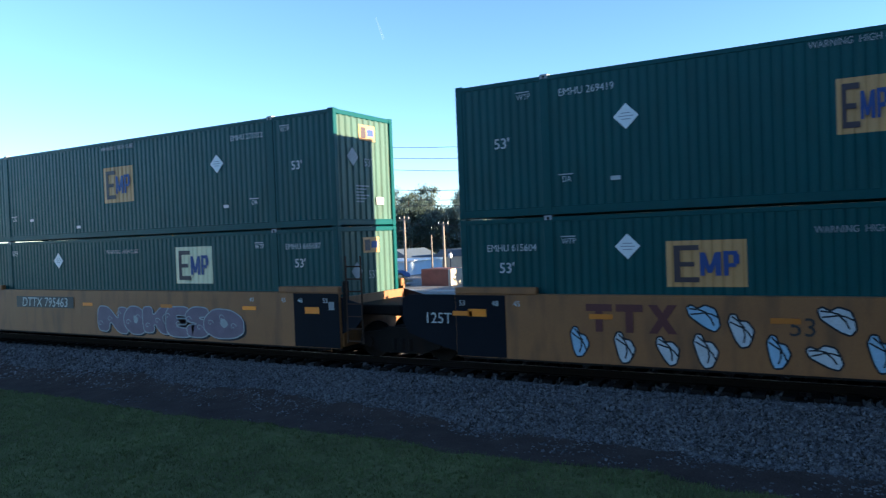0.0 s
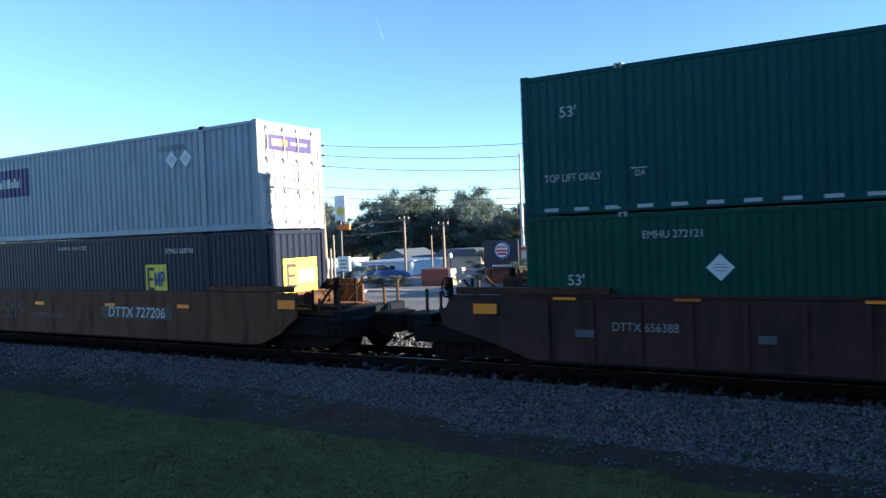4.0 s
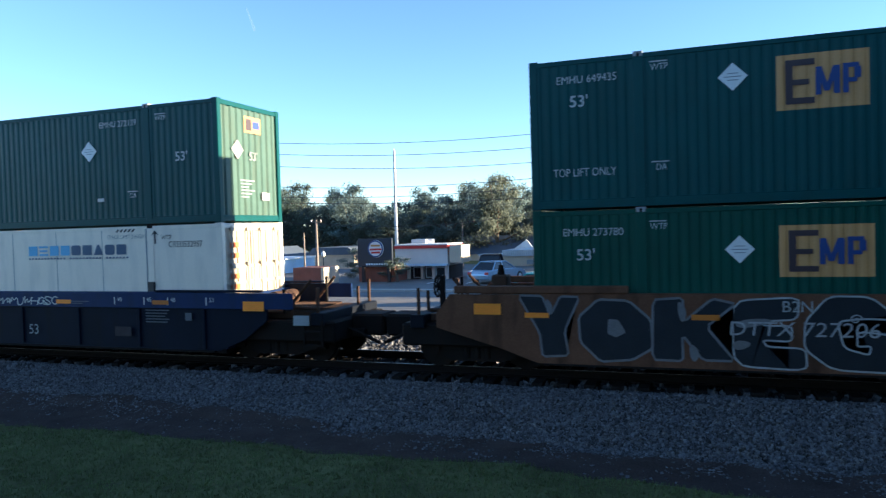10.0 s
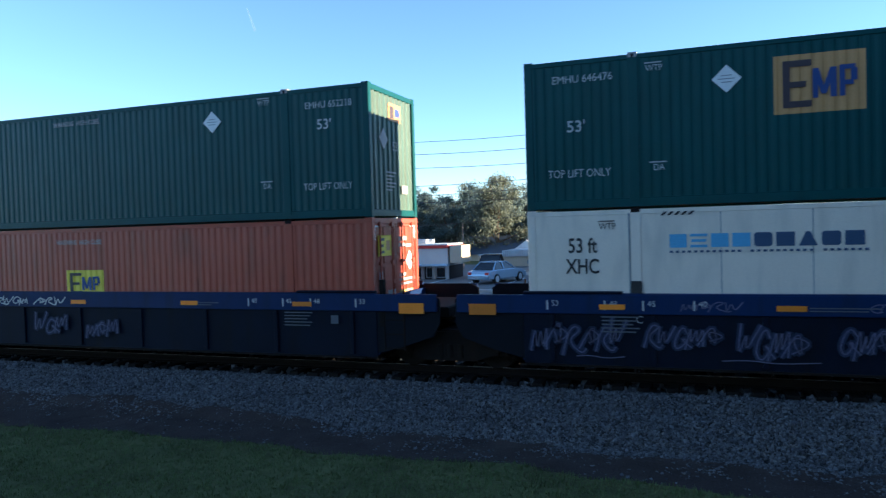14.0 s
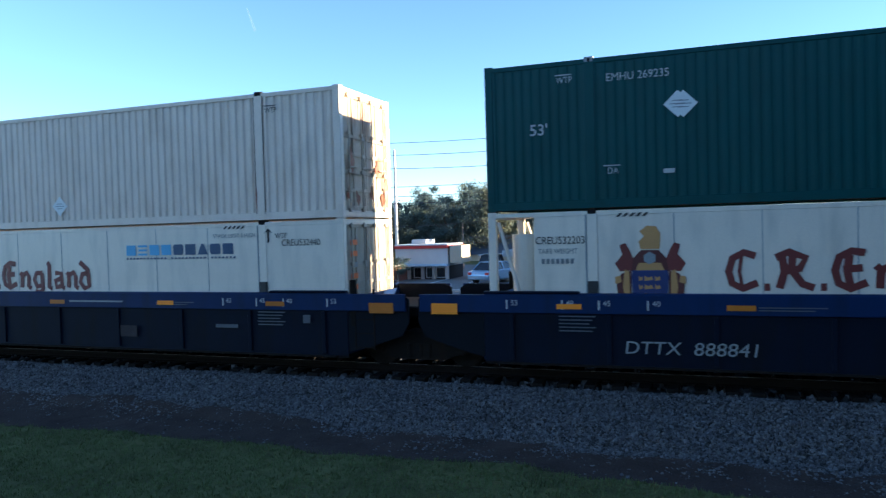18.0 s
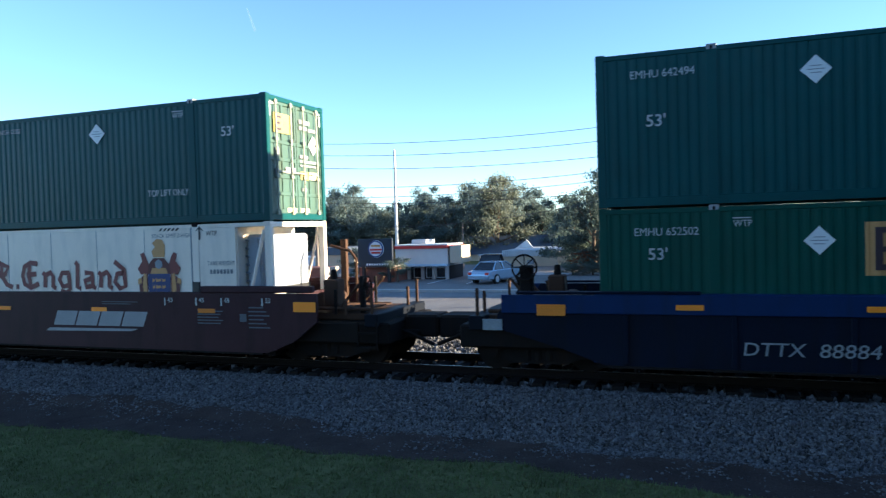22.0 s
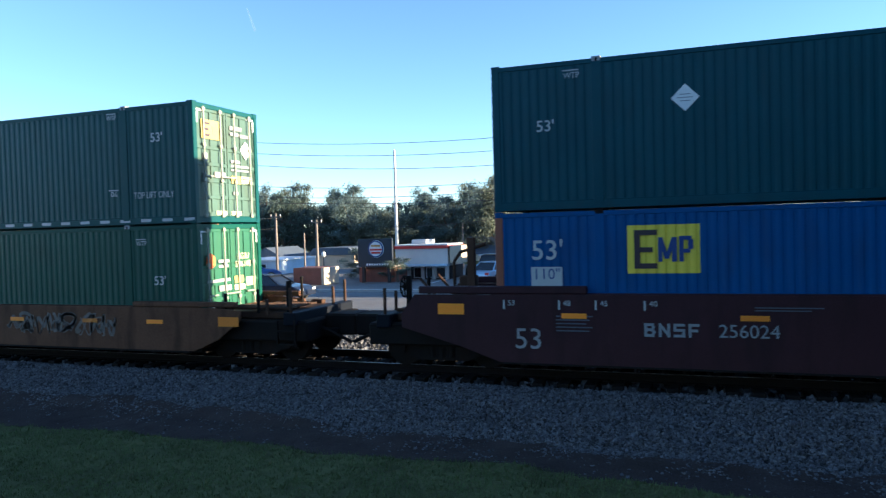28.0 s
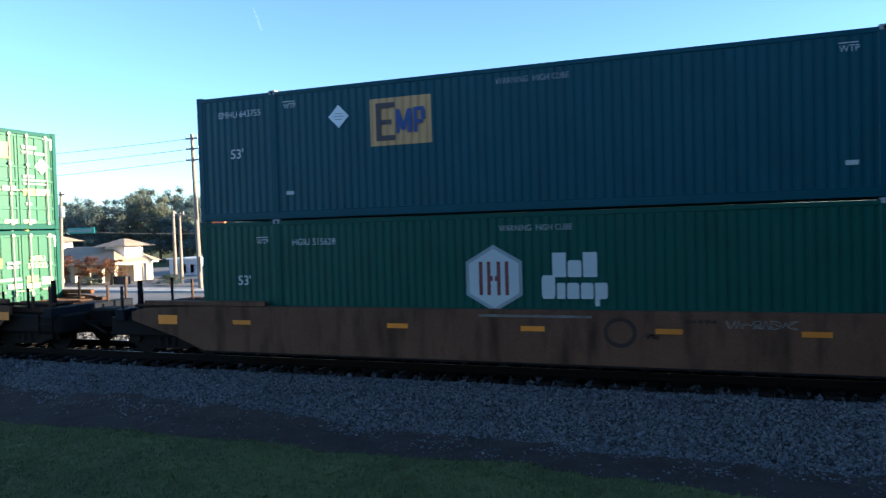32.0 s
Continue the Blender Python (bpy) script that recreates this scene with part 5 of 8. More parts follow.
    if (s < 0 and style != "low") or style == "maroon":
        put("valve_box", cached("valve_box", mk_box(-0.18, 0.18, -0.2, 0.2, 1.24, 1.86, bevel=0.03)), M["rusty"], car, flip @ pose(9.25, -0.55, 0), label="rusty brake valve box")
        put("valve_cap", cached("valve_cap", lambda: cyl(bmesh.new(), (0, 0, 0), (0, 0, 0.22), 0.09, 0.06, 12)), M["iron"], car, flip @ pose(9.25, -0.55, 1.86))
    for y in (-0.8, 0.35) if style != "low" else ():
        put("deck_brace", cached("deck_brace", lambda: cyl(bmesh.new(), (9.5, 0, 1.2), (10.1, 0, 1.85), 0.035, n=8)), M["rusty"], car, flip @ pose(0, y, 0))
    for x, y, h in ((9.6, -1.15, 0.55), (9.95, 0.2, 0.75), (8.75, -1.2, 0.45)):
        put("deck_post", cached(("deck_post", h), lambda h=h: cyl(bmesh.new(), (0, 0, 1.12), (0, 0, 1.12 + h), 0.035, n=8)), M["iron"], car, flip @ pose(x, y, 0))
    if style == "low":
        put("loose_plank", cached("loose_plank", mk_box(-0.75, 0.75, -0.12, 0.12, -0.025, 0.025, bevel=0.006)), M["rusty"], car, flip @ pose(9.4, -0.4, 1.19, 0, 3, 12), label="rusty loose plank on the deck")
        for x, y in ((8.6, -1.0), (10.0, 0.9), (9.2, 0.85)):
            put("deck_cleat", cached("deck_cleat", mk_box(-0.16, 0.16, -0.1, 0.1, 1.14, 1.24, bevel=0.015)), M["rusty"], car, flip @ pose(x, y, 0))
    if style == "blue":
        put("notice_plate", cached("notice_plate", mk_box(-0.2, 0.2, -0.012, 0.012, -0.11, 0.11)), M["dim_white"], car, flip @ pose(10.2, -1.43 * s, 1.0), label="small pale notice plate")
    put("deck_pipe", cached("deck_pipe", lambda: cyl(bmesh.new(), (8.3, 0, 1.24), (10.4, 0, 1.22), 0.04, n=8)), M["rusty"], car, flip @ pose(0, -1.0 * s, 0))
    if style == "maroon":
        put("bulkhead_post", cached("bulkhead_post", mk_box(-0.08, 0.08, -0.06, 0.06, 1.1, 2.75, bevel=0.01)), M["rusty"], car, flip @ pose(8.62, 1.2, 0), label="tall rusty stanchion")
        bm = bmesh.new()
        pts = [(9.1, 1.1), (9.1, 2.25), (8.95, 2.45), (8.4, 2.6)]
        for a, b in zip(pts, pts[1:]):
            cyl(bm, (a[0], 0.9, a[1]), (b[0], 0.9, b[1]), 0.035, n=8)
        put("vent_pipe", cached(("vent_pipe", s), lambda: bm), M["rusty"], car, flip)
    add_truck(car, s * 9.35)


def joint_end(car, s, paint, truck, style):
    flip = pose(0, 0, 0, 0, 0, 0 if s > 0 else 180)
    put("joint_deck", cached("joint_deck", mk_box(8.22, 9.66, -1.05, 1.05, 1.06, 1.3, bevel=0.03)), M["iron"], car, flip)
    put("joint_cover", cached("joint_cover", mk_box(9.0, 9.62, -0.75, 0.75, 1.33, 1.4, bevel=0.02)), M["rusty"], car, flip @ pose(0, 0, 0, 0, 2, 0))
    put("end_post", cached("end_post", mk_box(8.24, 8.36, -1.42, -1.30, 0.9, 1.9, bevel=0.015)), M["iron"], car, flip)
    bm = bmesh.new()
    tall = s > 0 and style == "tall"
    for z in (0.45, 0.75, 1.05, 1.35) + ((1.65, 1.95, 2.25) if tall else ()):
        cyl(bm, (8.35, -1.40, z), (8.8, -1.40, z), 0.018, n=6)
    for x in (8.35, 8.8):
        cyl(bm, (x, -1.40, 0.4), (x, -1.40, 2.5 if tall else 1.7), 0.022, n=6)
    put("ladder", cached(("ladder", s, tall), lambda: bm), M["rusty"] if tall else M["iron"], car, flip)
    if s < 0 or style == "blue":
        skirt = [(8.18, 0.34), (8.8, 0.5), (9.45, 0.72), (9.6, 1.0), (9.6, 1.5), (9.4, 1.6), (8.18, 1.6)]
    else:
        skirt = [(8.18, 0.62), (8.6, 0.78), (8.8, 1.02), (8.8, 1.34), (8.18, 1.5)]
    for y in (-1.41, 1.36):
        put("side_skirt", cached(("side_skirt", len(skirt), skirt[1][1]), lambda: plate(bmesh.new(), skirt, 0, 0.05)), M["black_car"], car, flip @ pose(0, y, 0))
    if style == "maroon":
        put("end_bulkhead", cached("end_bulkhead", mk_box(8.48, 8.58, -0.22, 0.22, 1.2, 2.3, bevel=0.015)), M["iron"], car, flip, label="narrow upright plate at the wagon end")
        for y, h in ((-0.3, 2.45), (0.3, 2.2), (-1.1, 1.75)):
            put("stanchion", cached(("stanchion", h), mk_box(8.56, 8.66, -0.045, 0.045, 1.2, h, bevel=0.012)), M["iron"], car, flip @ pose(0, y, 0))
        put("brake_drum", cached("brake_drum", lambda: cyl(bmesh.new(), (8.75, -0.2, 1.75), (8.75, 0.1, 1.75), 0.17, n=14)), M["iron"], car, flip)
    if truck:
        add_truck(car, s * 9.7)


def well_wagon(label, style, left, right, paint, code="", size53=True):
    car = thing("well_wagon", pose(0, 0, 0), label, "railway wagon", "wagons of the train")
    low = style == "low"
    zt, zb = (1.26, 0.24) if low else (1.6, 0.26)
    lp = [(-8.17, zb), (-8.17, zt)] if left == "J" else [(-8.0, zb), (-8.75, 0.53), (-10.1, 0.92), (-10.1, 1.12 if low else 1.2), (-9.8, zt if not low else 1.2), (-8.6, zt)]
    rp = [(8.17, zt), (8.17, zb)] if right == "J" else [(8.6, zt), (9.3, zt if not low else 1.2), (9.3, 0.98), (8.7, 0.53), (8.0, zb)]
    recess = 0.05 if style in ("blue", "ribbed") else 0.0
    for s in (-1, 1):
        me = cached(("side_plate", style, left, right), lambda: plate(bmesh.new(), lp + rp, -0.04, 0.03))
        # on blue wagons the lower plate and ribs are darker than the band
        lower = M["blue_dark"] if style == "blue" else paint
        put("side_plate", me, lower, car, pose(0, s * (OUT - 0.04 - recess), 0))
        put("top_flange", cached(("flange", zt), mk_box(-8.16, 8.16, -0.075, 0.075, zt - 0.03, zt + 0.025, bevel=0.008)), paint, car, pose(0, s * (OUT - 0.085), 0))
        put("bottom_flange", cached(("bflange", zb), mk_box(-7.9, 7.9, -0.09, 0.05, zb - 0.04, zb, bevel=0.008)), M["iron"], car, pose(0, s * (OUT - 0.06), 0))
        if style == "blue":
            a = 9.55 if left == "J" else 10.0
            b = 9.55 if right == "J" else 10.0
            put("top_band", cached(("band", a, b), mk_box(-a, b, -0.03, 0.03, 1.24, 1.6, bevel=0.01)), paint, car, pose(0, s * (OUT - 0.03), 0))
        if style in ("ribbed", "blue"):
            n = 17 if style == "ribbed" else 9
            for i in range(n):
                x = -7.6 + i * 15.2 / (n - 1)
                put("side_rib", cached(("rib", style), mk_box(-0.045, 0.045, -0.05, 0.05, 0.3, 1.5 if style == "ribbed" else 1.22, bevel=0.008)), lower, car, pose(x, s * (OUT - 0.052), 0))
        for e, k in ((left, -1), (right, 1)):
            x1 = 8.17 if e == "J" else (9.7 if k < 0 else 9.2)
            z1 = 1.40 if low else (1.67 if style == "blue" else 1.77)
            me = cached(("raised", e, z1, k), mk_box(6.25, x1, -0.09, 0.06, zt + 0.02, z1, bevel=0.02))
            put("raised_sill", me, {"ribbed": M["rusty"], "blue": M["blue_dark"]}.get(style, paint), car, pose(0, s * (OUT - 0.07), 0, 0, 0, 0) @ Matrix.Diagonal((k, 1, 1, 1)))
    put("well_floor", cached("well_floor", mk_box(-8.16, 8.16, -1.38, 1.38, 0.2, 0.3)), M["iron"], car)
    for k in (-1, 1):
        put("bulkhead", cached(("bulkhead", zt), mk_box(-0.04, 0.04, -1.38, 1.38, 0.3, zt - 0.1)), paint, car, pose(k * 8.17, 0, 0))
    for e, k in ((left, -1), (right, 1)):
        if e == "K":
            coupler_end(car, k, paint, M["rusty"], style)
        else:
            joint_end(car, k, paint, k > 0, style)
    zr, xs = {"low": (0.87, (-6.9, -3.0, -0.1, 2.46, 4.9, 6.9)), "blue": (1.33, (-6.45, -3.38, 0.0, 3.38, 6.4)), "maroon": (1.15, (-6.5, -3.3, 0.0, 3.2, 6.4)),
              "ribbed": (1.52, (-7.2, -4.8, -1.7, 1.3, 4.7, 7.4)), "tall": (1.15, (-8.0, -4.9, -1.6, 2.0, 5.2))}[style]
    for x in xs:
        bar(car, x - 0.24, x + 0.24, zr, zr + (0.055 if style == "ribbed" else 0.1), M["reflector"], -OUT - 0.014, "reflector")
    for e, k in ((left, -1), (right, 1)):
        x = k * (9.0 if e == "K" or style == "blue" else 8.0)
        z0 = 0.84 if low else 1.2
        if e == "K" or style == "blue":
            bar(car, x - 0.28, x + 0.28, z0, z0 + 0.22, M["reflector"], -OUT - 0.014, "reflector")
    return car


def car_text(car, s, size, x, z, ink="white", wide=1.0, shear=0.0):
    return side_text(s, size, x, -OUT - 0.0115, z, M[ink], car, wide, shear=shear)


def stencils(car, x, k):
    """Loading marks near one end: short ticks with lengths and an illegible notice."""
    for o, s in ((0.0, "40"), (0.9, "45"), (1.6, "48"), (2.7, "53")):
        bar(car, x + k * o, x + k * o + 0.035, 1.32, 1.5, M["white"], -OUT - 0.012, "stencil")
        car_text(car, s, 0.15, x + k * o + 0.17, 1.44, "white")
    for i in range(5):
        bar(car, x + k * 1.3 - 0.35, x + k * 1.3 + 0.35 - 0.06 * (i % 3), 1.18 - i * 0.07, 1.205 - i * 0.07, M["faint_white"], -OUT - 0.012, "stencil")
    if k > 0:
        bar(car, x + 2.11, x + 2.29, 0.96, 1.14, M["faint_white"], -OUT - 0.012, "stencil")
    for i in range(2):
        bar(car, x - k * 1.9, x - k * 1.9 + 1.1 - 0.2 * i, 1.38 - 0.05 * i, 1.4 - 0.05 * i, M["faint_white"], -OUT - 0.012, "stencil")


def mark_blocks(car, x, z, ink):
    """Four painted shapes of a reporting mark."""
    shape_row(car, (("double", 0.15), ("zig", 0.15), ("snake", 0.15), ("claw", 0.14)), x, z + 0.02, 0.2, ink, -OUT - 0.012, 0.05, 0.06, name="emblem_shape")


def rail_logo(car, x, z, w=2.9):
    """Railway emblem: heavy slanted white shapes over a long wedge."""
    u = w / 4 - 0.16
    shape_row(car, (("block", u), ("block", u), ("block", u), ("block", u)), x - w / 2, z + 0.02, 0.25, M["aged_white"], -OUT - 0.012, 0.11, 0.05, 0.4, "emblem_shape")
    bm = plate(bmesh.new(), [(x - w / 2 - 0.25, z - 0.19), (x + w / 2 - 0.4, z - 0.15), (x + w / 2 - 0.2, z - 0.09), (x - w / 2 - 0.15, z - 0.11)], -OUT - 0.012, -OUT - 0.01)
    part("emblem_shape", bm, M["aged_white"], car)


def owner_mark(car, x, z, h, ink):
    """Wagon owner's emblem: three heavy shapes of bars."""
    u = h * 0.95
    for k in range(2):
        x0 = x + k * u * 1.15
        bar(car, x0, x0 + u, z + h * 0.74, z + h, M[ink], -OUT - 0.012, "emblem_shape")
        bar(car, x0 + u * 0.36, x0 + u * 0.64, z, z + h * 0.74, M[ink], -OUT - 0.012, "emblem_shape")
    x0 = x + 2.35 * u
    bar(car, x0, x0 + u * 0.32, z, z + h, M[ink], -OUT - 0.012, "emblem_shape", skew=u * 0.7)
    bar(car, x0 + u * 0.7, x0 + u * 1.02, z, z + h, M[ink], -OUT - 0.013, "emblem_shape", skew=-u * 0.7)


STACK = []                        # (thing, height) and the offset of its container's left end along the train


def stack(u, car, low, up):
    STACK.append(((car, 0.0), u))
    STACK.append(((low, ZB), u))
    STACK.append(((up, ZU), u))


G, GF, TL = M["green"], M["green_fresh"], M["teal"]
GREEN = "green corrugated steel freight container "


def box_(paint, label, key, **kw):
    return container("container", paint, label, key, **kw)


# A: yellow wagon with sprayed fish-like shapes
car = well_wagon("yellow well wagon sprayed with pale blue shapes", "tall", "J", "K", M["yellow_car"])
owner_mark(car, -5.2, 0.9, 0.55, "red_brown")
rng = random.Random(4)
for i, (x, z, t) in enumerate([(-5.4, 0.66, -0.8), (-4.49, 0.58, -0.8), (-3.65, 0.56, -0.6), (-2.96, 1.22, -0.9), (-2.98, 0.58, -0.5), (-2.36, 0.98, -1.3), (-1.77, 0.62, -0.9), (-1.0, 0.58, -0.7), (-0.8, 1.22, -0.8), (-0.2, 0.66, -0.2), (0.7, 0.7, -0.6), (1.6, 1.1, -0.8), (2.4, 0.6, -0.4), (3.4, 0.9, -1.0), (4.3, 0.6, -0.6)]):
    r = rng.uniform(0.4, 0.46)
    body = "-.52 .66 -.3 .7 -.12 .46 .2 .5 .52 .2 .5 -.2 .42 -.52 .14 -.66 -.12 -.42 -.36 -.05 -.56 .3"
    v = [float(q) for q in body.split()]
    turn = Matrix.Rotation(rng.uniform(-0.5, 0.6), 2)
    pts = soft_ring([turn @ Vector((v[j], v[j + 1])) * r + Vector((x + 0.02, z)) for j in range(0, len(v), 2)], 1, 0.15)
    part("sprayed_shape", flat_ring(pts), M["graf_blue"] if i % 3 == 0 else M["graf_pale"], car, "pale blue sprayed shape", pose(0, -OUT - 0.006 - 0.0004 * (i % 4), 0))
    part("sprayed_outline", ring_strip(pts, 0.034), M["graf_dark"], car, "black sprayed outline", pose(0, -OUT - 0.0085, 0))
    for arc in ("-.48 .34 -.2 .26 .08 .2 .3 .05 .48 -.16", "-.44 .58 -.1 .4 .14 .2", ".08 .2 .2 -.1 .2 -.4"):
        v = [float(q) for q in arc.split()]
        line = [turn @ Vector((v[j], v[j + 1])) * r + Vector((x + 0.02, z)) for j in range(0, len(v), 2)]
        part("sprayed_stroke", ribbon([tuple(q) for q in line], 0.03), M["graf_dark"], car, m=pose(0, -OUT - 0.009, 0))
car_text(car, "53", 0.46, -1.33, 1.08, "black_ink")
put("end_panel_paint", cached("black_end", mk_box(-8.16, -6.97, -0.004, 0.004, 0.27, 1.6)), M["black_car"], car, pose(0, -OUT - 0.004, 0), label="black painted end section")
bar(car, -7.85, -7.42, 1.14, 1.3, M["reflector"], -OUT - 0.014, "reflector")
car_text(car, "125T", 0.34, -8.62, 1.07)
for s_, x in (("53", -8.0), ("48", -7.2), ("45", -6.7)):
    car_text(car, s_, 0.16, x, 1.42)
stack(0.0, car, box_(G, GREEN + "on a yellow wagon", "A_low", code="EMHU 615604"), box_(G, GREEN + "with a gold company panel", "A_up", code="EMHU 269419"))

# two unseen wagons added ahead of it, so their stacks shade the lawn
for u, l_, r_ in ((23.5, "J", "K"), (43.0, "K", "J")):
    stack(u, well_wagon("unseen yellow well wagon added ahead for its shade", "tall", l_, r_, M["yellow_car"]), box_(G, GREEN + "low in a yellow wagon", ""), box_(G, GREEN + "stacked on another", ""))

# B
car = well_wagon("yellow well wagon with a lilac sprayed tag", "tall", "K", "J", M["yellow_car"])
bar(car, -5.4, -2.3, 1.06, 1.42, M["black_ink"], -OUT - 0.0165, "number_panel")
side_text("DTTX 795463", 0.42, -3.85, -OUT - 0.02, 1.22, M["white"], car, 1.0, shear=0.15)
spray(car, (("N", -1.1, 0.35), ("O", 0.1, 1.15), ("K", 0.95, 2.15), ("E", 1.95, 2.95), ("S", 2.75, 3.75), ("O", 3.5, 5.0)), 0.36, 1.2, M["graf_purple"], M["graf_white"], 0.035, 2, M["graf_dark"], seed=7, cut=0.2)
for i in range(14):
    squiggle(car, -1.0 + 0.43 * i, 0.62 + 0.3 * (i * 7 % 5) / 4, 0.12, 0.1, 1, M["graf_white"], 0.022, "curl")
put("end_panel_paint", cached("black_end_r", mk_box(6.73, 8.16, -0.004, 0.004, 0.27, 1.6)), M["black_car"], car, pose(0, -OUT - 0.004, 0), label="black painted end section")
bar(car, 7.1, 7.55, 1.1, 1.26, M["reflector"], -OUT - 0.014, "reflector")
for s_, x in (("40", 5.3), ("45", 6.4), ("48", 6.95), ("53", 7.75)):
    car_text(car, s_, 0.16, x, 1.42)
bar(car, 7.85, 8.02, 1.2, 1.4, M["dim_white"], -OUT - 0.014, "stencil")
scribble(car, -8.4, -7.4, 0.8, 1.3, M["graf_white"], 22, 4, 0.02)
stack(-19.55, car, box_(G, GREEN + "with a cream company panel", "B_low", right="wall", code="EMHU 645697", logo_ground=M["cream"]), box_(G, GREEN + "with a faded gold panel", "B_up", right="wall", code="EMHU 271012"))

# C: ribbed dark wagon
car = well_wagon("sooty ribbed brown well wagon with worn yellow stripes", "ribbed", "K", "K", M["dark_car"])
owner_mark(car, 3.55, 0.72, 0.34, "graf_grey")
car_text(car, "DTTX 656388", 0.24, -5.6, 1.0, "dim_white", 0.9)
tag(car, ("saw", "knot"), -0.75, -0.2, 0.8, 1.25, M["graf_grey"], 0.03, 5)
for x, w in ((-7.0, 0.4), (-3.6, 0.3), (6.4, 0.6), (7.8, 0.25)):
    bar(car, x, x + w, 0.78, 0.93, M["faint_white"], -OUT - 0.012, "stencil")
stack(-42.93, car, box_(GF, GREEN + "on a dark ribbed wagon", "C_low", code="EMHU 272121"), box_(G, GREEN + "with a dashed reflective strip", "C_up", right="wall", code="EMHU 274081", dashes=True))

# D: tan wagon
car = well_wagon("weathered tan well wagon with faded chalky tags", "tall", "J", "K", M["brown_car"])
tag(car, TAG_MIX[1:7], -5.3, -2.5, 0.6, 1.4, M["dim_brown"], 0.03, 31)
scribble(car, -2.0, -0.4, 0.75, 0.9, M["dim_brown"], 32, 8, 0.02)
bar(car, 1.6, 4.75, 0.8, 1.16, M["black_ink"], -OUT - 0.0165, "number_panel")
side_text("DTTX 727206", 0.42, 3.17, -OUT - 0.02, 0.98, M["white"], car, 1.02, shear=0.15)
car_text(car, "125 T", 0.28, -8.55, 1.38, "dim_white")
bar(car, -8.25, -8.05, 0.92, 1.1, M["dim_white"], -OUT - 0.012, "stencil")
upper = box_(M["grey_steel"], "pale grey corrugated freight container with a purple panel", "D_up", pitch=0.24, white_marks=False, end_marks=False, code="FDXU 583628")
put("logo_panel", cached("purple_panel", lambda: wavy(-5.92, -2.22, 1.5, 2.42, 0.24, 0.006)), M["purple_ink"], upper, label="purple company panel")
nx = shape_row(upper, (("block", 0.14), ("low_block", 0.15), ("block", 0.15)), -5.72, 1.8, 0.36, M["white"], -HW - 0.006, 0.13, 0.02)
shape_row(upper, (("block", 0.15), ("low_block", 0.18)), nx, 1.8, 0.36, M["orange_ink"], -HW - 0.006, 0.13, 0.02)
shape_row(upper, (("block", 0.17), ("low_block", 0.09), ("block", 0.01), ("block", 0.05), ("low_block", 0.01), ("block", 0.17), ("low_block", 0.1), ("block", 0.08), ("low_block", 0.09), ("block", 0.01)), -4.1, 1.82, 0.28, M["white"], -HW - 0.006, 0.032, 0.035)
end_bar(upper, HL - 0.022, -0.9, 0.85, 2.15, 2.55, M["purple_ink"], "logo_panel")
for y0, y1, z0, z1, mm in ((-0.72, -0.38, 2.26, 2.44, "white"), (-0.36, -0.12, 2.26, 2.44, "orange_ink"), (0.0, 0.3, 2.31, 2.4, "dim_white"), (0.34, 0.7, 2.31, 2.4, "dim_white")):
    end_bar(upper, HL - 0.018, y0, y1, z0, z1, M[mm], "wordmark_shape")
for i in range(5):
    end_bar(upper, HL - 0.022, 0.15, 0.85, 1.75 - i * 0.22, 1.83 - i * 0.22, M["dim_white"])
lower = box_(M["navy"], "dark navy freight container with a lemon yellow panel", "D_low", right="wall", logo_ground=M["lemon"], code="EMHU 268764", end_marks=False)
end_bar(lower, HL - 0.01, -0.5, 0.9, 1.1, 2.1, M["lemon"], "logo_panel")
for y0, y1, z0, z1, mm in ((-0.38, -0.28, 1.28, 1.95, "brown_ink"), (-0.28, 0.02, 1.85, 1.95, "brown_ink"), (-0.28, -0.05, 1.58, 1.66, "brown_ink"), (-0.28, 0.02, 1.28, 1.38, "brown_ink"), (0.1, 0.4, 1.4, 1.78, "dim_white"), (0.46, 0.76, 1.4, 1.78, "dim_white")):
    end_bar(lower, HL - 0.006, y0, y1, z0, z1, M[mm], "logo_shape")
stack(-66.55, car, lower, upper)

# E: tan wagon with two large sprayed words
car = well_wagon("tan well wagon covered in black and white sprayed letters", "tall", "J", "J", M["brown_car"])
put("sprayed_ground", cached("e_patch", mk_box(-1.83, 1.5, -0.003, 0.003, 0.3, 1.56)), M["yellow_car"], car, pose(0, -OUT - 0.003, 0), label="cleaner yellow paint behind the emblem")
owner_mark(car, -1.0, 0.78, 0.52, "red_brown")
spray(car, (("T", -6.64, -5.62), ("R", -5.62, -4.78), ("O", -4.95, -3.8), ("L", -3.9, -2.98), ("L", -3.2, -1.86)), 0.33, 1.5, M["graf_dark"], M["graf_white"], 0.04, 1, seed=3)
part("sprayed_ground", box(bmesh.new(), 1.57, 6.86, -OUT - 0.0045, -OUT - 0.002, 0.3, 1.56), M["graf_dark"], car, "dark sprayed ground behind the letters")
spray(car, (("S", 1.52, 2.3), ("L", 2.28, 2.85), ("A", 2.7, 3.4), ("Y", 3.25, 4.25), ("E", 4.2, 5.05), ("R", 4.98, 5.9), ("S", 5.78, 6.86)), 0.34, 1.54, M["graf_dark"], M["graf_white"], 0.03, 1, gap=M["graf_white"], seed=5)
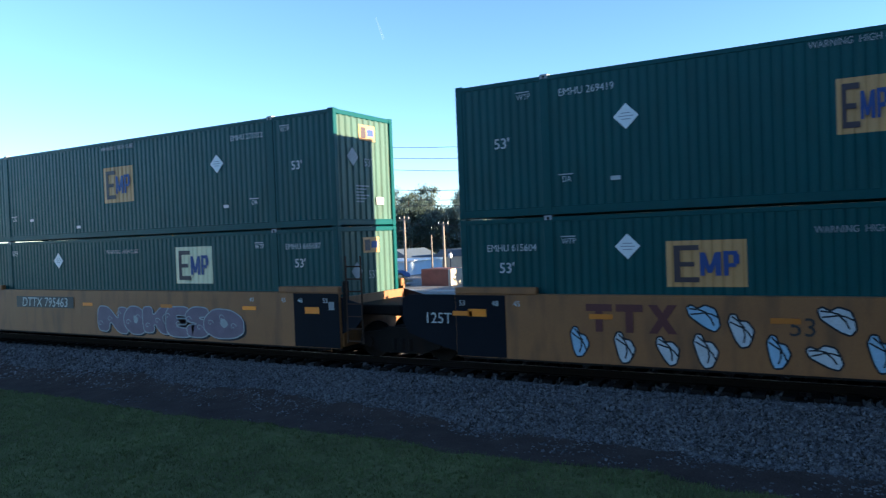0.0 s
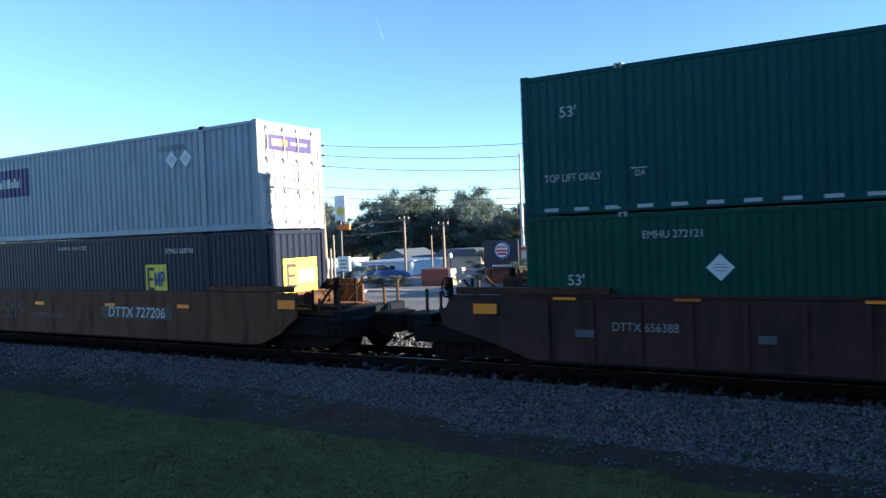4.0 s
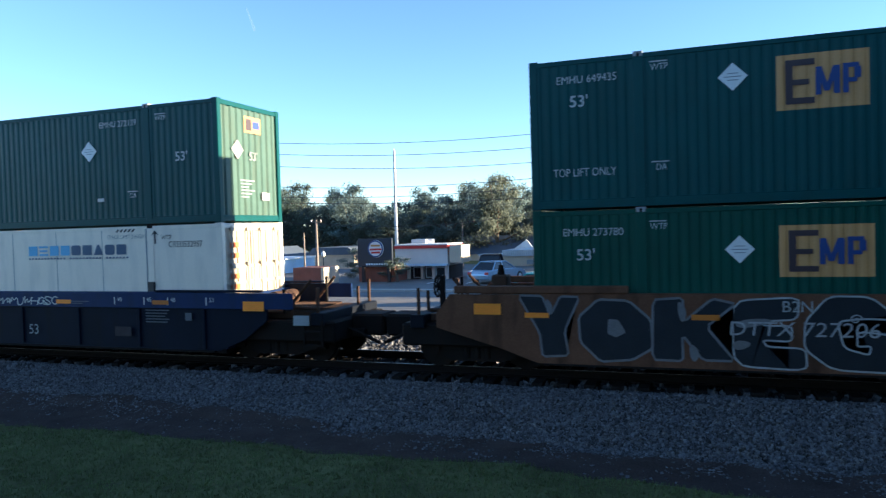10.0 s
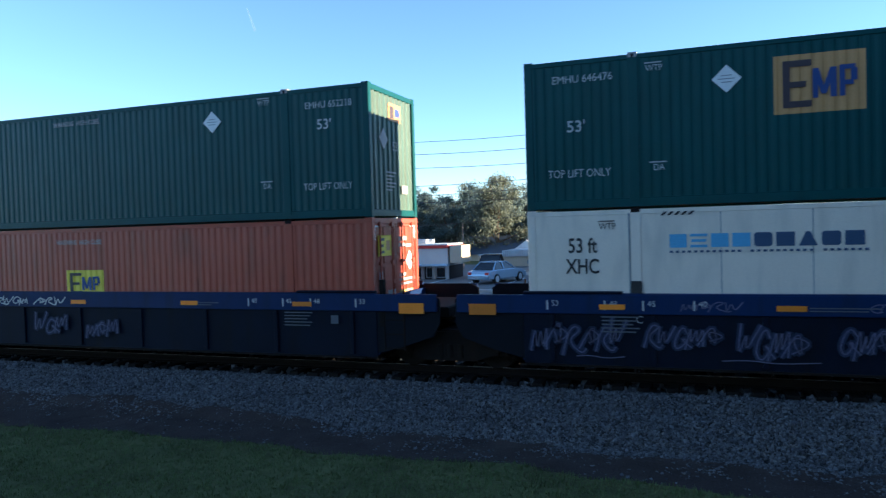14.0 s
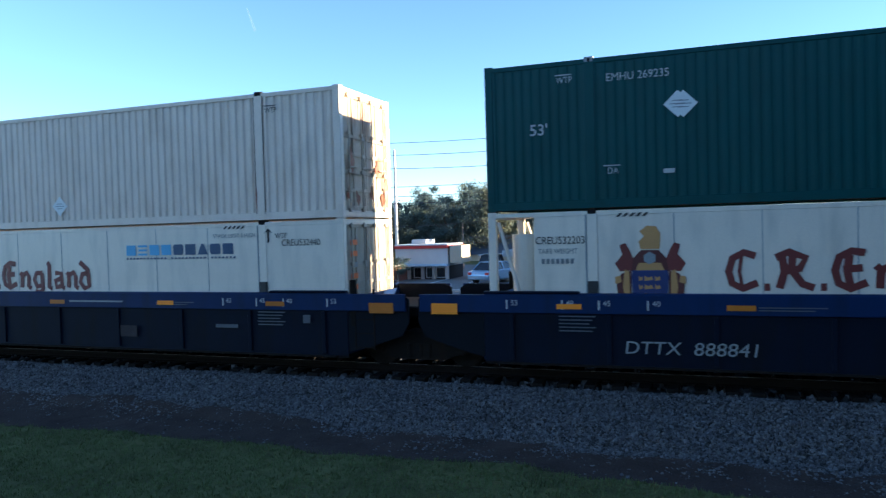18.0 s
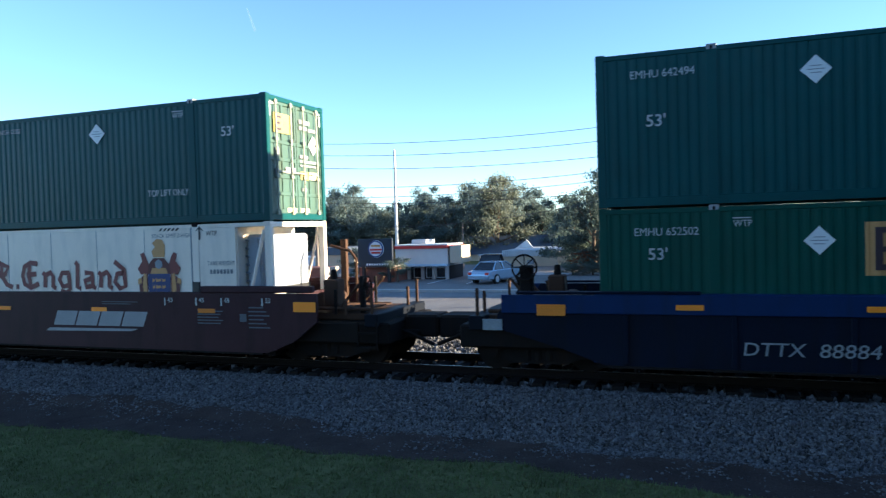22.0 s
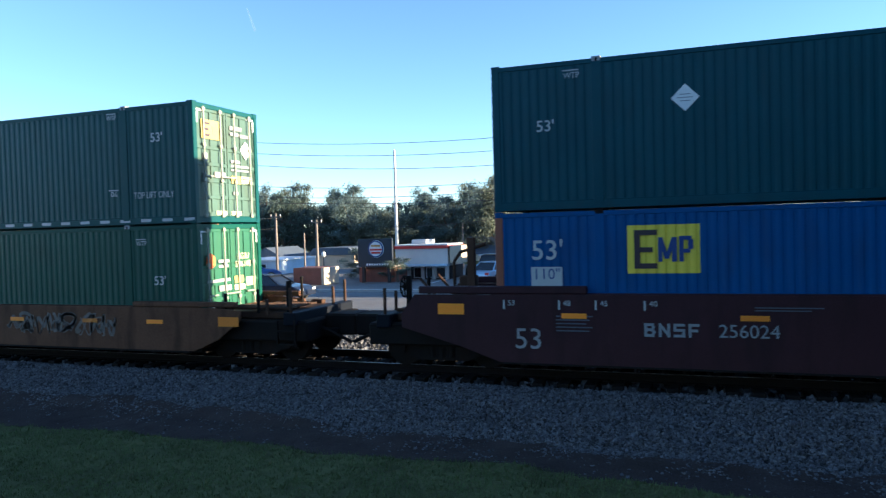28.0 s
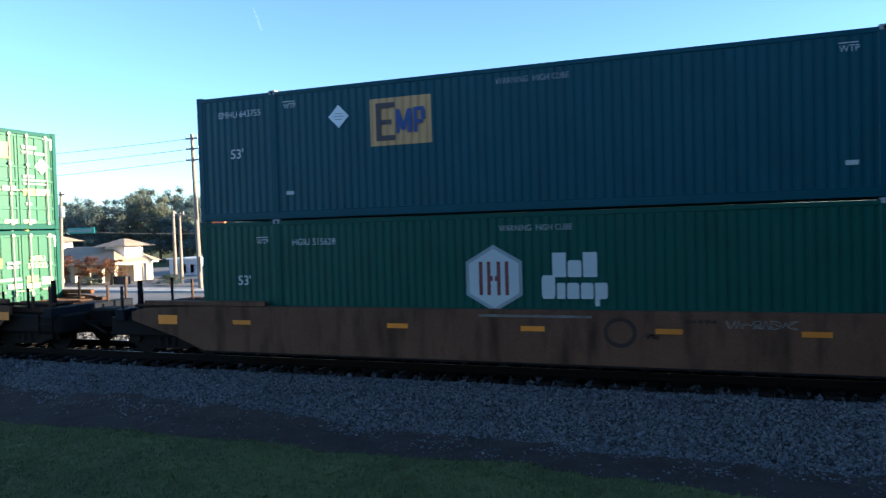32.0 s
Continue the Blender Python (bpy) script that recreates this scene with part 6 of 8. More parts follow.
for x, z, w, h in ((1.72, 0.78, 0.16, 0.1), (2.36, 1.1, 0.22, 0.5), (3.5, 1.35, 0.14, 0.3), (4.1, 0.95, 0.1, 0.5), (4.75, 0.7, 0.16, 0.4), (5.62, 1.25, 0.16, 0.3), (6.3, 0.72, 0.16, 0.12), (3.6, 0.62, 0.5, 0.12), (5.35, 0.55, 0.12, 0.3), (6.6, 1.42, 0.3, 0.12)):
    blob(car, x, z, w / 2, h / 2, 0.25, M["graf_grey"] if w < 0.2 else M["graf_white"], -OUT - 0.0155, pinch=0.5)
squiggle(car, 4.12, 1.2, 0.07, 0.4, 4, M["graf_white"])
squiggle(car, 4.9, 1.35, 0.18, 0.14, 2.2, M["graf_white"], 0.022, "curl")
squiggle(car, 4.6, 1.0, 0.4, 0.1, 0.5, M["graf_white"], 0.025, "curl")
squiggle(car, 6.2, 1.0, 0.55, 0.14, 0.5, M["graf_white"], 0.03, "curl")
squiggle(car, 1.85, 1.0, 0.28, 0.28, 0.5, M["graf_white"], 0.03, "curl")
bar(car, 6.9, 7.1, 0.35, 1.5, M["graf_white"], -OUT - 0.006, "sprayed_shape", skew=0.03)
car_text(car, "125T", 0.28, -8.5, 1.4, "dim_white")
car_text(car, "53", 0.5, -7.6, 0.77, "faded_black")
stack(-85.87, car, box_(GF, GREEN + "on a sprayed tan wagon", "E_low", code="EMHU 277230"), box_(G, GREEN + "with a faded company panel", "E_up", right="wall"))

# F: tan wagon, long sprayed word
car = well_wagon("dark tan well wagon covered in a long sprayed word", "tall", "K", "J", M["brown_car"])
spray(car, (("Y", -8.3, -7.1), ("O", -7.2, -5.82), ("K", -5.84, -4.38)), 0.33, 1.55, M["graf_dark"], M["graf_grey"], 0.045, 1, gap=M["graf_grey"], seed=2)
spray(car, (("E", -4.45, -3.3), ("G", -3.3, -1.8), ("E", -1.95, -0.75), ("O", -0.85, 0.1), ("D", -0.05, 1.05), ("D", 0.9, 2.0), ("E", 1.9, 2.7), ("B", 2.6, 3.75), ("L", 3.75, 4.7), ("W", 4.25, 5.65)), 0.31, 1.57, M["graf_dark"], M["graf_white"], 0.032, 2, seed=9, cut=0.14)
for x, z, w, h in ((-4.1, 1.12, 0.6, 0.14), (-4.3, 0.72, 0.3, 0.16), (-7.75, 1.36, 0.12, 0.3), (-5.3, 1.3, 0.14, 0.36), (-5.1, 0.55, 0.16, 0.3), (1.2, 0.98, 0.2, 0.1), (3.05, 0.9, 0.18, 0.3), (4.45, 0.85, 0.2, 0.12)):
    blob(car, x, z, w / 2, h / 2, 0.15, M["graf_grey"], -OUT - 0.0155, pinch=0.3)
squiggle(car, 0.32, 1.15, 0.06, 0.3, 3, M["graf_white"])
squiggle(car, 1.02, 1.3, 0.08, 0.4, 3, M["graf_white"])
squiggle(car, -2.5, 1.2, 0.1, 0.09, 1.4, M["graf_white"], 0.02, "curl")
side_text("DTTX 727206", 0.36, -3.33, -OUT - 0.0165, 1.0, M["aged_white"], car, 1.12, shear=0.12)
side_text("B2N", 0.28, -3.39, -OUT - 0.0165, 1.4, M["graf_white"], car)
side_text("TROLL", 0.3, 6.0, -OUT - 0.01, 0.82, M["graf_grey"], car, shear=0.1, name="sprayed_letters")
side_text("SLAYERS", 0.3, 6.25, -OUT - 0.01, 0.56, M["graf_grey"], car, shear=0.1, name="sprayed_letters")
bar(car, 7.2, 8.1, 0.95, 1.0, M["dim_brown"], -OUT - 0.012, "stencil")
stack(-105.18, car, box_(GF, GREEN + "on a sprayed tan wagon", "F_low", code="EMHU 273780"), box_(G, GREEN + "with a gold company panel", "F_up", code="EMHU 649435"))

# G, H, I: blue wagons with many tags
car = well_wagon("dark blue well wagon with white tags on its band", "blue", "J", "K", M["blue_car"])
car_text(car, "DTTX  890075", 0.34, -4.3, 0.58, "dim_white", 1.12, 0.12)
tag(car, ("C", "R", "saw", "M", "knot", "M", "U", "cup", "H", "hook", "S", "C"), 0.4, 3.2, 1.29, 1.5, M["white"], 0.028, 41)
tag(car, TAG_MIX[:4], -0.7, 0.2, 0.65, 0.95, M["tag_lilac"], 0.02, 42, M["tag_haze"])
car_text(car, "53", 0.36, 2.34, 0.65, "dim_white")
car_text(car, "125-T", 0.3, -6.68, 0.63, "dim_white")
stencils(car, 5.0, 1)
stencils(car, -5.0, -1)
bar(car, 5.0, 5.5, 0.55, 0.78, M["maroon_haze"], -OUT - 0.012, "stencil")
stack(-128.68, car, reefer("refrigerated_container", "white refrigerated container with dark red and blue wordmarks", "G_low", flip=True, code="CREU532957"), box_(G, GREEN + "above a white refrigerated container", "G_up", right="wall", code="EMHU 272139"))
car = well_wagon("blue well wagon covered in pale scribbled tags", "blue", "J", "J", M["blue_car"])
for i, (a, b) in enumerate([(-8.0, -7.1), (-7.0, -6.3), (-5.9, -4.6), (-4.3, -3.2), (-2.7, -1.6), (-1.0, 0.2), (0.8, 2.6), (2.7, 3.4), (4.0, 4.6), (4.7, 6.1), (6.4, 7.9)]):
    n = max(3, round((b - a) / 0.27))
    tag(car, (TAG_MIX + TAG_MIX)[i % 7:i % 7 + n], a, b, 0.45 + 0.08 * (i % 3), 1.1, M["tag_lilac"], 0.022, 50 + i, M["tag_haze"])
    if i % 2:
        tag(car, ("wave",), a - 0.1, b + 0.1, 0.38, 0.5, M["tag_lilac"], 0.018, 90 + i)
tag(car, "MTAS", -1.25, -0.15, 1.28, 1.5, M["white"], 0.03, 71)
tag(car, "RUMS", 0.55, 1.65, 1.28, 1.5, M["white"], 0.03, 72)
tag(car, "CMHK", 1.9, 2.9, 1.3, 1.5, M["white"], 0.03, 75)
tag(car, TAG_MIX[:4], -5.2, -4.2, 1.3, 1.5, M["tag_lilac"], 0.02, 73)
tag(car, "CMHK", -2.2, -1.4, 1.32, 1.5, M["tag_lilac"], 0.02, 74)
car_text(car, "C", 0.2, -5.95, 1.14, "aged_white")
car_text(car, "53", 0.36, 3.69, 0.66, "gold")
stencils(car, 5.0, 1)
stencils(car, -5.0, -1)
stack(-148.14, car, reefer("refrigerated_container", "white refrigerated container with a sooty machine end", "H_low", code="CREU532081"), box_(G, GREEN + "above a white refrigerated container", "H_up", code="EMHU 646476"))
car = well_wagon("blue well wagon with white tags along its band", "blue", "K", "J", M["blue_car"])
car_text(car, "DTTX  890075", 0.34, -4.25, 0.57, "white", 1.12, 0.12)
tag(car, "MTAS", -5.0, -3.9, 1.29, 1.51, M["white"], 0.03, 81)
tag(car, TAG_MIX[2:6], -2.8, -1.7, 1.29, 1.51, M["white"], 0.03, 83)
tag(car, TAG_MIX[1:4], -1.4, -0.5, 1.29, 1.5, M["white"], 0.03, 85)
tag(car, TAG_MIX[3:6], -1.5, -0.4, 0.55, 1.05, M["tag_lilac"], 0.025, 82, M["tag_haze"])
tag(car, TAG_MIX[5:8], 0.2, 1.2, 0.5, 1.0, M["tag_lilac"], 0.025, 84, M["tag_haze"])
stencils(car, -5.4, -1)
stencils(car, 5.0, 1)
stack(-167.68, car, box_(M["orange"], "red-orange freight container with a lemon yellow panel", "I_low", logo_ground=M["lemon"], end_logo=M["lemon"]), box_(G, GREEN + "above a red-orange container", "I_up", right="wall", code="EMHU 652218"))

# J, K, L: cleaner blue wagons
car = well_wagon("blue well wagon with white stencils", "blue", "J", "K", M["blue_car"])
car_text(car, "DTTX  888841", 0.34, -4.25, 0.61, "dim_white", 1.12, 0.12)
stencils(car, 5.0, 1)
stencils(car, -5.0, -1)
stack(-191.17, car, reefer("refrigerated_container", "white refrigerated container with dark red and blue wordmarks", "J_low", flip=True, code="CREU532203"), box_(G, GREEN + "above a white refrigerated container", "J_up", code="EMHU 269235"))
car = well_wagon("clean blue well wagon with amber reflectors", "blue", "J", "J", M["blue_car"])
car_text(car, "C", 0.24, -6.1, 0.98, "aged_white")
stencils(car, 5.0, 1)
stencils(car, -5.0, -1)
bar(car, 2.0, 2.5, 0.55, 0.82, M["maroon_haze"], -OUT - 0.012, "stencil")
bar(car, 4.8, 5.4, 0.82, 0.9, M["faint_white"], -OUT - 0.012, "stencil")
bar(car, 0.4, 2.1, 1.38, 1.42, M["dim_white"], -OUT - 0.014, "stencil")
upper = box_(M["white_steel"], "off-white corrugated freight container with rust stains", "K_up", pitch=0.205, white_marks=False, end_marks=False, end_paint=M["rusty_white"])
for k, w in enumerate((0.08, 0.1, 0.06, 0.1, 0.1, 0.1, 0.1)):
    x = -5.86 + 0.145 * k + (0.12 if k else 0)
    bar(upper, x, x + w, 2.43, 2.55, M["dim_black"])
bar(upper, -5.55, -5.47, 2.6, 2.68, M["dim_black"])
arrow_mark(upper, "WTP", -6.42, 2.46, M["dim_black"])
bar(upper, -7.6, -6.8, 2.52, 2.54, M["dim_white"])
side_text("53'", 0.24, -7.66, -HW - 0.004, 0.43, M["dim_black"], upper, 0.9)
for s in (-1, 1):
    for o in (-0.125, 0.105):
        bar(upper, s * POST + o, s * POST + o + 0.018, 0.16, 2.8, M["dim_brown"], -HW + 0.002, "post_edge")
for x, z, w, h in ((-6.11, 0.72, 0.016, 0.5), (-6.08, 0.35, 0.03, 0.22), (-5.93, 0.42, 0.02, 0.3), (-6.42, 0.43, 0.13, 0.06), (-5.66, 0.46, 0.16, 0.07), (5.9, 0.5, 0.02, 0.3)):
    poly = [(w * math.cos(a) * (1 + 0.3 * math.sin(3 * a + x)), h * math.sin(a) * (1 + 0.25 * math.cos(5 * a + z))) for a in np.linspace(0, 6.0, 18)]
    part("rust_stain", plate(bmesh.new(), poly, -0.001, 0.0), M["rust_post"] if w != 0.16 else M["dim_white"], upper, "rust stain", pose(x, -HW - 0.006, z))
for i in range(6):
    me = cached(("rust", i), lambda: plate(bmesh.new(), [(0.1 * math.cos(a) * (1 + 0.4 * math.sin(3 * a + i)), (0.12 + 0.05 * (i % 3)) * math.sin(a) * (1 + 0.5 * math.cos(2 * a + i))) for a in np.linspace(0, 5.9, 14)], -0.002, 0))
    put("rust_stain", me, M["rust_post"], upper, pose(HL - 0.022, (-0.95, -0.5, -0.75, 0.25, 0.6, 0.9)[i], (0.5, 0.45, 1.3, 0.6, 1.2, 0.5)[i], 0, 0, 90))
stack(-210.59, car, reefer("refrigerated_container", "white refrigerated container with dark red and blue wordmarks", "K_low", flip=True, code="CREU532440"), upper)
car = well_wagon("blue well wagon with white stencils and amber reflectors", "blue", "K", "J", M["blue_car"])
car_text(car, "DTTX  888841", 0.34, -4.4, 0.64, "dim_white", 1.12, 0.12)
car_text(car, "53", 0.34, 2.31, 0.64, "dim_white")
stencils(car, 5.0, 1)
bar(car, 0.4, 2.1, 1.38, 1.42, M["dim_white"], -OUT - 0.014, "stencil")
stack(-230.0, car, box_(GF, GREEN + "with a small gold panel", "L_low", code="EMHU 652502"), box_(G, GREEN + "with a tall gold panel", "L_up", code="EMHU 642494"))

# M, N, O: maroon wagons
MAR = "maroon well wagon with white lettering and amber reflectors"
car = well_wagon(MAR, "maroon", "J", "K", M["maroon_car"])
car_text(car, "53", 0.58, -7.25, 0.74, "aged_white")
mark_blocks(car, -4.1, 0.84, M["aged_white"])
car_text(car, "256024", 0.38, -2.2, 0.96, "aged_white")
car_text(car, "B", 0.36, -0.86, 0.95, "aged_white")
rail_logo(car, 3.15, 0.83)
stencils(car, 5.2, 1)
stencils(car, -5.2, -1)
car_text(car, "125 T", 0.22, -8.55, 1.42, "aged_white")
bar(car, -8.35, -8.1, 1.15, 1.4, M["reflector"], -OUT - 0.016, "reflector")
for i in range(6):
    bar(car, 7.55, 8.1 - 0.08 * (i % 3), 0.82 + 0.09 * i, 0.85 + 0.09 * i, M["faint_white"], -OUT - 0.012, "stencil")
stack(-253.47, car, reefer("refrigerated_container", "white refrigerated container with an open machine end", "M_low", code="CREU533188", clean=True), box_(G, GREEN + "above a white refrigerated container", "M_up", code="EMHU 648073"))
car = well_wagon(MAR, "maroon", "J", "J", M["maroon_car"])
car_text(car, "53", 0.58, -7.25, 0.75, "aged_white")
mark_blocks(car, -4.1, 0.84, M["aged_white"])
car_text(car, "256024", 0.38, -2.25, 0.96, "aged_white")
car_text(car, "C", 0.36, -0.9, 0.95, "aged_white")
rail_logo(car, 3.1, 0.83)
for x, z, rx, rz in ((1.7, 0.86, 0.65, 0.42), (2.4, 0.84, 0.7, 0.45), (2.95, 0.88, 0.42, 0.4)):
    blob(car, x, z, rx, rz, 0.1, M["maroon_haze"], -OUT - 0.0165 - 0.001 * rx, "sprayed_haze", 0.2)
tag(car, TAG_MIX[1:6], 1.2, 3.2, 0.5, 1.22, M["graf_dim"], 0.03, 91, M["maroon_haze"], 0.014)
stencils(car, 5.2, 1)
stencils(car, -5.2, -1)
car_text(car, "125 T", 0.22, -8.55, 1.42, "aged_white")
bar(car, -8.35, -8.1, 1.15, 1.45, M["reflector"], -OUT - 0.016, "reflector")
stack(-272.83, car, box_(GF, GREEN + "on a maroon wagon", "N_low", code="EMHU 264278"), box_(G, GREEN + "with a dashed reflective strip", "N_up", code="EMHU 273387", dashes=True))
car = well_wagon(MAR, "maroon", "K", "J", M["maroon_car"])
car_text(car, "53", 0.58, -7.4, 0.72, "aged_white")
mark_blocks(car, -5.2, 0.84, M["dim_white"])
car_text(car, "256024", 0.34, -3.4, 0.95, "dim_white")
car_text(car, "A", 0.36, -1.07, 0.98, "aged_white")
rail_logo(car, 3.11, 0.83)
stencils(car, 5.2, 1)
stencils(car, -5.2, -1)
for z in (0.95, 1.28):
    bar(car, 8.0, 8.16, z, z + 0.2, M["reflector"], -OUT - 0.016, "reflector")
lower = box_(M["blue"], "bright blue freight container with rust red corner posts", "O_low", logo_ground=M["lemon"], size53=0.55, post_paint=M["rust_post"], end_logo=M["lemon"])
bar(lower, -HL + 0.72, -HL + 1.34, 1.42, 1.8, M["white"], -HW - 0.004, "height_plate")
side_text('110"', 0.3, -HL + 1.03, -HW - 0.007, 1.65, M["blue_ink"], lower)
bar(lower, 0.0, 0.45, 2.35, 2.68, M["white"], -HW - 0.004, "height_plate")
stack(-292.18, car, lower, box_(TL, GREEN + "above a bright blue container", "O_up"))


# P, Q, R: low tan wagons
def hexagon_brand(c, x, z):
    """White hexagon with dark red bars, and two rows of white blocks beside it."""
    put("hexagon_panel", cached("hex_panel", mk_hexagon(0.68)), M["dim_white"], c, pose(x, -HW - 0.003, z))
    put("hexagon_panel", cached("hex_inner", mk_hexagon(0.6)), M["white"], c, pose(x, -HW - 0.006, z))
    for k in (-0.31, -0.14, 0.065, 0.235):
        bar(c, x + k, x + k + 0.075, z - 0.34, z + 0.34, M["red_ink"], -HW - 0.01, "emblem_shape")
    for k in (-0.14, 0.02):
        bar(c, x + k, x + k + 0.12, z - 0.05, z + 0.05, M["red_ink"], -HW - 0.0108, "emblem_shape")
    shape_row(c, (("block", 0.13), ("low_block", 0.13), ("block", 0.13)), x + 1.2, z + 0.09, 0.34, M["white"], -HW - 0.006, 0.14, 0.03)
    shape_row(c, (("round_block", 0.14), ("low_block", 0.04), ("low_block", 0.11), ("low_block", 0.11), ("tail_block", 0.11)), x + 0.98, z - 0.34, 0.33, M["white"], -HW - 0.006, 0.13, 0.03)


for u, upaint, hcode, dash, code, key in ((-315.6, G, "HGIU 506148", True, "EMHU 273762", "P"), (-339.1, TL, "HGIU 515628", False, "EMHU 643755", "Q"), (-362.6, GF, "HGIU 515122", False, "EMHU 640013", "Q")):
    car = well_wagon("low weathered tan well wagon with amber reflectors", "low", "K", "K", M["brown_car"])
    if key == "P":
        for k, w in enumerate((0.5, 0.42, 0.5, 0.42, 0.44, 0.46, 0.42, 0.3)):
            x = 2.1 + 0.47 * k
            scribble(car, x, x + w, 0.62, 1.08, M["faded_tag"], 300 + k, 1, 0.085, "faded pale sprayed letter")
            scribble(car, x + 0.06, x + w, 0.55, 1.0, M["faded_tag"], 330 + k, 1, 0.04, "faded pale sprayed letter")
        scribble(car, 0.35, 1.0, 0.6, 1.1, M["faded_tag"], 351, 2, 0.07, "faded pale sprayed letter")
        scribble(car, 0.6, 0.95, 0.55, 0.8, M["graf_dark"], 352, 1, 0.05)
        scribble(car, -0.5, 0.0, 0.8, 0.95, M["graf_dark"], 353, 2, 0.02)
    else:
        ring_ = ribbon([(1.58 + 0.27 * math.cos(a), 0.88 + 0.25 * math.sin(a)) for a in np.linspace(0, 6.28, 26)], 0.075)
        part("sprayed_ring", ring_, M["faded_black"], car, "dark sprayed ring", pose(0, -OUT - 0.008, 0))
        for k in range(5):
            scribble(car, 2.74 + 0.115 * k, 2.83 + 0.115 * k, 1.05, 1.17, M["faded_black"], 360 + k, 1, 0.035)
        scribble(car, 2.05, 2.3, 0.78, 0.86, M["faded_black"], 366, 2, 0.03)
        scribble(car, 3.45, 4.6, 1.0, 1.14, M["faded_tag"], 367, 8, 0.018)
        bar(car, -1.2, 1.05, 1.14, 1.19, M["faded_tag"], -OUT - 0.006, "worn_plate")
    low_c = box_(GF, "green freight container with a white hexagon emblem", key + "_low", code=hcode, end_marks="hexagon")
    hexagon_brand(low_c, 7.16 - HL, 1.56)
    up_c = box_(upaint, GREEN + ("with a dashed reflective strip" if dash else "above a matching green container"), key + "_up", code=code, dashes=dash)
    stack(u, car, low_c, up_c)


# ---- the far side: street, buildings, poles, trees ----
M["white_wall"] = mat("white_painted_brick", (0.72, 0.72, 0.7), 0.7, var=0.08, scale=1.5, grain=25, bump=0.3, dirt=(0.45, 0.43, 0.4), dirt_amount=0.3)
M["shingle"] = mat("brown_roof_cladding", (0.13, 0.05, 0.04), 0.8, var=0.25, scale=1.0, grain=12, stretch=(0.4, 1, 5), bump=0.4, dirt=(0.07, 0.035, 0.03), dirt_amount=0.4, rand=0.12)
M["brick"] = mat("red_brick", (0.24, 0.085, 0.055), 0.8, var=0.25, scale=2, grain=18, bump=0.4)
M["glass"] = mat("dark_window_glass", (0.015, 0.018, 0.022), 0.06, var=0.1, bump=0.0, spec=0.6)
M["frame_grey"] = mat("grey_window_frame", (0.5, 0.5, 0.5), 0.5, var=0.1)
M["dark_awning"] = mat("dark_fascia", (0.03, 0.022, 0.022), 0.7)
M["pole"] = mat("weathered_timber_pole", (0.2, 0.165, 0.14), 0.85, var=0.25, scale=3, grain=40, stretch=(5, 5, 0.6), bump=0.3)
M["pale_pole"] = mat("pale_metal_pole", (0.55, 0.55, 0.54), 0.5, var=0.1)
M["wire"] = mat("overhead_cable", (0.05, 0.05, 0.055), 0.6, var=0.1, bump=0)
M["cream_wall"] = mat("cream_stucco", (0.68, 0.6, 0.54), 0.8, var=0.1, bump=0.2)
M["tan_wall"] = mat("tan_stucco", (0.55, 0.45, 0.33), 0.8, var=0.12, bump=0.3)
M["tan_roof"] = mat("tan_roof_shingle", (0.3, 0.23, 0.17), 0.85, var=0.25, scale=2, grain=15, bump=0.4)
# tan stucco warmed to pink, standing in for sun on the low wing
M["sun_tinted_wall"] = mat("sun_tinted_stucco", (0.66, 0.47, 0.36), 0.8, var=0.12, bump=0.3)
M["metal_roof"] = mat("ribbed_metal_roof", (0.5, 0.52, 0.53), 0.45, var=0.15)
M["slate_roof"] = mat("blue_grey_roof", (0.07, 0.09, 0.12), 0.7, var=0.2)
M["sign_dark"] = mat("dark_sign_board", (0.012, 0.02, 0.035), 0.5, var=0.1)
M["sign_red"] = mat("red_sign_shape", (0.55, 0.04, 0.03), 0.5, var=0.1)
M["sign_white"] = mat("white_sign_face", (0.8, 0.8, 0.78), 0.5, var=0.08)
M["sign_teal"] = mat("green_street_sign", (0.01, 0.25, 0.2), 0.4, var=0.1)
M["signal"] = mat("yellow_signal_housing", (0.75, 0.38, 0.03), 0.45, var=0.1)
M["pale_blue_wall"] = mat("pale_blue_siding", (0.5, 0.6, 0.68), 0.7, var=0.1)
M["lamp_globe"] = mat("frosted_lamp_globe", (0.8, 0.8, 0.78), 0.3, var=0.05, bump=0)
M["silver"] = mat("silver_car_paint", (0.4, 0.5, 0.6), 0.25, metal=0.5, var=0.05, bump=0)
M["dark_paint"] = mat("black_car_paint", (0.015, 0.02, 0.035), 0.2, var=0.05, bump=0)
M["blue_paint"] = mat("blue_car_paint", (0.06, 0.13, 0.32), 0.25, var=0.05, bump=0)
M["teal_paint"] = mat("teal_car_paint", (0.01, 0.22, 0.24), 0.25, var=0.05, bump=0)
M["rubber"] = mat("tyre_rubber", (0.02, 0.02, 0.02), 0.8, var=0.15)
M["bark"] = mat("tree_bark", (0.12, 0.085, 0.06), 0.9, var=0.3, scale=4, grain=30, stretch=(4, 4, 1), bump=0.5)


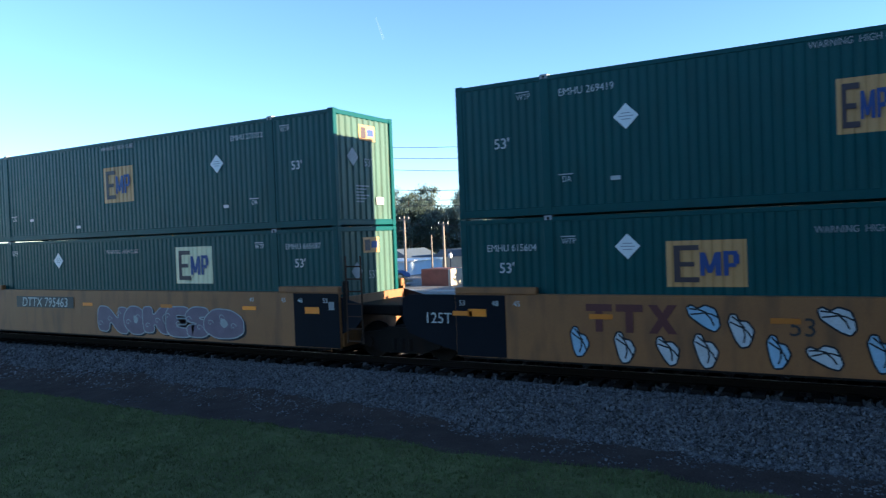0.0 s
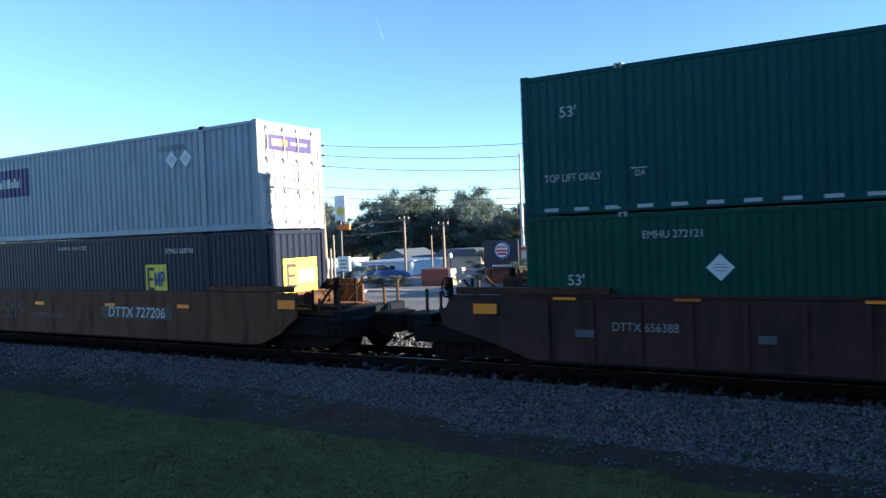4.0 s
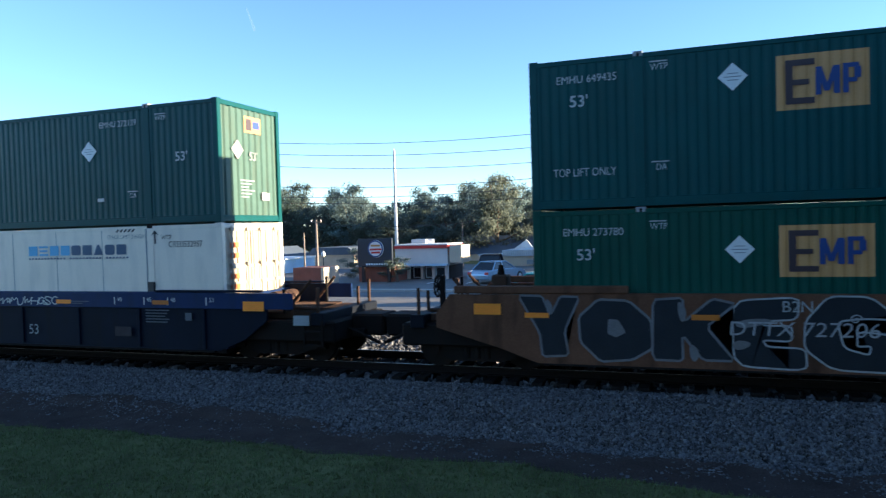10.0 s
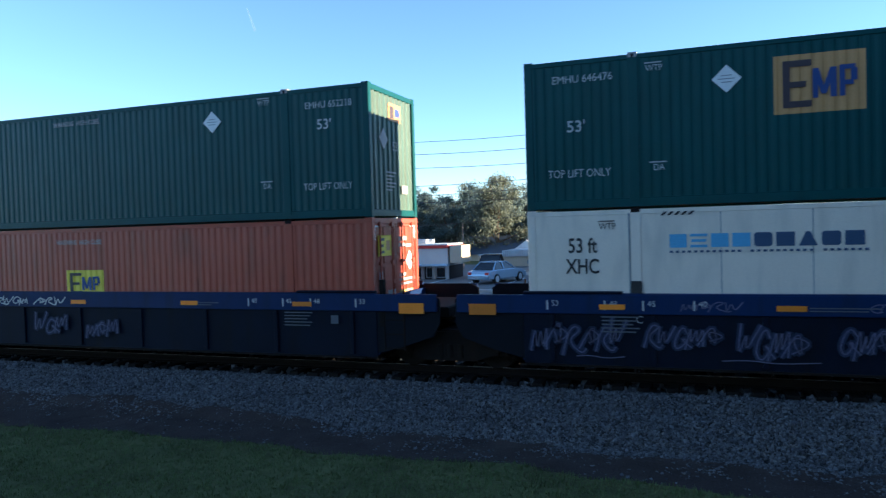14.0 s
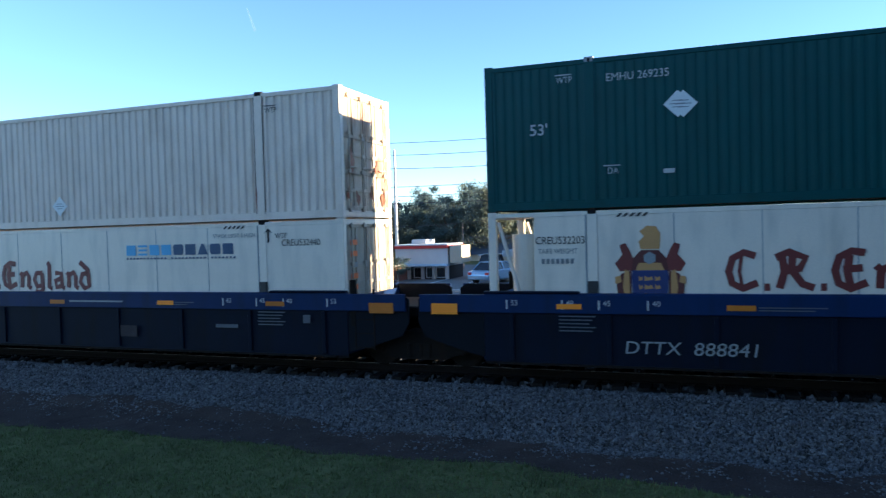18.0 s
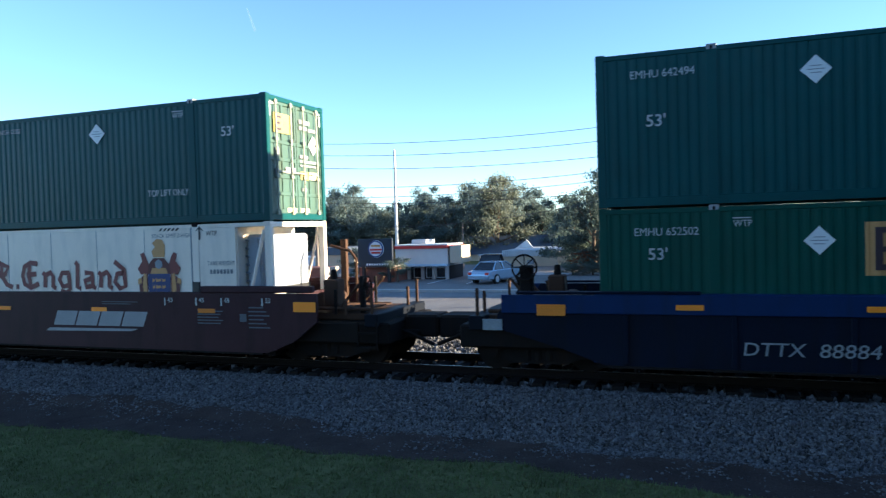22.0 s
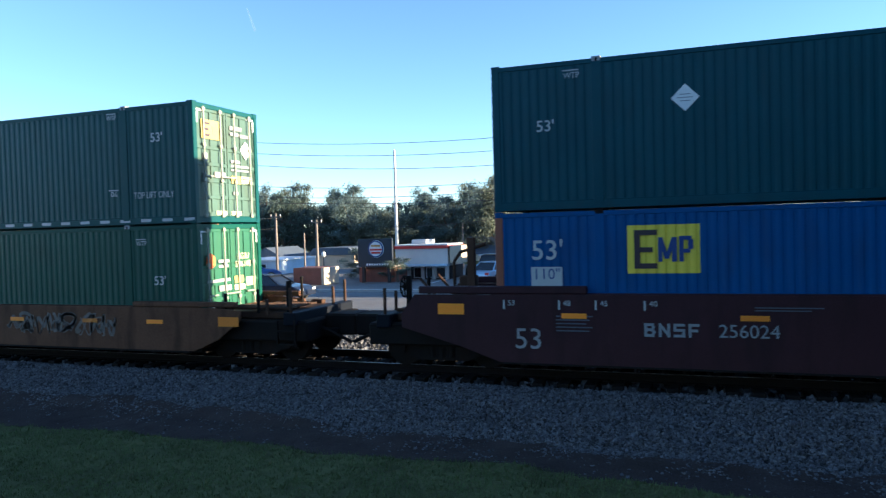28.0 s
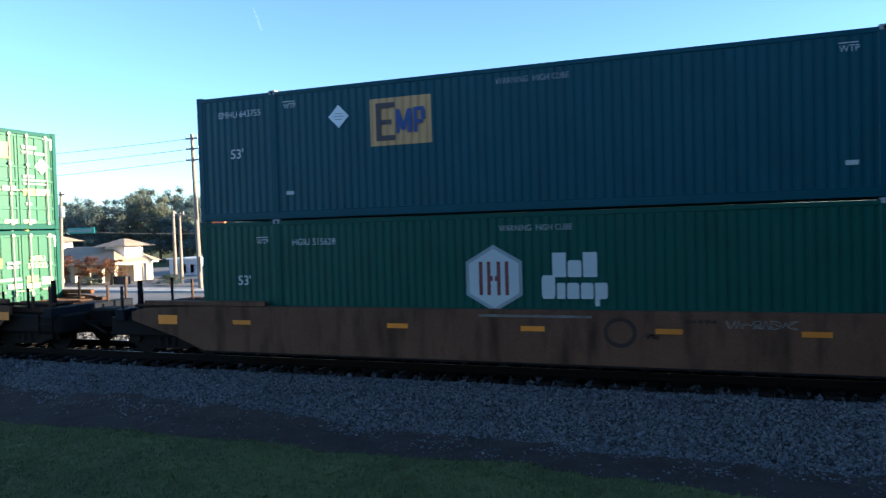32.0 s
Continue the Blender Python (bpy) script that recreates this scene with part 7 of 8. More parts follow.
def leaf_mat(name, col, rand):
    m = mat(name, col, 0.65, var=0.3, scale=0.5, grain=6, bump=0, rand=rand)
    nt = m.node_tree
    g = nt.nodes.new("ShaderNodeNewGeometry")
    r = nt.nodes.new("ShaderNodeMapRange")
    r.inputs[3].default_value, r.inputs[4].default_value = 0.7, 1.3
    nt.links.new(g.outputs["Random Per Island"], r.inputs[0])
    h = [n for n in nt.nodes if n.type == "HUE_SAT"][0]
    old = h.inputs["Value"].links[0].from_socket
    mu = nt.nodes.new("ShaderNodeMath")
    mu.operation = "MULTIPLY"
    nt.links.new(old, mu.inputs[0])
    nt.links.new(r.outputs[0], mu.inputs[1])
    nt.links.new(mu.outputs[0], h.inputs["Value"])
    tr = nt.nodes.new("ShaderNodeBsdfTranslucent")
    nt.links.new(h.outputs[0], tr.inputs[0])
    mx = nt.nodes.new("ShaderNodeMixShader")
    mx.inputs[0].default_value = 0.55
    nt.links.new(nt.nodes["Principled BSDF"].outputs[0], mx.inputs[1])
    nt.links.new(tr.outputs[0], mx.inputs[2])
    nt.links.new(mx.outputs[0], nt.nodes["Material Output"].inputs[0])
    nt.nodes["Principled BSDF"].inputs["Specular IOR Level"].default_value = 0.2
    return m


M["red_paint"] = mat("red_car_paint", (0.3, 0.025, 0.03), 0.25, var=0.05, bump=0)
M["leaf"] = leaf_mat("oak_leaves", (0.14, 0.185, 0.175), 0.24)
M["leaf_olive"] = leaf_mat("autumn_olive_leaves", (0.165, 0.187, 0.145), 0.24)
M["leaf_dark"] = leaf_mat("dark_evergreen_leaves", (0.115, 0.152, 0.13), 0.2)
M["leaf_russet"] = leaf_mat("russet_leaves", (0.2, 0.09, 0.05), 0.2)
GZ = GROUND_Z

bm = bmesh.new()
box(bm, -120, -29, 25.5, 38.2, GZ - 0.04, GZ + 0.0)
box(bm, -29, 80, 25.5, 40.0, GZ - 0.04, GZ + 0.0)
tagged(part("road", bm, M["asphalt"]), "asphalt street running beside the railway", "road", kind="structure")
bm = bmesh.new()
box(bm, -62, -6.2, 40.6, 70, GZ - 0.04, GZ + 0.01)
tagged(part("parking_lot", bm, M["asphalt"]), "asphalt parking lot beyond the street", "parking lot", kind="structure")
kerb = tagged(new("pavement"), "pale concrete pavement with a kerb", "pavement", kind="structure")
for i in range(46):
    bm = bmesh.new()
    box(bm, 0.01, 2.99, 38.2 if i < 27 else 40.0, 40.6 if -62 < -110 + 3 * i < -6.2 else 42.9, GZ - 0.04, GZ + 0.13, 0.01)
    part("slab", bm, M["concrete"], kerb, m=pose(-110 + 3 * i, 0, 0))
for x in (-9.5, -12.3, -15.1, -17.9):
    bm = bmesh.new()
    box(bm, x, x + 0.12, 46, 51, GZ + 0.012, GZ + 0.016)
    tagged(part("parking_line", bm, M["sign_white"]), "white painted parking line", "marking", "parking lines")
bm = bmesh.new()
box(bm, -16, -6.3, 54, 58, GZ + 0.012, GZ + 0.016)
tagged(part("driveway", bm, M["concrete"]), "pale concrete driveway", "driveway", kind="structure")


# shop row: white shop, brown mansard roof, glazed storefront
def pane(parent, x0, x1, z0, z1, y, name="window", frame_w=0.06, bars=(), fm="frame_grey"):
    w = part(name, box(bmesh.new(), x0, x1, y + 0.02, y + 0.05, z0, z1), M["glass"], parent)
    for a0, a1, b0, b1 in ((x0, x1, z1 - frame_w, z1), (x0, x1, z0, z0 + frame_w), (x0, x0 + frame_w, z0 + frame_w, z1 - frame_w), (x1 - frame_w, x1, z0 + frame_w, z1 - frame_w)):
        part("window_frame", box(bmesh.new(), a0, a1, y - 0.05, y + 0.06, b0, b1), M[fm], w)
    for b in bars:
        part("mullion", box(bmesh.new(), b - 0.04, b + 0.04, y - 0.04, y + 0.06, z0 + frame_w, z1 - frame_w), M[fm], w)
    return w


SY = 43.0
shop = thing("shop_row", pose(0, 0, 0), "one-storey shop row with white front and brown roof cladding", "building")
part("core", box(bmesh.new(), -3.6, 26, SY + 0.3, SY + 16, GZ, 3.1), M["brick"], shop, "brick core of the shop row")
part("side_wing", box(bmesh.new(), -5.6, -3.62, SY + 2, SY + 15, GZ, 1.5), M["white_wall"], shop, "lower white side wing")
part("wing_parapet", box(bmesh.new(), -4.8, -3.61, SY + 1.0, SY + 14, 1.5, 2.75), M["white_wall"], shop)
# white front with two dark windows
for x0, x1, z0, z1 in ((-3.6, 4.15, 0.98, 1.5), (-3.6, -3.26, GZ, 0.98), (-0.29, 0.71, GZ, 0.98), (3.52, 4.15, GZ, 0.98), (-3.26, -2.12, GZ, -0.2), (-1.49, -0.29, GZ, -0.2), (0.71, 1.81, GZ, -0.2), (2.44, 3.52, GZ, -0.2)):
    part("front_wall", box(bmesh.new(), x0, x1, SY, SY + 0.28, z0, z1), M["white_wall"], shop)
for x0, x1, d0, d1 in ((-3.26, -0.29, -2.12, -1.49), (0.71, 3.52, 1.81, 2.44)):
    pane(shop, x0, x1, -0.2, 0.98, SY + 0.1, fm="dark_awning")
    part("door", box(bmesh.new(), d0, d1, SY + 0.1, SY + 0.16, GZ, -0.2), M["glass"], shop)
for x in (1.3, 2.95):
    part("notice", box(bmesh.new(), x - 0.17, x + 0.17, SY + 0.08, SY + 0.1, 0.35, 0.7), M["sign_white"], shop)
    for i in range(7):
        part("sign_bar", box(bmesh.new(), x - 0.4 + i * 0.12, x - 0.33 + i * 0.12, SY + 0.08, SY + 0.1, 0.12, 0.22), M["dim_white"], shop)
part("cornice", box(bmesh.new(), -3.7, 4.2, SY - 0.12, SY + 0.2, 1.5, 1.58, 0.02), M["sign_white"], shop)
part("fascia", box(bmesh.new(), -3.7, 4.25, SY - 0.18, SY + 0.25, 1.58, 1.95, 0.02), M["dark_awning"], shop)
# mansard courses, laid as overlapping boards
for i in range(9):
    z = 1.5 + i * 0.2
    x0 = -3.65 if z > 1.9 else 4.3
    bm = plate(bmesh.new(), [(x0, z), (26, z), (26, z + 0.235), (x0, z + 0.235)], 0, 0.05)
    part("roof_course", bm, M["shingle"], shop, m=Matrix.Translation((0, SY - 0.25 + i * 0.03, 0)) @ Matrix.Rotation(radians(0), 4, "X"))
part("roof_cap", box(bmesh.new(), -3.7, 26, SY - 0.05, SY + 0.3, 3.28, 3.36, 0.02), M["dark_awning"], shop)
part("roof", box(bmesh.new(), -3.6, 26, SY + 0.1, SY + 16, 3.1, 3.2), M["slate_roof"], shop)
# storefront
part("store_beam", box(bmesh.new(), 4.2, 26, SY - 0.2, SY + 0.2, 1.24, 1.42, 0.02), M["frame_grey"], shop)
part("store_sill", box(bmesh.new(), 4.2, 26, SY - 0.02, SY + 0.25, GZ, -0.2), M["brick"], shop)
for x0 in (4.3, 7.35, 10.4, 16.5, 19.6):
    pane(shop, x0, x0 + 1.9 if x0 == 4.3 else x0 + 2.9, -0.18, 1.22, SY + 0.1, bars=(x0 + 1.45,))
for x0 in (6.25, 13.4):
    d = pane(shop, x0, x0 + 0.95, -0.75, 1.15, SY - 0.02, "door", 0.1, (x0 + 0.475,))
part("sign", box(bmesh.new(), 6.72, 7.2, SY - 0.36, SY - 0.3, 1.87, 2.48), M["sign_white"], shop, "small white sign with grey bars")
for i in range(3):
    part("sign_bar", box(bmesh.new(), 6.78, 7.14, SY - 0.37, SY - 0.36, 1.98 + i * 0.16, 2.06 + i * 0.16), M["dim_black"], shop)
for x in (5.05, 8.13):
    part("wall_lamp", box(bmesh.new(), x - 0.12, x + 0.12, SY - 0.42, SY - 0.3, 2.15, 2.3, 0.02), M["dim_white"], shop)
part("rooftop_unit", box(bmesh.new(), 8.4, 11.0, SY + 3, SY + 5, 3.2, 3.75, 0.03), M["frame_grey"], shop)


# poles, wires and lamps
def utility_pole(x, y, top, arms, label, r=0.14, mat_="pole", transformer=False, lean=0.0):
    p = thing("utility_pole", pose(x, y, GZ), label, "pole", "utility poles")
    h = top - GZ
    part("shaft", cyl(bmesh.new(), (0, 0, 0), (lean, 0, h), r, r * 0.65, 12), M[mat_], p)
    for z, w in arms:
        a = part("crossarm", box(bmesh.new(), -w, w, -0.05, 0.05, z - GZ - 0.05, z - GZ + 0.05), M["pole"], p, m=pose(lean, 0, 0))
        for s in (-w, w):
            part("insulator", cyl(bmesh.new(), (s * 0.95, 0, z - GZ + 0.05), (s * 0.95, 0, z - GZ + 0.22), 0.045, 0.03, 8), M["frame_grey"], a)
    if transformer:
        part("transformer", cyl(bmesh.new(), (0.32, 0, h - 1.9), (0.32, 0, h - 1.1), 0.2, n=14), M["dim_white"], p)
    return p


utility_pole(-3.64, 42.2, 8.85, ((8.55, 0.55), (7.75, 0.6), (6.87, 0.6)), "tall weathered utility pole with three crossarms", 0.16)
utility_pole(-0.05, 40.3, 7.9, (), "bare timber pole beside the street", 0.13)
utility_pole(-5.02, 46, 4.9, ((4.75, 0.3),), "slim timber pole beside the white wing", 0.1)
utility_pole(-32.67, 40.3, 9.8, ((9.5, 0.5), (8.8, 0.5), (8.05, 0.5)), "tall leaning utility pole with crossarms", 0.17, lean=-0.25)
utility_pole(-33.0, 41.2, 2.2, (), "short brace pole beside a utility pole", 0.12)
utility_pole(-45.1, 40.2, 6.45, ((6.2, 0.4),), "timber utility pole with a transformer", 0.15, transformer=True, lean=0.3)
utility_pole(-54.9, 40.0, 8.0, (), "weathered grey utility pole by the crossing", 0.2, lean=0.4)
utility_pole(-43.1, 50, 5.1, (), "pale timber pole behind the street", 0.17)
utility_pole(-39.3, 46.3, 4.75, ((4.6, 0.4),), "timber pole near the small station", 0.14)
utility_pole(-36.9, 46.5, 3.2, (), "short timber pole near the small station", 0.12)
utility_pole(-35.5, 55, 4.7, ((4.4, 0.5),), "timber utility pole behind the parking lot", 0.14)
utility_pole(-31.45, 55, 4.0, ((3.8, 0.5),), "timber utility pole with a lamp arm", 0.14)
utility_pole(-33.3, 56, 2.9, (), "slim dark pole behind the parking lot", 0.09)
utility_pole(-32.0, 56, 2.9, (), "slim dark pole behind the parking lot", 0.09)
utility_pole(10.3, 75, 6.85, ((6.2, 0.6), (5.7, 0.5)), "distant utility pole behind the shop roof", 0.16)
utility_pole(26, 42.5, 9.2, ((8.3, 0.55), (7.5, 0.6), (6.6, 0.6)), "tall weathered utility pole with three crossarms", 0.16)
utility_pole(-20.5, 62, 3.4, (), "slim pole at the parking lot", 0.08)


def wire(p, q, sag):
    """A sagging cable: one tube along a parabola."""
    bm = bmesh.new()
    p, q = Vector(p), Vector(q)
    side = (q - p).cross(Vector((0, 0, 1))).normalized()
    prev = None
    for i in range(17):
        u = i / 16
        c = p.lerp(q, u) - Vector((0, 0, sag * 4 * u * (1 - u)))
        cur = [bm.verts.new(c + side * 0.016 * math.cos(a) + Vector((0, 0, 0.016 * math.sin(a)))) for a in (0, 1.57, 3.14, 4.71)]
        if prev:
            for k in range(4):
                bm.faces.new((prev[k], cur[k], cur[(k + 1) % 4], prev[(k + 1) % 4]))
        prev = cur
    tagged(part("overhead_cable", bm, M["wire"]), "dark sagging overhead cable between poles", "cable", "overhead cables")


for z0, z1, z2 in ((8.6, 9.55, 8.5), (7.8, 8.85, 7.7), (6.9, 8.1, 6.8), (6.1, 6.6, 6.0), (5.6, 5.9, 5.4)):
    wire((-3.6, 42.2, z0), (-32.9, 40.3, z1 if z1 > 7 else z1), 0.75)
    wire((-3.6, 42.2, z0), (26, 42.5, z2), 0.5)
for z0, z1 in ((9.5, 10.4), (8.8, 9.4), (8.05, 8.3)):
    wire((-32.9, 40.3, z0), (-82, 38, z1 - 0.5), 0.6)
wire((-44.9, 40.2, 5.4), (-72, 39, 5.2), 0.4)
wire((-44.9, 40.2, 5.4), (-32.7, 40.3, 4.2), 0.3)
wire((-44.9, 40.2, 3.6), (-35.5, 55, 3.4), 0.4)
wire((-39.3, 46.3, 4.5), (-35.5, 55, 4.3), 0.2)
wire((-43.1, 50, 4.6), (-60, 50, 4.4), 0.3)
wire((-35.5, 55, 4.3), (-31.45, 55, 3.8), 0.3)
wire((-31.45, 55, 3.7), (-5.0, 46, 4.6), 0.9)
wire((-5.0, 46, 4.6), (10.3, 75, 5.0), 0.5)
wire((-32.7, 40.3, 5.4), (-3.6, 42.2, 4.8), 0.5)
wire((10.3, 75, 6.2), (-40, 78, 5.8), 0.6)
wire((10.3, 75, 6.2), (50, 75, 6.4), 0.6)
wire((10.3, 75, 5.1), (50, 75, 5.3), 0.6)


def street_lamp(x, y, top):
    p = thing("street_lamp", pose(x, y, GZ), "dark street lamp post with a white acorn globe", "street lamp", "street lamps")
    h = top - GZ
    part("base", cyl(bmesh.new(), (0, 0, 0), (0, 0, 0.5), 0.14, 0.09, 10), M["wire"], p)
    part("post", cyl(bmesh.new(), (0, 0, 0.5), (0, 0, h - 0.35), 0.05, 0.04, 10), M["wire"], p)
    bm = bmesh.new()
    bmesh.ops.create_uvsphere(bm, u_segments=12, v_segments=8, radius=0.17, matrix=Matrix.LocRotScale((0, 0, h - 0.2), None, (1, 1, 1.3)))
    part("globe", bm, M["lamp_globe"], p)
    part("finial", cyl(bmesh.new(), (0, 0, h), (0, 0, h + 0.15), 0.06, 0.01, 8), M["wire"], p)


street_lamp(0.42, 41, 1.85)
street_lamp(-28.05, 50, 1.4)
street_lamp(14.0, 41, 1.85)

# flag mast and restaurant with a round emblem sign
p = thing("flag_mast", pose(-23.95, 55, GZ), "tall pale metal flag mast", "mast")
part("shaft", cyl(bmesh.new(), (0, 0, 0), (0, 0, 10.25), 0.16, 0.09, 12), M["pale_pole"], p)
part("cap", cyl(bmesh.new(), (0, 0, 10.25), (0, 0, 10.4), 0.1, 0.03, 10), M["pale_pole"], p)

rest = thing("restaurant", pose(0, 0, 0), "low cream restaurant with a red roof band", "building")
part("wall", box(bmesh.new(), -21.9, -17.75, 50, 53.5, 0.2, 1.5), M["cream_wall"], rest)
part("shop_front", box(bmesh.new(), -21.9, -17.75, 50.3, 53.5, GZ - 0.3, 0.2), M["dark_awning"], rest)
for x in (-21.8, -20.9, -19.8, -18.9, -17.85):
    part("pillar", box(bmesh.new(), x - 0.1, x + 0.1, 50.0, 50.28, GZ - 0.3, 0.2, 0.01), M["cream_wall"], rest)
part("roof_band", box(bmesh.new(), -22.0, -17.65, 49.9, 53.6, 1.5, 1.72, 0.02), M["sign_red"], rest)
part("parapet", box(bmesh.new(), -21.95, -17.7, 49.95, 53.5, 1.72, 1.82, 0.02), M["white_wall"], rest)
part("canopy", box(bmesh.new(), -22.0, -17.6, 49.2, 50, 0.2, 0.35, 0.02), M["pale_blue_wall"], rest)
for x in (-21.2, -20.2, -19.2, -18.4):
    pane(rest, x - 0.38, x + 0.38, -0.7, 0.1, 50.28)
part("drive_lane_box", box(bmesh.new(), -17.6, -16.65, 50, 52, 0.4, 1.7, 0.03), M["tan_wall"], rest)
part("rooftop_unit", box(bmesh.new(), -21.4, -20.2, 52, 54, 1.8, 2.15, 0.03), M["frame_grey"], rest)
sg = thing("restaurant_sign", pose(0, 0, 0), "dark sign board with a white disc and red bars", "sign")
part("board", box(bmesh.new(), -23.55, -20.85, 47, 47.2, 0.35, 2.35, 0.02), M["sign_dark"], sg)
part("disc", cyl(bmesh.new(), (-22.1, 46.99, 1.62), (-22.1, 46.94, 1.62), 0.62, n=32), M["sign_white"], sg)
part("emblem_ring", ring(bmesh.new(), (-22.12, 46.93, 1.62), "y", 0.56, 0.05), M["blue_ink"], sg)
for z, w in ((1.85, 0.36), (1.58, 0.46), (1.36, 0.36)):
    part("emblem_bar", box(bmesh.new(), -22.1 - w, -22.1 + w, 46.91, 46.94, z - 0.07, z + 0.07, 0.02), M["sign_red"] if z < 1.8 else M["gold"], sg)
for i in range(9):
    part("letter_bar", box(bmesh.new(), -22.9 + i * 0.2, -22.78 + i * 0.2, 46.97, 47, 0.45, 0.58), M["sign_white"], sg)
for x in (-23.2, -21.2):
    part("post", box(bmesh.new(), x - 0.1, x + 0.1, 47.05, 47.25, GZ - 0.3, 0.4), M["dark_awning"], sg)
hut = thing("brick_hut", pose(0, 0, 0), "low dark red brick hut behind the sign", "building")
part("wall", box(bmesh.new(), -23.8, -21.0, 47.6, 51, GZ - 0.3, 0.3), M["brick"], hut)
part("roof", box(bmesh.new(), -23.95, -20.85, 47.45, 51.1, 0.3, 0.42, 0.02), M["frame_grey"], hut)

hall = thing("roofed_hall", pose(0, 0, 0), "long dark hall with a blue-grey pitched roof", "building")
part("wall", box(bmesh.new(), -27.0, -15.0, 79, 86, GZ - 0.5, 0.0), M["tan_wall"], hall)
bm = bmesh.new()
vs = [bm.verts.new(q) for q in ((-27.6, 78.5, -0.1), (-14.4, 78.5, -0.1), (-15.6, 82.5, 1.9), (-26.4, 82.5, 1.9), (-27.6, 86.5, -0.1), (-14.4, 86.5, -0.1))]
for q in ((0, 1, 2, 3), (5, 4, 3, 2), (4, 0, 3), (1, 5, 2), (0, 4, 5, 1)):
    bm.faces.new([vs[k] for k in q])
part("roof", bm, M["slate_roof"], hall)
shed = thing("metal_shed", pose(0, 0, 0), "long pale metal shed with a ribbed roof", "building")
part("wall", box(bmesh.new(), -17.8, -12.65, 66, 76, GZ - 0.5, 0.2), M["tan_wall"], shed)
for i in range(26):
    part("roof_rib", plate(bmesh.new(), [(-17.9 + i * 0.205, 0.15), (-17.72 + i * 0.205, 0.15), (-17.72 + i * 0.205, 0.7), (-17.9 + i * 0.205, 0.7)], 65.8, 65.9), M["metal_roof"], shed)
part("roof", box(bmesh.new(), -17.9, -12.55, 65.9, 76, 0.62, 0.72), M["metal_roof"], shed)
part("porch_roof", box(bmesh.new(), -20.2, -17.8, 65.5, 68, 0.25, 0.38), M["metal_roof"], shed)
for x in (-20.0, -19.0, -18.0):
    part("porch_post", box(bmesh.new(), x - 0.06, x + 0.06, 65.6, 65.75, GZ - 0.3, 0.25), M["sign_white"], shed)
part("gable", plate(bmesh.new(), [(-18.3, 0.66), (-16.2, 0.62), (-17.0, 1.55)], 72, 72.2), M["white_wall"], shed, "white gable of the house behind")
part("box_unit", box(bmesh.new(), -15.5, -14.9, 65.6, 66, -0.6, -0.2), M["dim_white"], shed)

# tall sign on a post, pale blue building, brick box
ts = thing("pylon_sign", pose(-31.4, 40.4, GZ), "tall post with a white rounded sign and a red panel", "sign")
part("post", box(bmesh.new(), -0.1, 0.1, -0.08, 0.08, 0, 5.0, 0.01), M["wire"], ts)
bm = bmesh.new()
box(bm, -0.42, 0.66, -0.12, 0.12, 4.9, 6.7, 0.1)
part("sign_face", bm, M["sign_white"], ts)
part("emblem", cyl(bmesh.new(), (0.15, -0.125, 5.6), (0.15, -0.14, 5.6), 0.3, n=20), M["lemon"], ts)
part("red_panel", box(bmesh.new(), -0.15, 0.85, -0.1, 0.1, 4.28, 4.66, 0.03), M["orange_ink"], ts)
part("lower_panel", box(bmesh.new(), -0.28, 0.74, -0.1, 0.1, 1.4, 2.45, 0.04), M["sign_white"], ts)
for i in range(3):
    part("sign_bar", box(bmesh.new(), -0.1, 0.55, -0.12, -0.1, 1.6 + i * 0.25, 1.7 + i * 0.25), M["dim_white"], ts)
bb = thing("pale_blue_building", pose(0, 0, 0), "low pale blue building with dark windows", "building")
part("wall", box(bmesh.new(), -48.1, -44.65, 55, 62, GZ - 0.4, 0.68), M["pale_blue_wall"], bb)
part("roof", box(bmesh.new(), -48.3, -44.5, 54.8, 62, 0.68, 0.82, 0.02), M["sign_white"], bb)
part("annex", box(bmesh.new(), -41.2, -36.3, 56, 63, GZ - 0.4, 0.45), M["pale_blue_wall"], bb)
part("annex_roof", box(bmesh.new(), -41.4, -36.1, 55.8, 63, 0.45, 0.6, 0.02), M["sign_white"], bb)
for x in (-47.5, -46.6, -45.7):
    pane(bb, x, x + 0.55, -0.6, 0.3, 54.98)
for x in (-40.6, -39.3, -38.0):
    pane(bb, x, x + 0.7, -0.6, 0.2, 55.98)
hs = thing("gabled_house", pose(0, 0, 0), "small gabled house among trees", "house")
part("wall", box(bmesh.new(), -44.4, -40.9, 64, 70, GZ, 0.5), M["pale_blue_wall"], hs)
part("gable", plate(bmesh.new(), [(-44.6, 0.5), (-40.7, 0.5), (-42.6, 1.5)], 63.9, 70.1), M["slate_roof"], hs)
bx = thing("brick_box", pose(0, 0, 0), "square brown brick block with a pale side", "utility box")
part("body", box(bmesh.new(), -27.75, -25.5, 45, 47.2, GZ, 0.42, 0.02), M["brick"], bx)
part("side_panel", box(bmesh.new(), -25.49, -25.25, 45, 47.2, GZ, 0.42, 0.02), M["tan_wall"], bx)
hs = thing("tan_house", pose(0, 0, 0), "tan building far behind the parking lot", "house")
part("wall", box(bmesh.new(), -38.5, -33.5, 66, 72, GZ - 0.5, 0.55), M["tan_wall"], hs)
part("roof", plate(bmesh.new(), [(-38.9, 0.55), (-33.1, 0.55), (-34, 1.3), (-38, 1.3)], 65.7, 72.3), M["slate_roof"], hs)

# small station with two towers, arches and a tan hipped roof
st = thing("station", pose(0, 0, 0), "tan station pavilion with arches and hipped roof", "building")


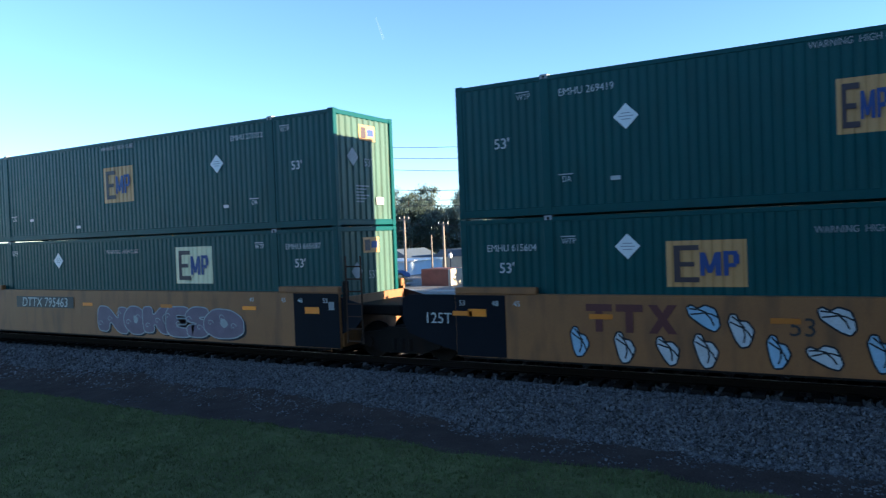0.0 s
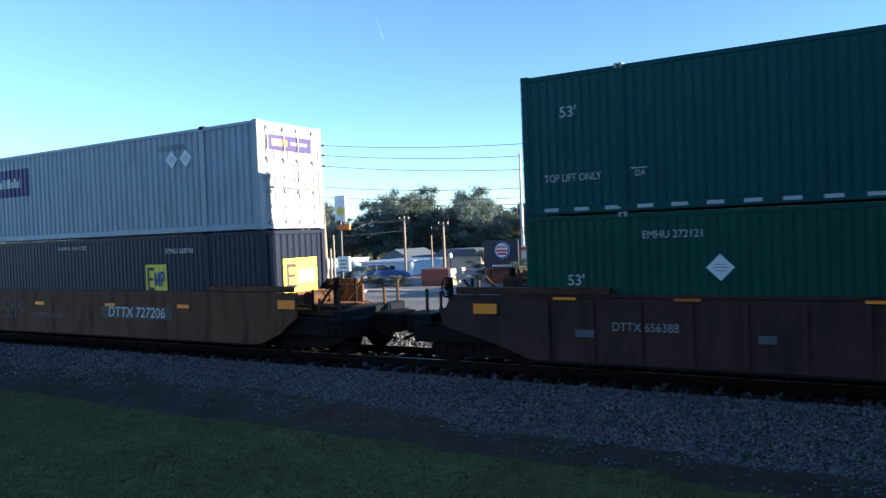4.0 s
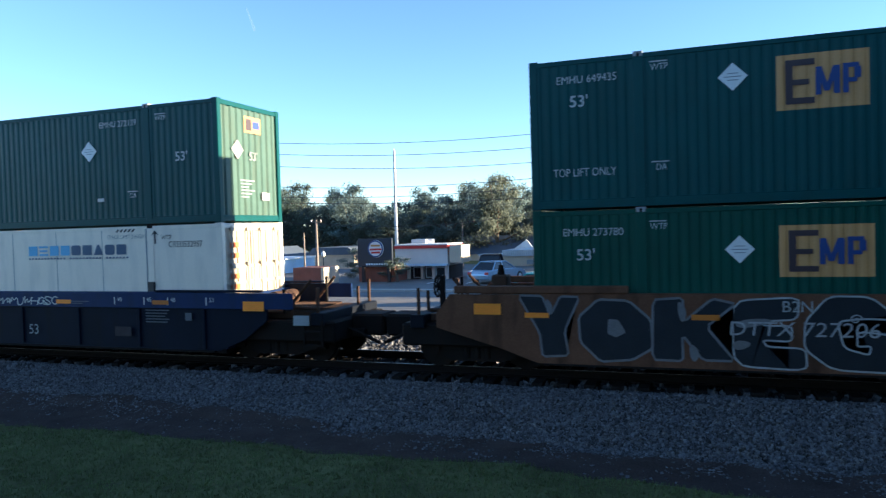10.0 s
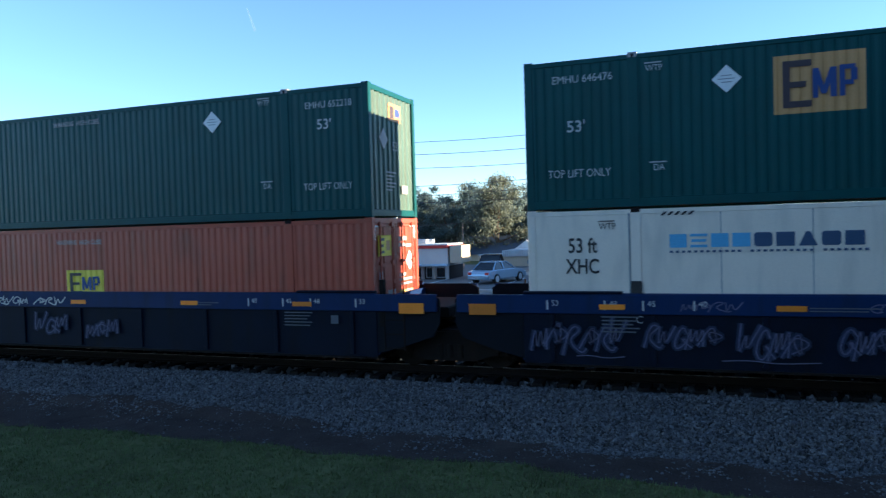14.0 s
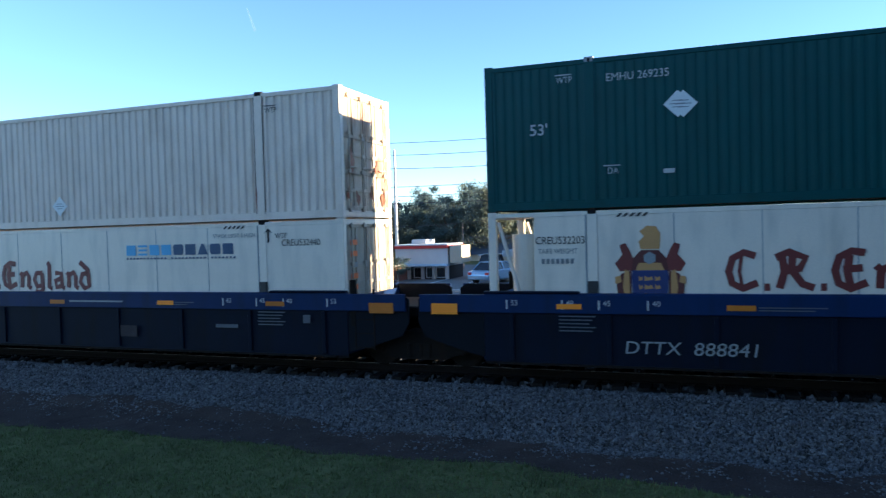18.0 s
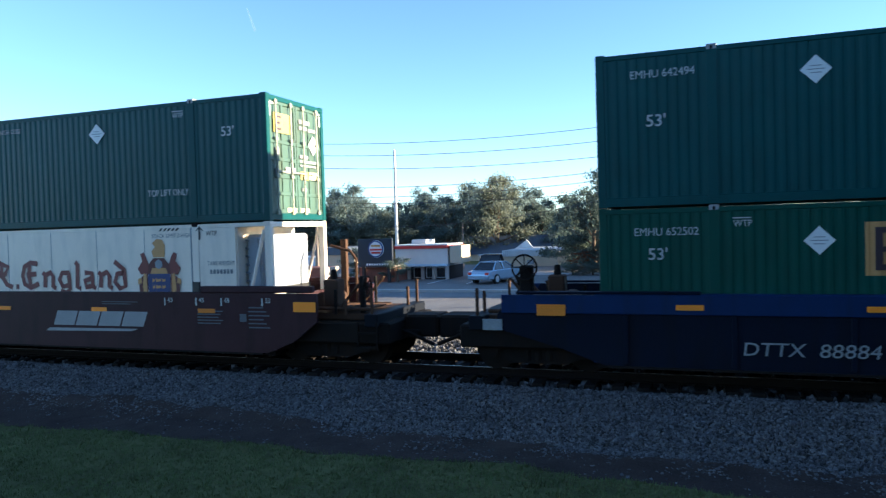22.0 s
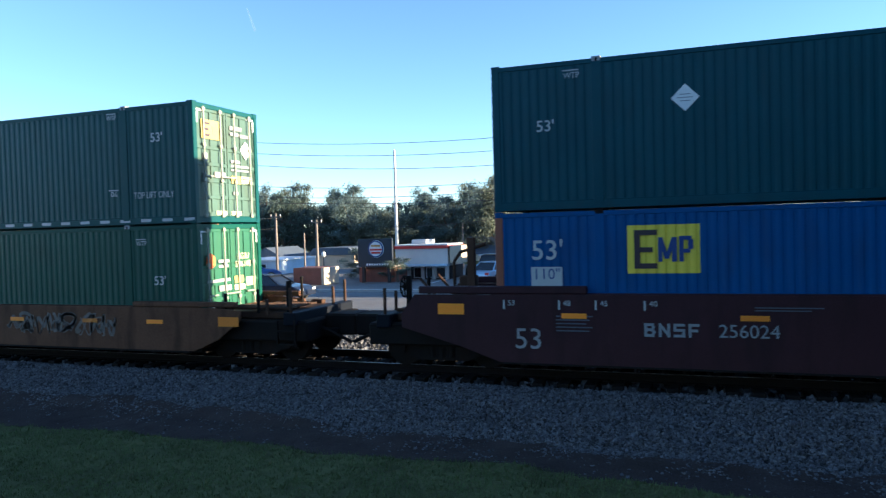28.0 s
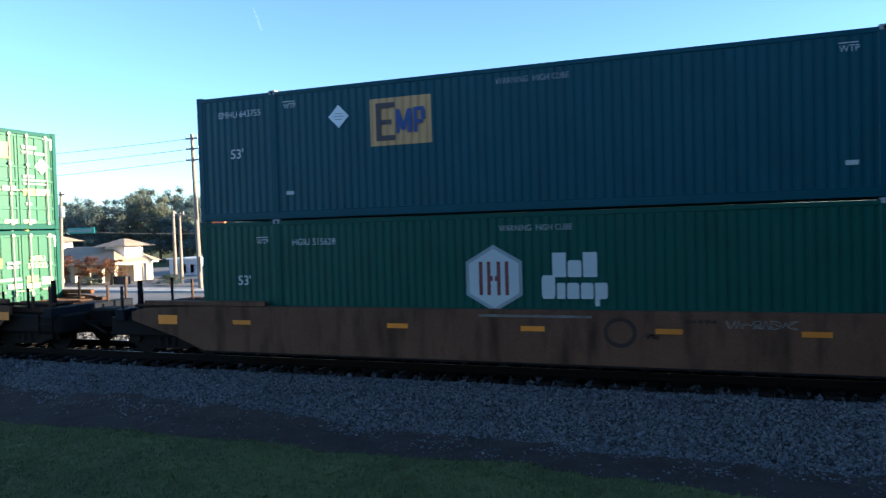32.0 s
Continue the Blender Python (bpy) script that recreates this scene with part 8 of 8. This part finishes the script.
def hip(x0, x1, y0, y1, z0, z1, inset, material, name, parent):
    bm = bmesh.new()
    lo = [bm.verts.new(v) for v in ((x0, y0, z0), (x1, y0, z0), (x1, y1, z0), (x0, y1, z0))]
    hi = [bm.verts.new(v) for v in ((x0 + inset, y0 + inset, z1), (x1 - inset, y0 + inset, z1), (x1 - inset, y1 - inset, z1), (x0 + inset, y1 - inset, z1))]
    bm.faces.new(lo[::-1]), bm.faces.new(hi)
    for i in range(4):
        bm.faces.new((lo[i], lo[(i + 1) % 4], hi[(i + 1) % 4], hi[i]))
    return part(name, bm, material, parent)


hip(-54.5, -45.0, 45.2, 50.6, 0.88, 2.2, 2.2, M["tan_roof"], "roof", st)
part("fascia", box(bmesh.new(), -54.3, -45.2, 45.4, 50.4, 0.72, 0.88, 0.02), M["sign_white"], st)
part("back_wall", box(bmesh.new(), -53.8, -45.7, 48, 50.2, GZ, 0.72), M["tan_wall"], st)
for i in range(6):
    x = -53.3 + i * 1.46
    part("pier", box(bmesh.new(), x - 0.2, x + 0.2, 46, 46.4, GZ, 0.72, 0.02), M["tan_wall"], st)
    if i < 5:
        pts = [(x + 0.2, 0.72), (x + 0.2, 0.1)] + [(x + 0.73 - 0.53 * math.cos(a), 0.1 + 0.45 * math.sin(a)) for a in np.linspace(0.1, 3.04, 9)] + [(x + 1.26, 0.1), (x + 1.26, 0.72)]
        part("arch", plate(bmesh.new(), pts, 46.05, 46.35), M["tan_wall"], st)
for x, z in ((-46.7, 2.2), (-54.6, 2.7)):
    part("tower", box(bmesh.new(), x - 1.05, x + 1.05, 47, 49.1, 0.6 if x > -50 else GZ, z, 0.02), M["white_wall"], st)
    hip(x - 1.75, x + 1.75, 46.3, 49.8, z, z + 0.62, 1.6, M["tan_roof"], "tower_roof", st)
part("low_wing", box(bmesh.new(), -66, -56.0, 47, 52, GZ, 0.95), M["sun_tinted_wall"], st)
part("low_wing_roof", box(bmesh.new(), -66.3, -55.8, 46.6, 52.3, 0.95, 1.6, 0.05), M["tan_roof"], st)
for i in range(4):
    pane(st, -65 + i * 2.2, -63.8 + i * 2.2, -0.5, 0.6, 46.98)
part("bench", box(bmesh.new(), -44.6, -43.5, 44.6, 45.3, GZ, -0.15, 0.03), M["dark_awning"], st)

# traffic signals on a span, with a street name board
tf = thing("signal_mast", pose(-47.85, 38.6, GZ), "grey mast arm with two yellow traffic signals", "traffic signal")
part("mast", cyl(bmesh.new(), (0, 0, 0), (0, 0, 5.4), 0.11, 0.08, 10), M["pale_pole"], tf)
part("arm", cyl(bmesh.new(), (-4.5, 0, 5.35), (2.2, 0, 5.25), 0.05, n=8), M["pale_pole"], tf)
for x in (-2.35, 1.3):
    s = part("signal_head", box(bmesh.new(), x - 0.2, x + 0.2, -0.15, 0.15, 4.35, 5.4, 0.03), M["signal"], tf)
    for k in range(3):
        part("visor", cyl(bmesh.new(), (x, -0.15, 4.55 + k * 0.33), (x, -0.3, 4.55 + k * 0.33), 0.13, n=10), M["wire"], s)
part("lane_sign", box(bmesh.new(), -1.6, 0.3, -0.05, 0.0, 4.85, 5.35, 0.02), M["sign_white"], tf)
nb = thing("street_name_board", pose(-42.8, 40, 0), "green street name board hung from a cable", "sign")
part("board", box(bmesh.new(), -1.3, 1.3, -0.03, 0.03, 3.3, 3.72, 0.02), M["sign_teal"], nb)
for i in range(10):
    part("letter_bar", box(bmesh.new(), -1.1 + i * 0.22, -0.96 + i * 0.22, -0.04, -0.03, 3.42, 3.6), M["dim_white"], nb)
wire((-42.8, 40, 3.72), (-44.95, 40.2, 5.2), 0.05)


# ---- cars ----
def car_thing(paint, label, suv=False):
    c = thing("car", pose(0, 0, 0), label, "car", "cars")
    h = 1.75 if suv else 1.45
    L_ = 4.6
    low = [(-2.3, 0.3), (-2.32, 0.62), (-2.2, 0.86), (-1.6, 0.93), (0.9, 0.93), (1.9, 0.82), (2.28, 0.62), (2.32, 0.3)]
    bm = plate(bmesh.new(), low, -0.88, 0.88)
    bmesh.ops.bevel(bm, geom=[e for e in bm.edges], offset=0.05, segments=1, affect="EDGES")
    part("body", bm, M[paint], c)
    top = [(-2.05 if suv else -1.75, 0.9), (-1.85 if suv else -1.15, h - 0.06), (0.15, h - 0.05), (0.95, 0.9)]
    bm = bmesh.new()
    a = [bm.verts.new((x, -0.82 if z < 1 else -0.62, z)) for x, z in top]
    b = [bm.verts.new((x, 0.82 if z < 1 else 0.62, z)) for x, z in top]
    bm.faces.new(a), bm.faces.new(b[::-1])
    for i in range(4):
        bm.faces.new((a[i], b[i], b[(i + 1) % 4], a[(i + 1) % 4]))
    bmesh.ops.recalc_face_normals(bm, faces=bm.faces)
    part("window_band", bm, M["glass"], c)
    part("roof", box(bmesh.new(), top[1][0] - 0.05, 0.25, -0.64, 0.64, h - 0.07, h, 0.03), M[paint], c)
    for s in (-1, 1):
        for x0, x1 in ((top[0][0], top[1][0]), (0.98, 0.18)):
            part("pillar", cyl(bmesh.new(), (x0, s * 0.83, 0.9), (x1, s * 0.64, h - 0.05), 0.045, n=6), M[paint], c)
        part("pillar", cyl(bmesh.new(), (-0.45, s * 0.83, 0.9), (-0.5, s * 0.64, h - 0.05), 0.045, n=6), M[paint], c)
        for x in (-1.4, 1.45):
            w = part("wheel", cyl(bmesh.new(), (x, s * 0.72, 0.33), (x, s * 0.92, 0.33), 0.33, n=20), M["rubber"], c)
            part("rim", cyl(bmesh.new(), (x, s * 0.91, 0.33), (x, s * 0.935, 0.33), 0.21, n=14), M["frame_grey"], w)
        part("headlight", box(bmesh.new(), 2.2, 2.3, s * 0.65 - 0.16, s * 0.65 + 0.16, 0.58, 0.7, 0.02), M["lamp_globe"], c)
        part("tail_light", box(bmesh.new(), -2.34, -2.24, s * 0.68 - 0.14, s * 0.68 + 0.14, 0.62, 0.8, 0.02), M["sign_red"], c)
    return c


silver = car_thing("silver", "pale blue-silver saloon car parked by the kerb")
silver.matrix_basis = pose(8.05, 38.9, GZ, 0, 0, 0)
cd = car_thing("dark_paint", "dark sport utility car in the parking lot", True)
cd.matrix_basis = pose(-14.9, 52.0, GZ, 0, 0, 100)
cs = copy_thing(silver, pose(-13.3, 47.5, GZ, 0, 0, 72))
cs["label"] = "silver saloon car in the parking lot"
cb = car_thing("blue_paint", "blue saloon car behind the pavement")
cb.matrix_basis = pose(-34.4, 49.5, GZ, 0, 0, 40)
ct = car_thing("teal_paint", "teal car driving along the street")
cr = car_thing("red_paint", "red saloon car driving along the street")
cn = car_thing("dark_paint", "dark blue saloon car driving along the street")


# ---- trees ----
def tree_meshes(seed, height, spread, blobs, leaves, leaf, base=0.3):
    rng = np.random.default_rng(seed)
    bm = bmesh.new()
    cyl(bm, (0, 0, 0), (rng.uniform(-0.2, 0.2), rng.uniform(-0.2, 0.2), height * 0.45), 0.26, 0.16, 9)
    vs, fs = [], []
    limbs = max(5, blobs // 4)
    for k in range(blobs):
        if k % 4 == 0:
            a = 2.4 * (k // 4) + rng.uniform(-0.4, 0.4)
            f = base + (0.97 - base) * ((k // 4) / (limbs - 1)) ** 0.8
            r = spread * (1.05 - 0.75 * f ** 2.2) * rng.uniform(0.75, 1.1)
            root = np.array((0, 0, height * max(0.18, f * 0.55)))
            tip = np.array((r * math.cos(a), r * math.sin(a), height * min(0.95, f * rng.uniform(0.92, 1.06))))
            cyl(bm, tuple(root), tuple(tip), 0.1, 0.025, 6)
        u = (1.0, 0.8, 0.6, 0.42)[k % 4]
        c = root + (tip - root) * u + rng.normal(scale=spread * 0.1, size=3) * (1, 1, 0.8)
        size = np.array((1, 1, 0.7)) * spread * rng.uniform(0.16, 0.3)
        d = rng.normal(size=(leaves, 3))
        d /= np.linalg.norm(d, axis=1)[:, None]
        pos = c + d * size * rng.uniform(0.25, 1.35, (leaves, 1))
        n = d + rng.normal(scale=0.5, size=(leaves, 3))
        n /= np.linalg.norm(n, axis=1)[:, None]
        t = np.cross(n, rng.normal(size=(leaves, 3)))
        t /= np.linalg.norm(t, axis=1)[:, None]
        b = np.cross(n, t)
        s = leaf * rng.uniform(0.6, 1.4, (leaves, 1))
        i0 = len(vs)
        for q in (pos - t * s, pos - b * s * 0.6, pos + t * s, pos + b * s * 0.6):
            vs.append(q)
        fs.append((len(vs) - 4, leaves))
    V = np.concatenate(vs)
    F = []
    for k in range(len(fs)):
        o = k * 4 * leaves
        idx = np.arange(leaves)
        F += np.stack([o + idx, o + leaves + idx, o + 2 * leaves + idx, o + 3 * leaves + idx], 1).tolist()
    me = bpy.data.meshes.new("crown")
    me.from_pydata(V.tolist(), [], F)
    return to_mesh(bm, "trunk"), me


TREES = [tree_meshes(s, 9.0, 3.8, 52, 210, 0.125, b) for s, b in ((1, 0.3), (2, 0.18), (3, 0.25), (4, 0.12))]
OPEN_TREE = tree_meshes(9, 9.0, 3.2, 26, 130, 0.14, 0.35)


def tree(x, y, top, leafm, kind, wide=1.0, label="", z=GZ):
    t = thing("tree", Matrix.LocRotScale((x, y, z), Euler((0, 0, (x * 7.3 + y) % 6.28)), (wide, wide, (top - z) / 8.9)), label or "leafy broad-crowned tree behind the buildings", "tree", "trees behind the street")
    tm, cm = kind
    put("trunk", tm, M["bark"], t)
    put("crown", cm, M[leafm], t)
    return t


rng = random.Random(8)
# big oaks around the shop row
for x, y, top, lf, k, w in ((-10.9, 64, 5.9, "leaf_dark", 1, 0.75), (-8.2, 58, 6.1, "leaf_dark", 3, 0.8), (-7.6, 68, 7.6, "leaf", 0, 1.0), (-5.0, 70, 7.6, "leaf", 2, 0.9), (-3.2, 72, 6.7, "leaf_olive", 4, 0.6), (-1.6, 70, 5.0, "leaf_dark", 1, 0.7),
                            (0.6, 72, 7.0, "leaf", 4, 0.8), (2.9, 73, 6.3, "leaf_olive", 4, 0.9), (4.6, 76, 5.2, "leaf", 2, 0.8), (14.6, 72, 5.3, "leaf_dark", 0, 0.8), (12.2, 78, 4.2, "leaf_dark", 1, 0.8), (18.5, 70, 6.2, "leaf_dark", 2, 0.9), (-9.6, 60, 2.6, "leaf_dark", 3, 0.55)):
    tree(x, y, top, lf, OPEN_TREE if k == 4 else TREES[k], w)
# woods: a broken line of crowns
x = -128.0
while x < 30:
    for row, (yy, dz) in enumerate(((84, -1.2), (96, 0.6))):
        if x > -4 and row == 0:
            continue
        prof = 7.6 + 1.3 * math.sin(x * 0.21 + row) + 0.9 * math.sin(x * 0.53 + 2 * row) + (1.2 if x < -66 else 0)
        if x > -22:
            prof -= 2.6
        if x > 4:
            prof -= 1.6
        tree(x + rng.uniform(-1, 1), yy + rng.uniform(-3, 3), prof + dz + rng.uniform(-1.0, 1.0), rng.choice(("leaf", "leaf", "leaf_olive", "leaf_dark")), TREES[rng.randrange(4)], rng.uniform(0.75, 1.1), "leafy crown in the line of woods")
    x += rng.uniform(2.6, 4.0)
tree(-27.2, 92, 8.5, "leaf", TREES[0], 1.1)
tree(-24.2, 92, 8.0, "leaf", TREES[2], 1.1)
tree(-45.0, 88, 8.9, "leaf", TREES[2], 1.2)
tree(-25.5, 52, 1.9, "leaf_olive", TREES[3], 0.5, "olive tree beside the restaurant")
# small ornamental trees and shrubs
for x, y, top, lf in ((-50.0, 44.3, 1.9, "leaf_russet"), (-47.0, 44.5, 1.5, "leaf_russet"), (-44.6, 44.4, 1.3, "leaf_russet"), (-20.7, 47.5, 1.0, "leaf_dark"), (-35.0, 48, 0.6, "leaf"), (-38.0, 50, 0.5, "leaf_olive"), (-8.8, 56, 0.9, "leaf_russet"), (-52.6, 43.5, 1.2, "leaf")):
    tree(x, y, top, lf, OPEN_TREE, 0.42, "small ornamental tree beside the street")
for x in (-54, -46, -38.5, -31, -29.2, -22.5, -9.3, -7.8):
    tree(x, 44 if x < -25 else 54, GZ + 0.9, "leaf_dark", TREES[3], 0.28, "low dark shrub beside the street")
# church spire far behind the roof
sp = thing("church_spire", pose(7.85, 95, GZ), "distant dark pointed church spire", "spire")
part("tower", box(bmesh.new(), -0.7, 0.7, -0.7, 0.7, 0, 4.4), M["brick"], sp)
part("steeple", cyl(bmesh.new(), (0, 0, 4.4), (0, 0, 6.6), 0.5, 0.02, 8), M["slate_roof"], sp)
# unseen trees added behind the camera; they close the place and cut skylight
for i in range(4, 16):
    tree(-62 + i * 6.2 + rng.uniform(-1, 1), -16 + rng.uniform(-3, 3), 10 + rng.uniform(-1.5, 2), "leaf", OPEN_TREE, 1.4, "unseen leafy tree added to cut skylight")

# more unseen trees, added on the right to darken ground and wagons there
for i, (x, y) in enumerate(((13, -9), (13, -1), (17, 7), (20, -3), (25, 6), (23, -9), (32, 7), (33, -4), (44, 6), (29, -12), (9, -14))):
    tree(x, y, 13 + (i % 3), "leaf_dark", TREES[i % 4], 1.25, "unseen leafy tree added to cut skylight")

# vapour trail high in the sky
M["vapour"] = mat("thin_white_vapour", (0.8, 0.8, 0.8), 0.9, var=0.3, bump=0)
nt = M["vapour"].node_tree
clear = nt.nodes.new("ShaderNodeBsdfTransparent")
mx = nt.nodes.new("ShaderNodeMixShader")
mx.inputs[0].default_value = 0.03
nt.links.new(clear.outputs[0], mx.inputs[1])
nt.links.new(nt.nodes["Principled BSDF"].outputs[0], mx.inputs[2])
nt.links.new(mx.outputs[0], nt.nodes["Material Output"].inputs[0])
trail = part("vapour_trail", cyl(bmesh.new(), (-274.4, 400, 148.3), (-268.6, 400, 133.2), 0.35, 0.9, 8), M["vapour"])
trail.visible_shadow = False
tagged(trail, "short faint white vapour trail in the sky", "cloud", kind="structure")


# ---- what moves ----
TRAIN = [(0.0, -7.6), (1.0, 3.42), (2.0, 14.5), (3.0, 25.8), (3.5, 31.35), (5.5, 53.42), (6.0, 58.87), (7.0, 69.68), (8.0, 80.5), (9.0, 91.25), (10.0, 102.0), (11.0, 112.72), (12.0, 123.48), (13.0, 134.15), (13.5, 139.5),
         (15.5, 160.8), (16.0, 166.06), (17.0, 176.57), (18.0, 187.07), (19.0, 197.5), (20.0, 207.76), (21.0, 217.99), (22.0, 228.1), (23.0, 238.18), (23.5, 243.3), (24.0, 248.57), (25.0, 258.58), (26.0, 268.52),
         (28.5, 293.15), (29.0, 298.1), (30.0, 308.02), (31.0, 317.9), (32.0, 327.8)]


def motions():
    for (ob, z), u in STACK:
        walk(ob, [(t, pose(u + HL + s, TRACK_Y, z)) for t, s in TRAIN])
    walk(ct, [(t, pose(-97 + 9 * t, 34.8, GZ)) for t in (0.0, 10.7, 21.0, 32.0)])
    walk(cr, [(t, pose(-10.1 + 11.5 * (t - 20.0), 36.8, GZ)) for t in (0.0, 8.0, 16.0, 24.0, 32.0)])
    walk(cn, [(0.0, pose(-138, 34.8, GZ)), (22.0, pose(-48.9, 34.8, GZ)), (30.5, pose(-12.0, 34.8, GZ)), (32.0, pose(-5.55, 34.8, GZ))])


motions()
